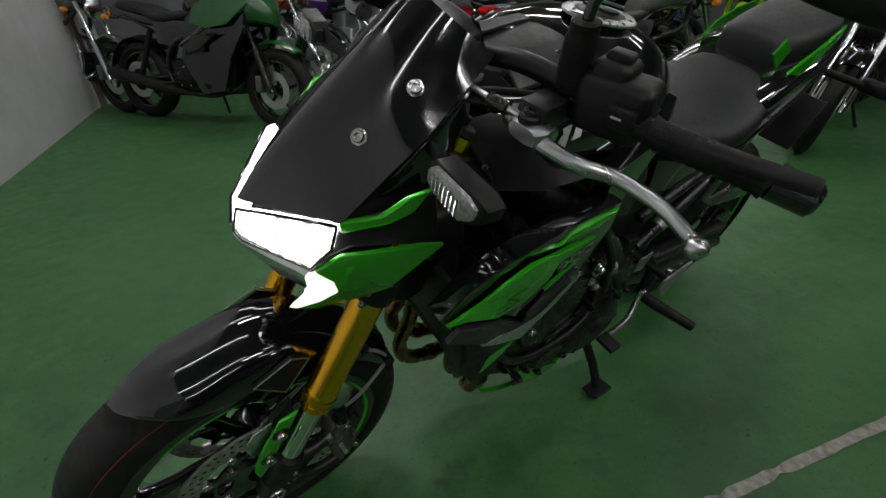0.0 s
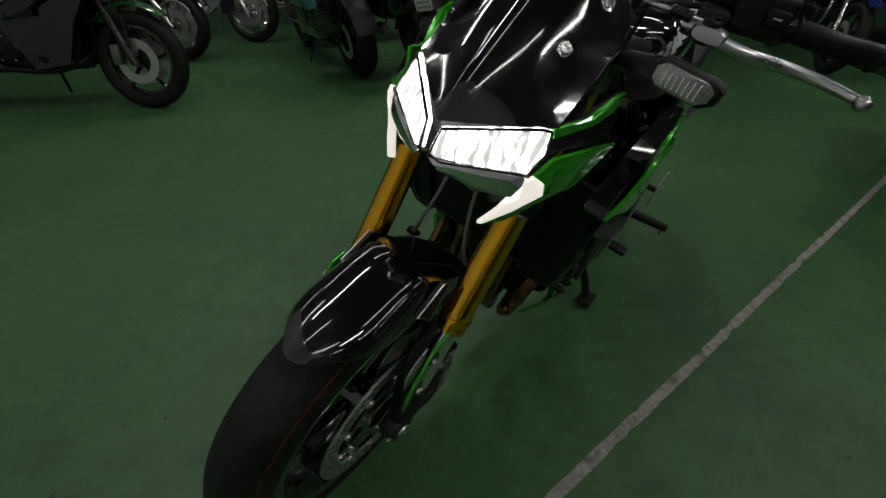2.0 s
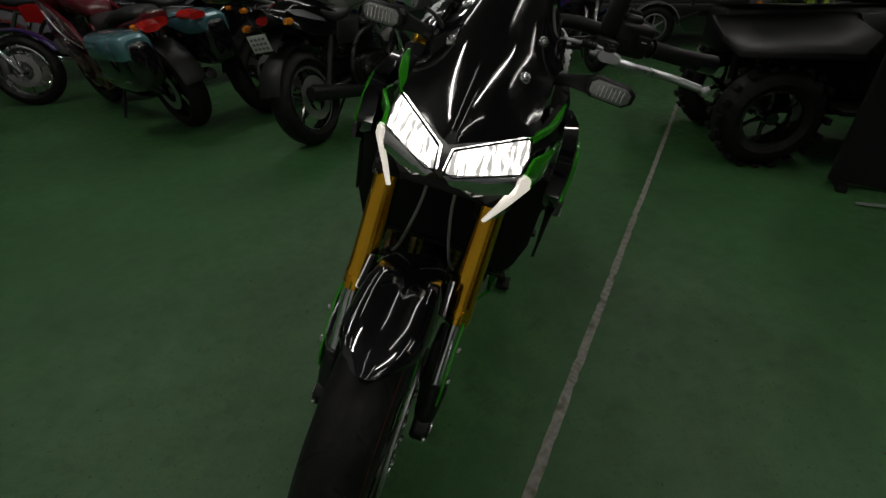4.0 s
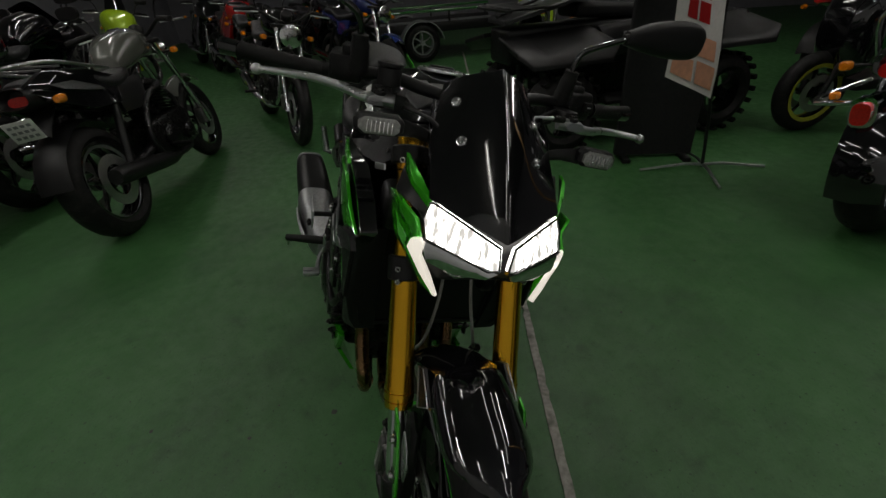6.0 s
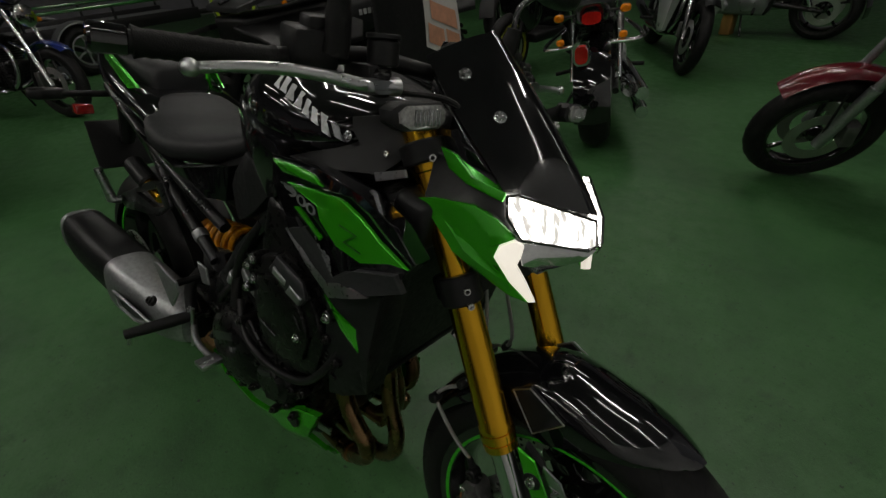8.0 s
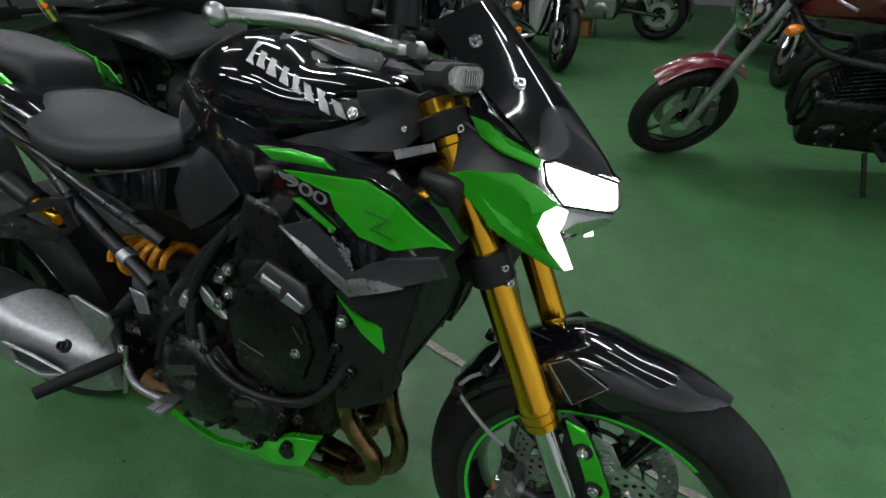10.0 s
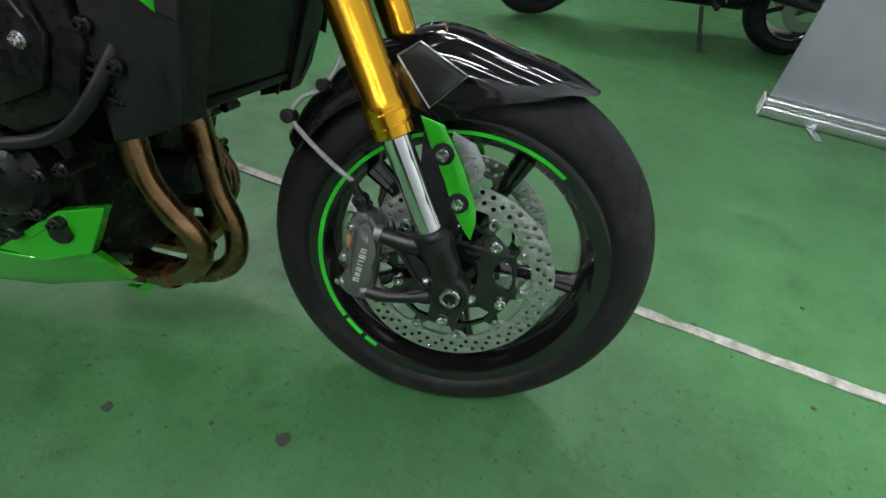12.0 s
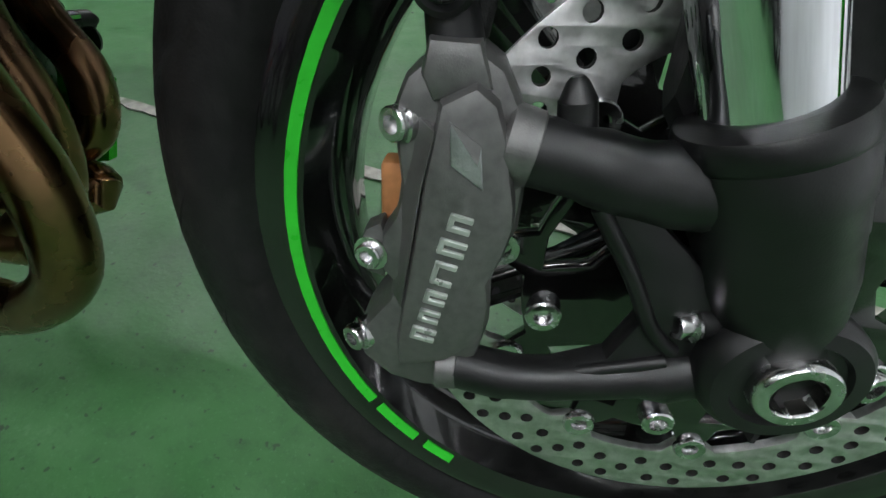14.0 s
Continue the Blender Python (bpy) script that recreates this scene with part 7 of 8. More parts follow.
    if tour:
        for s in (-1, 1):
            case = part("pannier", smooth_body([(-wb * 0.78, s * 0.27, 0.60, 0.06, 0.10, 3.4), (-wb * 0.86, s * 0.28, 0.60, 0.105, 0.17, 3.4), (-wb * 1.08, s * 0.29, 0.60, 0.12, 0.185, 3.4), (-wb * 1.22, s * 0.285, 0.61, 0.11, 0.17, 3.4), (-wb * 1.26, s * 0.28, 0.61, 0.07, 0.12, 3.4)], 24), "gloss_black", b, "black side pannier", 60)
            part("pannier_lid", smooth_body([(-wb * 0.92, s * 0.292, 0.690, 0.1180, 0.0880, 3.4), (-wb * 1.08, s * 0.292, 0.695, 0.1230, 0.0960, 3.4), (-wb * 1.215, s * 0.288, 0.695, 0.1140, 0.0900, 3.4), (-wb * 1.255, s * 0.284, 0.690, 0.080, 0.070, 3.4)], 24), "paint_pale_teal", case, "teal pannier lid")
            part("lid_band", smooth_body([(-wb * 1.150, s * 0.290, 0.696, 0.1205, 0.0945, 3.4), (-wb * 1.170, s * 0.290, 0.696, 0.1200, 0.0940, 3.4)], 24), "silver", case, "bright band round the lid")
            part("pannier_band", box(-wb * 1.20, -wb * 0.84, min(s * 0.395, s * 0.404), max(s * 0.395, s * 0.404), 0.505, 0.52, 0.003), "silver", case)
            part("pannier_latch", box(-wb * 1.10, -wb * 1.04, min(s * 0.395, s * 0.41), max(s * 0.395, s * 0.41), 0.66, 0.70, 0.004), "satin_black", case)
            part("lamp_strip", smooth_body([(-wb * 1.20, s * 0.14, 0.80, 0.07, 0.028), (-wb * 1.27, s * 0.16, 0.79, 0.06, 0.022)], 14), "red_lens", b, "red rear lamp")
    if set_back:
        for ob in b.children:
            if ob.name.startswith(("engine", "cooling_fin", "cylinder", "engine_cover", "header_pipe", "side_stand")):
                for o in (ob, *ob.children):
                    o.data.transform(Matrix.Translation((-set_back, 0, 0)))
    if steer:
        pivot = Vector((hx, 0, top))
        turn = Matrix.Translation(pivot) @ Matrix.Rotation(radians(steer), 4, (-rake, 0, 1.0)) @ Matrix.Translation(-pivot)
        turned = ("front_wheel", "fork_leg", "caliper", "fender_stay", "front_fender", "fork_clamp", "handlebar", "grip", "lever", "mirror", "front_indicator", "headlamp", "dial")
        for ob in b.children:
            if ob.name.startswith(turned):
                for o in (ob, *ob.children):
                    o.data.transform(turn)
    return b


def grab_rack(b, wb):
    """A tubular rear rack with struts."""
    part("rack_rail", tube(curved([(-wb * 0.72, 0.13, 0.84), (-wb, 0.14, 0.93), (-wb - 0.18, 0.10, 0.95), (-wb - 0.22, 0, 0.95), (-wb - 0.18, -0.10, 0.95), (-wb, -0.14, 0.93), (-wb * 0.72, -0.13, 0.84)], 5), 0.009, 10), "silver", b, "bare tubular rear rack")
    for y in (-0.05, 0.05):
        part("rack_slat", tube([(-wb * 0.9, y, 0.91), (-wb - 0.2, y, 0.95)], 0.006, 8), "silver", b)


green_bike = parked("green_sportbike", "black sport motorcycle with dark green nose and front fender", -0.97, -2.97, 124, 10, "gloss_black", "sport", pipe="satin_black", fork="dark_bolt", wb=1.38, fender="paint_green", nose="paint_green")
for s in (-1, 1):
    part("upper_fairing", panel([(-0.06, s * 0.185, 0.88), (-0.28, s * 0.240, 0.94), (-0.50, s * 0.252, 0.86), (-0.56, s * 0.252, 0.74), (-0.40, s * 0.254, 0.71), (-0.22, s * 0.240, 0.74)], 0.012, 0.012, (0, -s, 0)), "paint_green", green_bike, "dark green upper fairing")
    part("fairing_slash", panel([(-0.30, s * 0.258, 0.68), (-0.55, s * 0.258, 0.66), (-0.66, s * 0.236, 0.52), (-0.50, s * 0.250, 0.56)], 0.012, 0.006, (0, -s, 0)), "gloss_black", green_bike)
parked("chrome_cruiser", "black cruiser with chrome wheels and an orange tank", -1.82, -4.14, 121, 10, "paint_orange", "cruiser", rim="chrome", metal="cast_silver", spokes=20, wb=1.55, seat_h=0.72, fender="gloss_black")
parked("purple_cruiser", "purple cruiser with bright spoked front wheel", -2.78, -4.39, 117, 9, "paint_purple", "cruiser", rim="chrome", metal="cast_silver", spokes=20, wb=1.6, seat_h=0.72)
touring = parked("touring_motorcycle", "maroon touring motorcycle with teal-lidded black side panniers", -3.04, -3.80, -112, 9, "paint_maroon", "tourer", wb=1.45, fender="satin_black", seat_h=0.76)
grey_bike = parked("grey_motorcycle", "grey street motorcycle with rear rack and white number plate", -3.65, -1.03, 170, 9, "paint_grey", "naked", pipe="satin_black", plate_on=True, wb=1.38, seat_h=0.78)
for ob in grey_bike.children:
    if ob.name.split(".")[0] in ("tail", "side_cover"):
        ob.data.materials[0] = M["satin_black"]
    if ob.name.startswith("plate_bracket"):
        for o in (ob, *ob.children):
            o.data.transform(Matrix.Translation((-1.65, 0, 0.69)) @ Matrix.Scale(0.68, 4) @ Matrix.Translation((1.65, 0, -0.60)))
part("amber_lamp", smooth_body([(-1.50, 0.02, 0.80, 0.05, 0.026, 3), (-1.555, 0.02, 0.80, 0.042, 0.020, 3)], 16), "amber", grey_bike, "wide amber rear lamp")
part("tail_guard", sheet([[(-1.30 - 0.30 * t, 0.085 * u * (1 - 0.25 * t), 0.86 - 0.20 * t ** 1.6 - 0.03 * u * u) for u in (-1, -0.5, 0, 0.5, 1)] for t in (0, 0.25, 0.5, 0.75, 1)], 0.006), "satin_black", grey_bike, "long black tail guard")
grab_rack(grey_bike, 1.38)
for s in (-1, 1):
    part("tail_cowl", panel([(-0.98, s * 0.130, 0.80), (-1.22, s * 0.135, 0.88), (-1.46, s * 0.115, 0.91), (-1.60, s * 0.075, 0.85), (-1.50, s * 0.130, 0.76), (-1.30, s * 0.155, 0.68), (-1.08, s * 0.160, 0.66)], 0.03, 0.010, (0, -s, 0)), "gloss_black", grey_bike, "gloss black tail cowl side")
    part("cowl_streak", panel([(-1.50, s * 0.1385, 0.845), (-1.36, s * 0.1520, 0.835), (-1.20, s * 0.1640, 0.775), (-1.17, s * 0.1660, 0.750), (-1.30, s * 0.1610, 0.775), (-1.44, s * 0.1480, 0.810)], 0.008, 0.001, (0, -s, 0), 0), "silver", grey_bike, "pale streak on the tail cowl")
    part("rear_rim_ring", lathe([(0.196, s * 0.048), (0.212, s * 0.054), (0.212, s * 0.058), (0.196, s * 0.052)], (-1.38, 0, 0.30), 40, True), "cast_silver", grey_bike, "bare metal rim edge")
    part("swingarm_plate", panel([(-0.98, s * 0.100, 0.36), (-1.20, s * 0.108, 0.345), (-1.42, s * 0.112, 0.325), (-1.44, s * 0.112, 0.285), (-1.20, s * 0.108, 0.295), (-0.98, s * 0.100, 0.31)], 0.014, 0.004, (0, -s, 0)), "cast_silver", grey_bike, "bare alloy swingarm")
red_tail = parked("red_tailed_motorcycle", "black motorcycle with a red-banded black tail case", -4.40, -1.85, 172, 9, "gloss_black", "sport", wb=1.42, seat_h=0.90, fender="satin_black")
part("tail_hump", smooth_body([(-0.95, 0, 1.14, 0.06, 0.02), (-1.10, 0, 1.17, 0.15, 0.045), (-1.35, 0, 1.18, 0.17, 0.05), (-1.58, 0, 1.14, 0.14, 0.04), (-1.68, 0, 1.11, 0.07, 0.02)], 20), "paint_red", red_tail, "glossy red lid band of the tail case")
part("tail_case", smooth_body([(-0.98, 0, 1.02, 0.10, 0.08, 3), (-1.08, 0, 1.01, 0.19, 0.15, 3.4), (-1.40, 0, 1.00, 0.21, 0.16, 3.4), (-1.62, 0, 0.99, 0.17, 0.13, 3.2), (-1.70, 0, 0.99, 0.10, 0.08, 3)], 24), "gloss_black", red_tail, "rounded gloss black tail case")
part("mud_flap", moved(box(-0.006, 0.006, -0.11, 0.11, -0.30, 0.22, 0.01), Matrix.Translation((-1.72, 0, 0.52)) @ pose(0, 0, 0, 0, -12, 0)), "satin_black", red_tail, "black rear mud flap")
parked("black_motorcycle", "black street motorcycle with a round chrome headlamp", -3.56, -0.31, 14, 9, "gloss_black", "naked", group="dark parked row", wb=1.38)
parked("maroon_motorcycle", "small maroon motorcycle with black cast wheels on its stand", 0.185, 2.43, 178, 11, "paint_maroon", "naked", r=0.285, wb=1.36, fork="cast_silver", seat_h=0.77, pipe="satin_black", steer=28, set_back=0.12, spokes=3)
cr = parked("touring_cruiser", "black cruiser with chrome rear rails and a red lamp", -1.42, 3.90, 110, 8, "gloss_black", "cruiser", rim="chrome", wb=1.56, seat_h=0.74, metal="engine_black", plain_back=True)
parked("white_motorcycle", "white faired motorcycle with a dark front wheel", -0.867, 4.26, -62, 9, "paint_white", "sport", wb=1.38, fender="satin_black")
parked("custom_motorcycle", "low black custom motorcycle with chrome pipes", -1.50, 6.36, 172, 9, "gloss_black", "cruiser", rim="wheel_black", metal="cast_silver", wb=1.5, seat_h=0.70)
BACK_ROW = ((-5.35, -0.55, 20, "gloss_black", "naked"), (-5.25, 0.75, 24, "paint_blue", "naked"), (-5.3, -2.2, 165, "paint_blue", "naked"), (-4.6, -3.1, 160, "gloss_black", "sport"), (-6.9, -1.0, 20, "paint_red", "sport"), (-7.0, -2.6, 20, "paint_lime", "sport"),
            (-7.2, -4.2, 20, "paint_grey", "naked"), (-4.1, -4.3, 114, "paint_red", "cruiser"), (-5.8, 3.1, 150, "paint_lime", "sport"), (-4.6, 4.0, 120, "paint_white", "naked"), (-3.2, 6.0, 100, "paint_red", "naked"), (0.0, -4.45, 122, "paint_grey", "naked"), (1.4, 6.6, 175, "paint_green", "sport"), (1.0, 4.3, -85, "gloss_black", "naked"), (-6.75, 0.25, 22, "gloss_black", "sport"), (-8.4, 0.1, 20, "gloss_black", "naked"), (-8.5, -1.7, 20, "gloss_black", "sport"))
for k, (x, y, hd, paint, st) in enumerate(BACK_ROW):
    word = {"gloss_black": "black", "paint_blue": "dark blue", "paint_red": "red", "paint_lime": "lime green", "paint_grey": "grey", "paint_white": "white", "paint_green": "dark green"}[paint]
    parked("motorcycle", f"{word} {'faired sport' if st == 'sport' else st} motorcycle parked in the crowded back row", x, y, hd, 9, paint, st, group="back row motorcycles", wb=1.38 + 0.02 * (k % 3), spokes=5 if st != "cruiser" else 16)

# rear end of the cruiser: chrome rails, one red lamp, hoop with a small plate, twin pipes
WB = 1.56
for s in (-1, 1):
    part("saddle_rail", tube(curved([(-WB + 0.25, s * 0.18, 0.66), (-WB - 0.05, s * 0.25, 0.64), (-WB - 0.20, s * 0.24, 0.63), (-WB - 0.24, s * 0.10, 0.64)], 4), 0.012, 10), "chrome", cr, "chrome side rail")
    part("rail_indicator", smooth_body([(-WB - 0.22, s * 0.16, 0.67, 0.012, 0.012), (-WB - 0.25, s * 0.16, 0.67, 0.022, 0.020), (-WB - 0.27, s * 0.16, 0.67, 0.012, 0.012)], 12), "amber", cr)
    part("pipe", tube([(-WB * 0.55, -0.17, 0.27 + 0.055 * s), (-WB - 0.10, -0.26, 0.27 + 0.055 * s), (-WB - 0.16, -0.265, 0.27 + 0.055 * s)], [0.03, 0.040, 0.036], 16), "chrome", cr, "chrome exhaust pipe")
part("stop_lamp", smooth_body([(-WB - 0.22, 0.05, 0.605, 0.038, 0.052, 3), (-WB - 0.29, 0.05, 0.60, 0.034, 0.046, 3)], 16), "red_lens", cr, "red upright rear lamp")
part("lamp_bezel", smooth_body([(-WB - 0.20, 0.05, 0.605, 0.048, 0.064, 3), (-WB - 0.265, 0.05, 0.603, 0.048, 0.064, 3)], 16), "chrome", cr)
part("back_rest_bar", tube(curved([(-WB + 0.10, -0.12, 0.72), (-WB - 0.06, -0.115, 0.95), (-WB - 0.07, 0, 1.0), (-WB - 0.06, 0.115, 0.95), (-WB + 0.10, 0.12, 0.72)], 4), 0.010, 10), "chrome", cr, "chrome back rest hoop")
part("hoop_plate", moved(box(-0.004, 0.004, -0.085, 0.085, -0.09, 0.09, 0.003), Matrix.Translation((-WB - 0.075, 0, 0.86))), "paint_green", cr, "green plate under the hoop")
part("hoop_stripe", moved(box(-0.004, 0.004, -0.05, 0.07, -0.018, 0.018, 0.002), Matrix.Translation((-WB - 0.083, 0, 0.80))), "paint_red", cr)

def quad_bike():
    """A dark utility quad: fat tyres, box body, racks."""
    b = thing("quad_bike", Matrix.Translation((-2.92, 2.24, 0)) @ pose(0, 0, 0, 0, 0, 92), "black utility quad bike with knobbly tyres and grey side panel", "quad bike")
    for x in (-0.68, 0.68):
        for s in (-1, 1):
            w = small_wheel(b, "wheel", (x, s * 0.42, 0.29), 0.29, 0.22, "wheel_black", 6, False, 0.155)
            for k in range(20):
                a = 2 * math.pi * k / 20
                for yo in (-0.07, 0.07):
                    part("knob", moved(box(-0.018, 0.018, -0.035, 0.035, -0.012, 0.014, 0.003, 1), Matrix.Translation((x + 0.285 * math.sin(a), s * 0.42 + yo, 0.29 + 0.285 * math.cos(a))) @ pose(0, 0, 0, 0, math.degrees(a), 0)), "rubber", w)
            part("shock", tube([(x, s * 0.25, 0.32), (x - 0.05, s * 0.16, 0.72)], 0.03, 10), "satin_black", b)
    for x0, x1 in ((-1.04, -0.34), (0.36, 1.04)):
        for s in (-1, 1):
            part("fender_deck", panel([(x0, s * 0.14, 0.80), (x1, s * 0.14, 0.83), (x1 + 0.02, s * 0.52, 0.74), (x1 - 0.06, s * 0.58, 0.66), (x0 + 0.06, s * 0.58, 0.66), (x0 - 0.02, s * 0.50, 0.73)], 0.03, 0.012, (0, 0, -1), 0.008), "satin_black", b, "flat black fender deck")
    part("body_shell", join(box(-0.98, 1.00, -0.17, 0.17, 0.60, 0.84, 0.03, 3), box(-0.34, 0.40, -0.23, 0.23, 0.55, 0.80, 0.04, 3), moved(box(-0.20, 0.22, -0.15, 0.15, -0.09, 0.09, 0.03, 3), Matrix.Translation((0.30, 0, 0.90)) @ pose(0, 0, 0, 0, -12, 0))), "satin_black", b, "black angular body")
    part("hood_plate", panel([(-1.02, -0.20, 0.90), (-0.98, 0.20, 0.90), (-0.62, 0.30, 1.00), (-0.30, 0.22, 1.09), (-0.26, -0.22, 1.09), (-0.62, -0.30, 1.00)], 0.03, 0.014, (0, 0, -1), 0.006), "panel_grey", b, "grey sloping hood plate")
    part("hood_rib", tube(curved([(-1.0, 0.0, 0.915), (-0.62, 0.0, 1.02), (-0.29, 0.0, 1.105)], 4), 0.010, 8), "satin_black", b)
    part("lime_fin", panel([(-0.95, 0.05, 1.06), (-0.70, 0.05, 1.14), (-0.30, 0.04, 1.27), (-0.22, 0.03, 1.30), (-0.34, 0.04, 1.18), (-0.70, 0.05, 1.07)], 0.05, 0.01, (0, -1, 0), 0.004), "paint_lime", b, "lime green fin above the hood")
    part("fin_stay", rod((-0.55, 0.02, 1.00), (-0.55, 0.02, 1.12), 0.012, n=10), "satin_black", b)
    part("underbody", box(-0.65, 0.65, -0.20, 0.20, 0.24, 0.62, 0.05, 3), "engine_black", b)
    part("seat", join(moved(box(-0.34, 0.30, -0.15, 0.15, -0.05, 0.05, 0.035, 4), Matrix.Translation((-0.10, 0, 0.90)) @ pose(0, 0, 0, 0, 4, 0))), "seat", b)
    for s in (-1, 1):
        part("side_panel", panel([(-0.35, s * 0.30, 0.82), (0.05, s * 0.29, 0.86), (0.42, s * 0.31, 0.84), (0.30, s * 0.32, 0.66), (-0.20, s * 0.31, 0.62)], 0.04, 0.015, (0, -s, 0)), "panel_grey", b, "grey side panel with a pale word")
        for k in range(7):
            part("word_bar", box(-0.16 + k * 0.045, -0.13 + k * 0.045, min(s * 0.327, s * 0.333), max(s * 0.327, s * 0.333), 0.74, 0.775, 0.001, 1), "white_print", b)
        part("footboard", box(-0.30, 0.30, s * 0.30 - 0.13, s * 0.30 + 0.13, 0.30, 0.33, 0.01), "satin_black", b)
        part("grip", rod((0.32, s * 0.26, 1.08), (0.28, s * 0.40, 1.07), 0.018, n=12, bevel=0.004), "grip_rubber", b)
        part("headlamp", smooth_body([(1.0, s * 0.18, 0.80, 0.07, 0.04, 3), (1.07, s * 0.17, 0.78, 0.05, 0.03, 3)], 14), "reflector", b)
    part("handlebar", tube(curved([(0.28, -0.40, 1.07), (0.36, -0.2, 1.08), (0.38, 0, 1.02), (0.36, 0.2, 1.08), (0.28, 0.40, 1.07)], 5), 0.012, 10), "satin_black", b)
    for x0, x1 in ((0.60, 1.02), (-1.02, -0.62)):
        for y in (-0.28, -0.14, 0.0, 0.14, 0.28):
            part("rack_bar", rod((x0, y, 0.97), (x1, y, 0.97), 0.010, n=8), "silver" if x0 > 0 else "satin_black", b)
        part("rack_cross", rod((x0, -0.30, 0.962), (x0, 0.30, 0.962), 0.011, n=8), "satin_black", b)


quad_bike()


def ring_scooter():
    """A small dark scooter whose wheel wears a yellow band."""
    b = thing("scooter", Matrix.Translation((-2.18, 3.47, 0)) @ pose(0, 0, 0, 0, 0, -96), "small black scooter with a yellow banded front wheel", "scooter")
    small_wheel(b, "front_wheel", (0, 0, 0.285), 0.285, 0.11, "wheel_black", 5, True, 0.20, "yellow_tape")
    small_wheel(b, "rear_wheel", (-1.2, 0, 0.25), 0.25, 0.12, "wheel_black", 5, False, 0.165)
    for s in (-1, 1):
        part("fork_leg", tube([(0, s * 0.09, 0.25), (-0.12, s * 0.09, 0.62)], 0.02, 10), "satin_black", b)
    part("leg_shield", smooth_body([(-0.02, 0, 0.70, 0.12, 0.14, 3), (-0.12, 0, 0.70, 0.20, 0.30, 3), (-0.22, 0, 0.70, 0.21, 0.30, 3), (-0.26, 0, 0.72, 0.12, 0.2, 3)], 20), "gloss_black", b)
    part("floor_board", box(-0.70, -0.20, -0.17, 0.17, 0.30, 0.38, 0.02), "satin_black", b)
    part("rear_body", smooth_body([(-0.60, 0, 0.52, 0.13, 0.16, 3), (-0.80, 0, 0.58, 0.19, 0.20, 3), (-1.20, 0, 0.66, 0.17, 0.17, 3), (-1.45, 0, 0.74, 0.08, 0.06, 3)], 20), "gloss_black", b)
    part("seat", smooth_body([(-0.58, 0, 0.76, 0.10, 0.03), (-0.85, 0, 0.80, 0.16, 0.05), (-1.3, 0, 0.86, 0.13, 0.05), (-1.42, 0, 0.88, 0.07, 0.03)], 20), "seat", b)
    part("handlebar", tube(curved([(-0.32, -0.33, 1.03), (-0.20, -0.12, 1.04), (-0.18, 0, 1.02), (-0.20, 0.12, 1.04), (-0.32, 0.33, 1.03)], 4), 0.014, 10), "satin_black", b)
    part("centre_stand", tube([(-0.80, 0.12, 0.30), (-0.86, 0.18, 0.012)], 0.012, 8), "satin_black", b)


ring_scooter()


def feather_flag():
    """A printed feather flag on a crossed foot."""
    b = thing("feather_flag", Matrix.Translation((-1.88, 2.31, 0)), "white feather flag with red squares and peach print", "flag")
    for dx, dy in ((-0.13, -0.37), (0.13, 0.37), (0.30, -0.13), (-0.30, 0.13)):
        d, c = Vector((dx, dy, 0)), Vector((0.08, -0.04, 0))
        part("foot", tube([c + Vector((0, 0, 0.035)), c + d * 0.3 + Vector((0, 0, 0.040)), c + d + Vector((0, 0, 0.008))], [0.011, 0.010, 0.008], 8), "silver", b, "thin metal foot")
    part("pole", tube([(0.08, -0.04, 0.02), (0.10, -0.10, 0.35), (0.155, -0.182, 0.50), (0.10, -0.20, 1.3), (0.03, -0.25, 2.24)], [0.011, 0.010, 0.009, 0.008, 0.006], 10), "satin_black", b)
    right = Vector((0.02, -0.40, 0))            # the cloth hangs to one side of the pole
    rows, n = [], 14
    for i in range(n + 1):
        t = i / n
        z_in, z_out = 0.490 + 1.75 * t, 0.650 + 1.55 * t
        row = []
        for k in range(9):
            f = k / 8
            wave = 0.012 * math.sin(5 * f + 9 * t) + 0.008 * math.sin(17 * t)
            p = Vector((0.165 - 0.12 * t, -0.19 - 0.06 * t, z_in)).lerp(Vector((0.195 - 0.13 * t, -0.545 + 0.01 * t, z_out)), f)
            row.append(p + Vector((wave, 0, 0)))
        rows.append(row)
    cloth = part("cloth", sheet(rows, 0.0012), M["flag"], b, "white printed cloth")

    def printed(f0, f1, t0, t1, mat):
        """A print between two shares of the cloth's width and of its height."""
        def on(f, t):
            return Vector((0.165 - 0.12 * t, -0.19 - 0.06 * t, 0.490 + 1.75 * t)).lerp(Vector((0.195 - 0.13 * t, -0.545 + 0.01 * t, 0.650 + 1.55 * t)), f) + Vector((0.012 * math.sin(5 * f + 9 * t) + 0.008 * math.sin(17 * t) + 0.005, 0, 0))
        grid = [[on(f0 + (f1 - f0) * i / 3, t0 + (t1 - t0) * k / 3) for i in range(4)] for k in range(4)]
        part("print", sheet(grid, 0.0006), mat, cloth)
    for f0, f1 in ((0.27, 0.48), (0.52, 0.73)):
        for t0, t1 in ((0.205, 0.262), (0.272, 0.330)):
            printed(f0, f1, t0, t1, "paint_red")
    printed(0.08, 0.46, 0.02, 0.09, M["peach"])
    printed(0.52, 0.93, 0.02, 0.085, M["peach"])
    printed(0.12, 0.80, 0.105, 0.165, M["peach"])


M["flag"] = material("white_flag_cloth", (0.62, 0.60, 0.58), 0.8, 0, 0.06, 60, bump=0.2, bump_scale=900)
M["peach"] = material("peach_print", (0.62, 0.30, 0.19), 0.8, 0, 0.12, 30)
feather_flag()


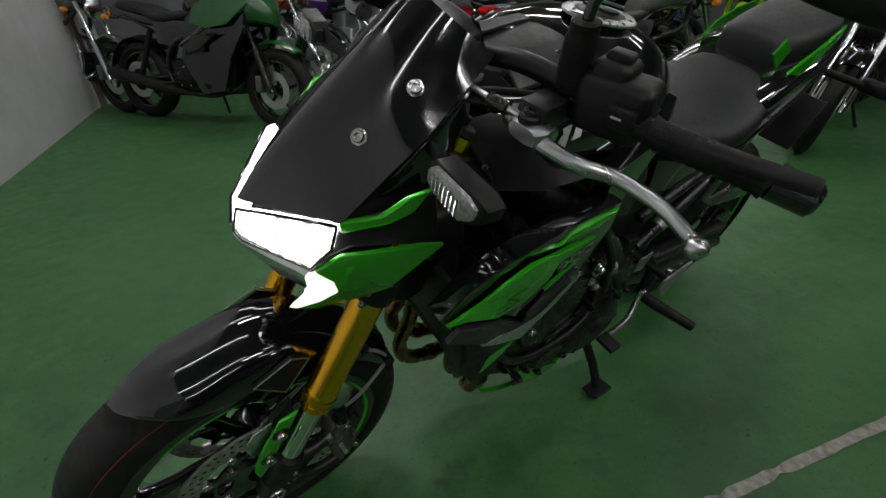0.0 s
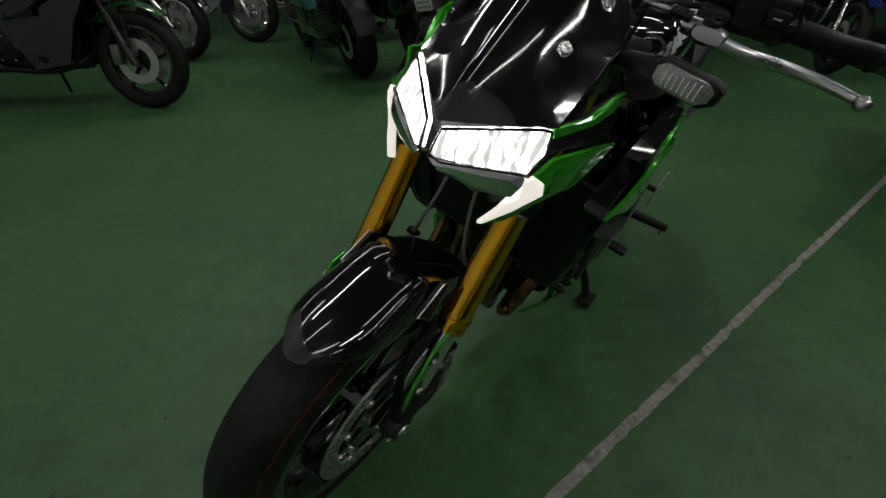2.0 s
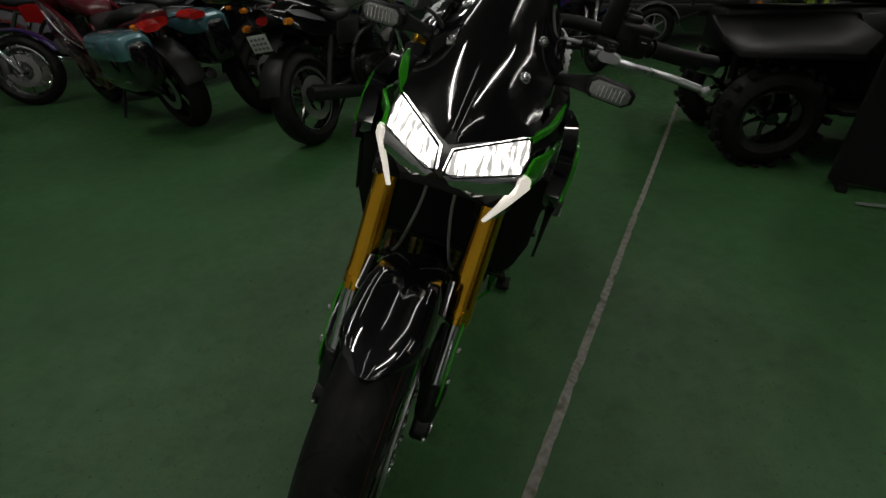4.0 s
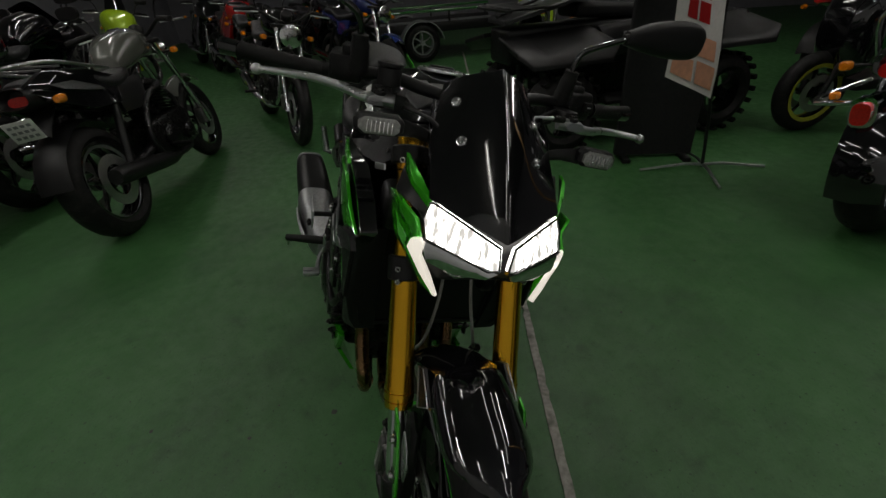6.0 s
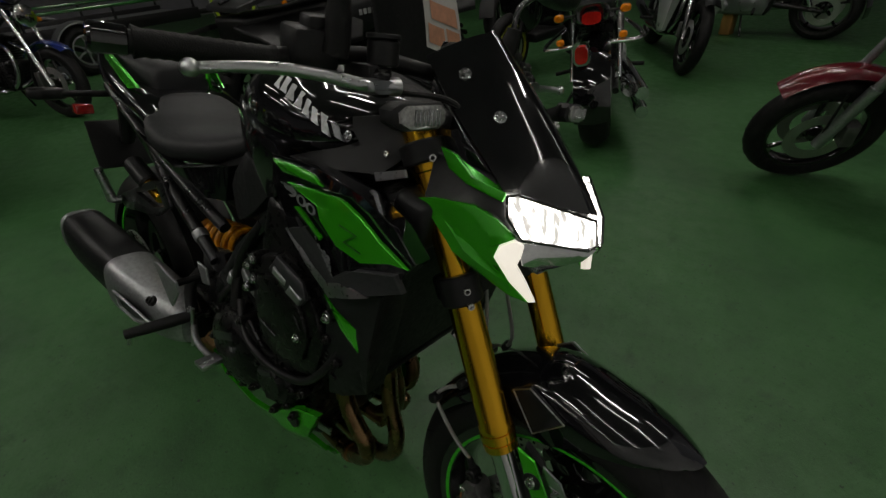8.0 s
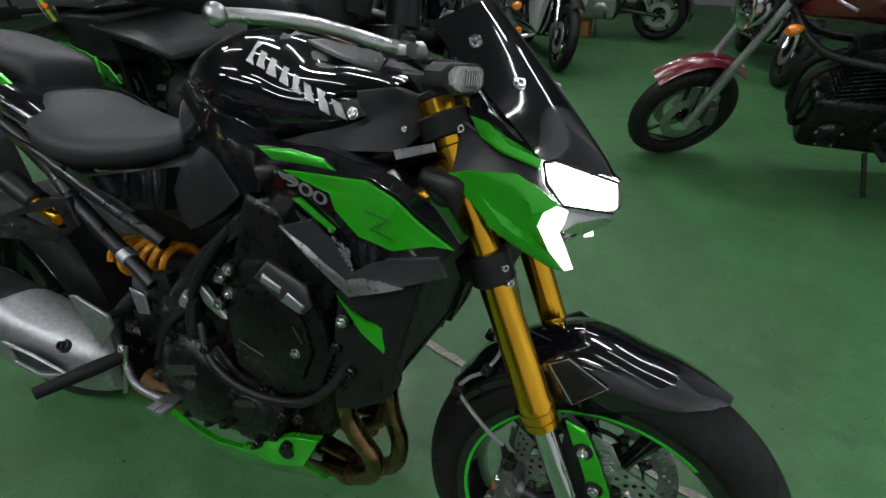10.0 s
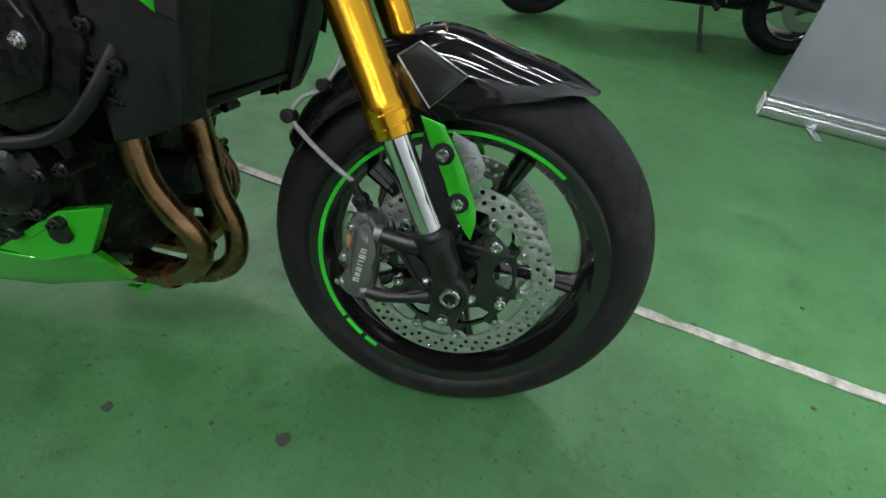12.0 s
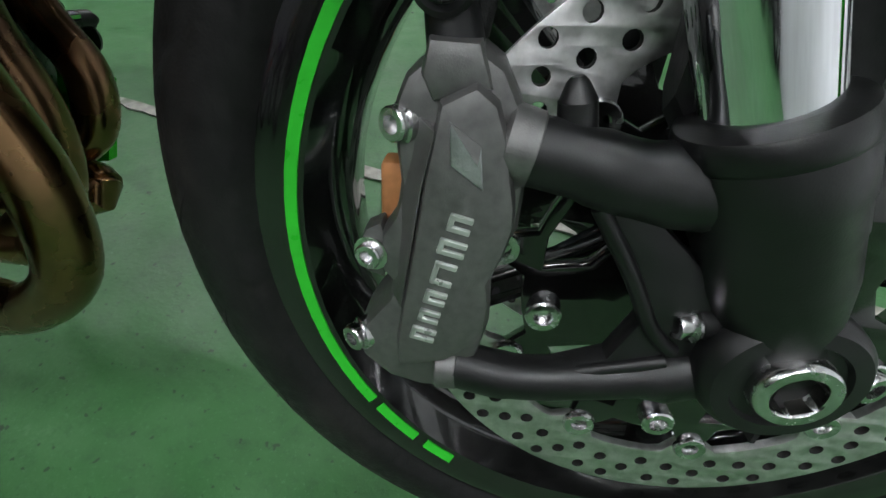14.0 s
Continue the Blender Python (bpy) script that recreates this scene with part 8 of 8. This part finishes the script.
def display_stand():
    """A pull-up display: grey sheet on an aluminium foot."""
    b = thing("display_stand", Matrix.Translation((1.138, 1.468, 0)) @ pose(0, 0, 0, 0, 0, -19.5), "grey pull-up display board on an aluminium base", "display stand")
    part("base", join(box(0.0, 0.85, 0.0, 0.10, 0.0, 0.045, 0.008, 3), box(0.0, 0.85, 0.012, 0.088, 0.045, 0.075, 0.01, 3)), "silver", b, "brushed aluminium base with a rounded top")
    part("end_cap", box(-0.006, 0.0, 0.002, 0.098, 0.001, 0.072, 0.002), "label_white", b)
    part("board", moved(box(0.01, 0.84, -0.002, 0.002, 0.0, 1.95, 0.001), Matrix.Translation((0, 0.05, 0.073)) @ pose(0, 0, 0, -4, 0, 0)), M["display_grey"], b, "plain grey display sheet")
    for x in (0.20, 0.66):
        part("swing_foot", moved(box(-0.016, 0.016, -0.11, 0.06, 0.001, 0.006, 0.002), Matrix.Translation((x, 0.0, 0)) @ pose(0, 0, 0, 0, 0, 12)), "silver", b)
    part("top_rail", box(0.0, 0.85, 0.175, 0.205, 2.01, 2.04, 0.004), "silver", b)


M["display_grey"] = material("grey_display_sheet", (0.19, 0.20, 0.22), 0.5, 0, 0.06, 10, bump=0.05)
display_stand()

post = part("wooden_post", box(-0.06, 0.06, -0.06, 0.06, 0, CEILING, 0.008), "wood")
post.matrix_world = Matrix.Translation((-0.87, 6.20, 0)) @ pose(0, 0, 0, 0, 0, 163)
tagged(post, "square varnished wooden post rising from the floor", "post", "", "structure")


def black_tower():
    """A tall black cloth display behind the flag."""
    b = thing("display_tower", Matrix.Translation((-2.12, 2.17, 0)) @ pose(0, 0, 0, 0, 0, -20), "tall black cloth covered display panel", "display panel")
    part("panel", box(-0.03, 0.03, -0.30, 0.22, 0.02, 2.1, 0.012, 3), M["black_cloth"], b)
    for y in (-0.24, 0.16):
        part("foot", box(-0.14, 0.14, y - 0.025, y + 0.025, 0.0, 0.03, 0.006), "satin_black", b)


M["black_cloth"] = material("black_display_cloth", (0.008, 0.008, 0.009), 0.85, 0, 0.3, 50, bump=0.3, bump_scale=700)
black_tower()


def trailer():
    """A flat vehicle trailer by the far wall."""
    b = thing("trailer", Matrix.Translation((-7.9, 1.63, 0)) @ pose(0, 0, 0, 0, 0, 90), "low grey vehicle trailer with arched wheel guards", "trailer")
    for s in (-1, 1):
        small_wheel(b, "wheel", (0, s * 0.75, 0.29), 0.29, 0.16, "cast_silver", 6, False, 0.17)
        part("wheel_guard", lathe([(0.33, -0.12), (0.345, -0.12), (0.345, 0.12), (0.33, 0.12)], (0, s * 0.75, 0.27), 20, True, -80, 80), "cast_silver", b)
        part("side_rail", box(-1.6, 1.6, s * 0.62 - 0.03, s * 0.62 + 0.03, 0.42, 0.56, 0.008), "satin_black", b)
        part("green_rail", rod((-1.6, s * 0.62, 0.72), (1.6, s * 0.62, 0.72), 0.022, n=10), "paint_green", b)
        for x in (-1.55, -0.5, 0.5, 1.55):
            part("upright", rod((x, s * 0.62, 0.5), (x, s * 0.62, 0.72), 0.018, n=8), "satin_black", b)
    part("deck", box(-1.6, 1.6, -0.62, 0.62, 0.47, 0.50, 0.006), "cast_silver", b)
    part("axle", rod((0, -0.72, 0.27), (0, 0.72, 0.27), 0.03, n=10), "satin_black", b)
    part("draw_bar", tube([(1.6, 0, 0.45), (2.5, 0, 0.42)], 0.035, 10), "satin_black", b)
    part("jockey_wheel", tube([(2.4, 0, 0.42), (2.4, 0, 0.02)], 0.025, 10), "silver", b)


trailer()
for v in (-3.0, 0.4, 3.6):
    win = hall_box("window_1", 12.95, 13.02, v - 0.9, v + 0.9, 0.9, 2.1, "label_white", "pale panel in the far wall", category="window")
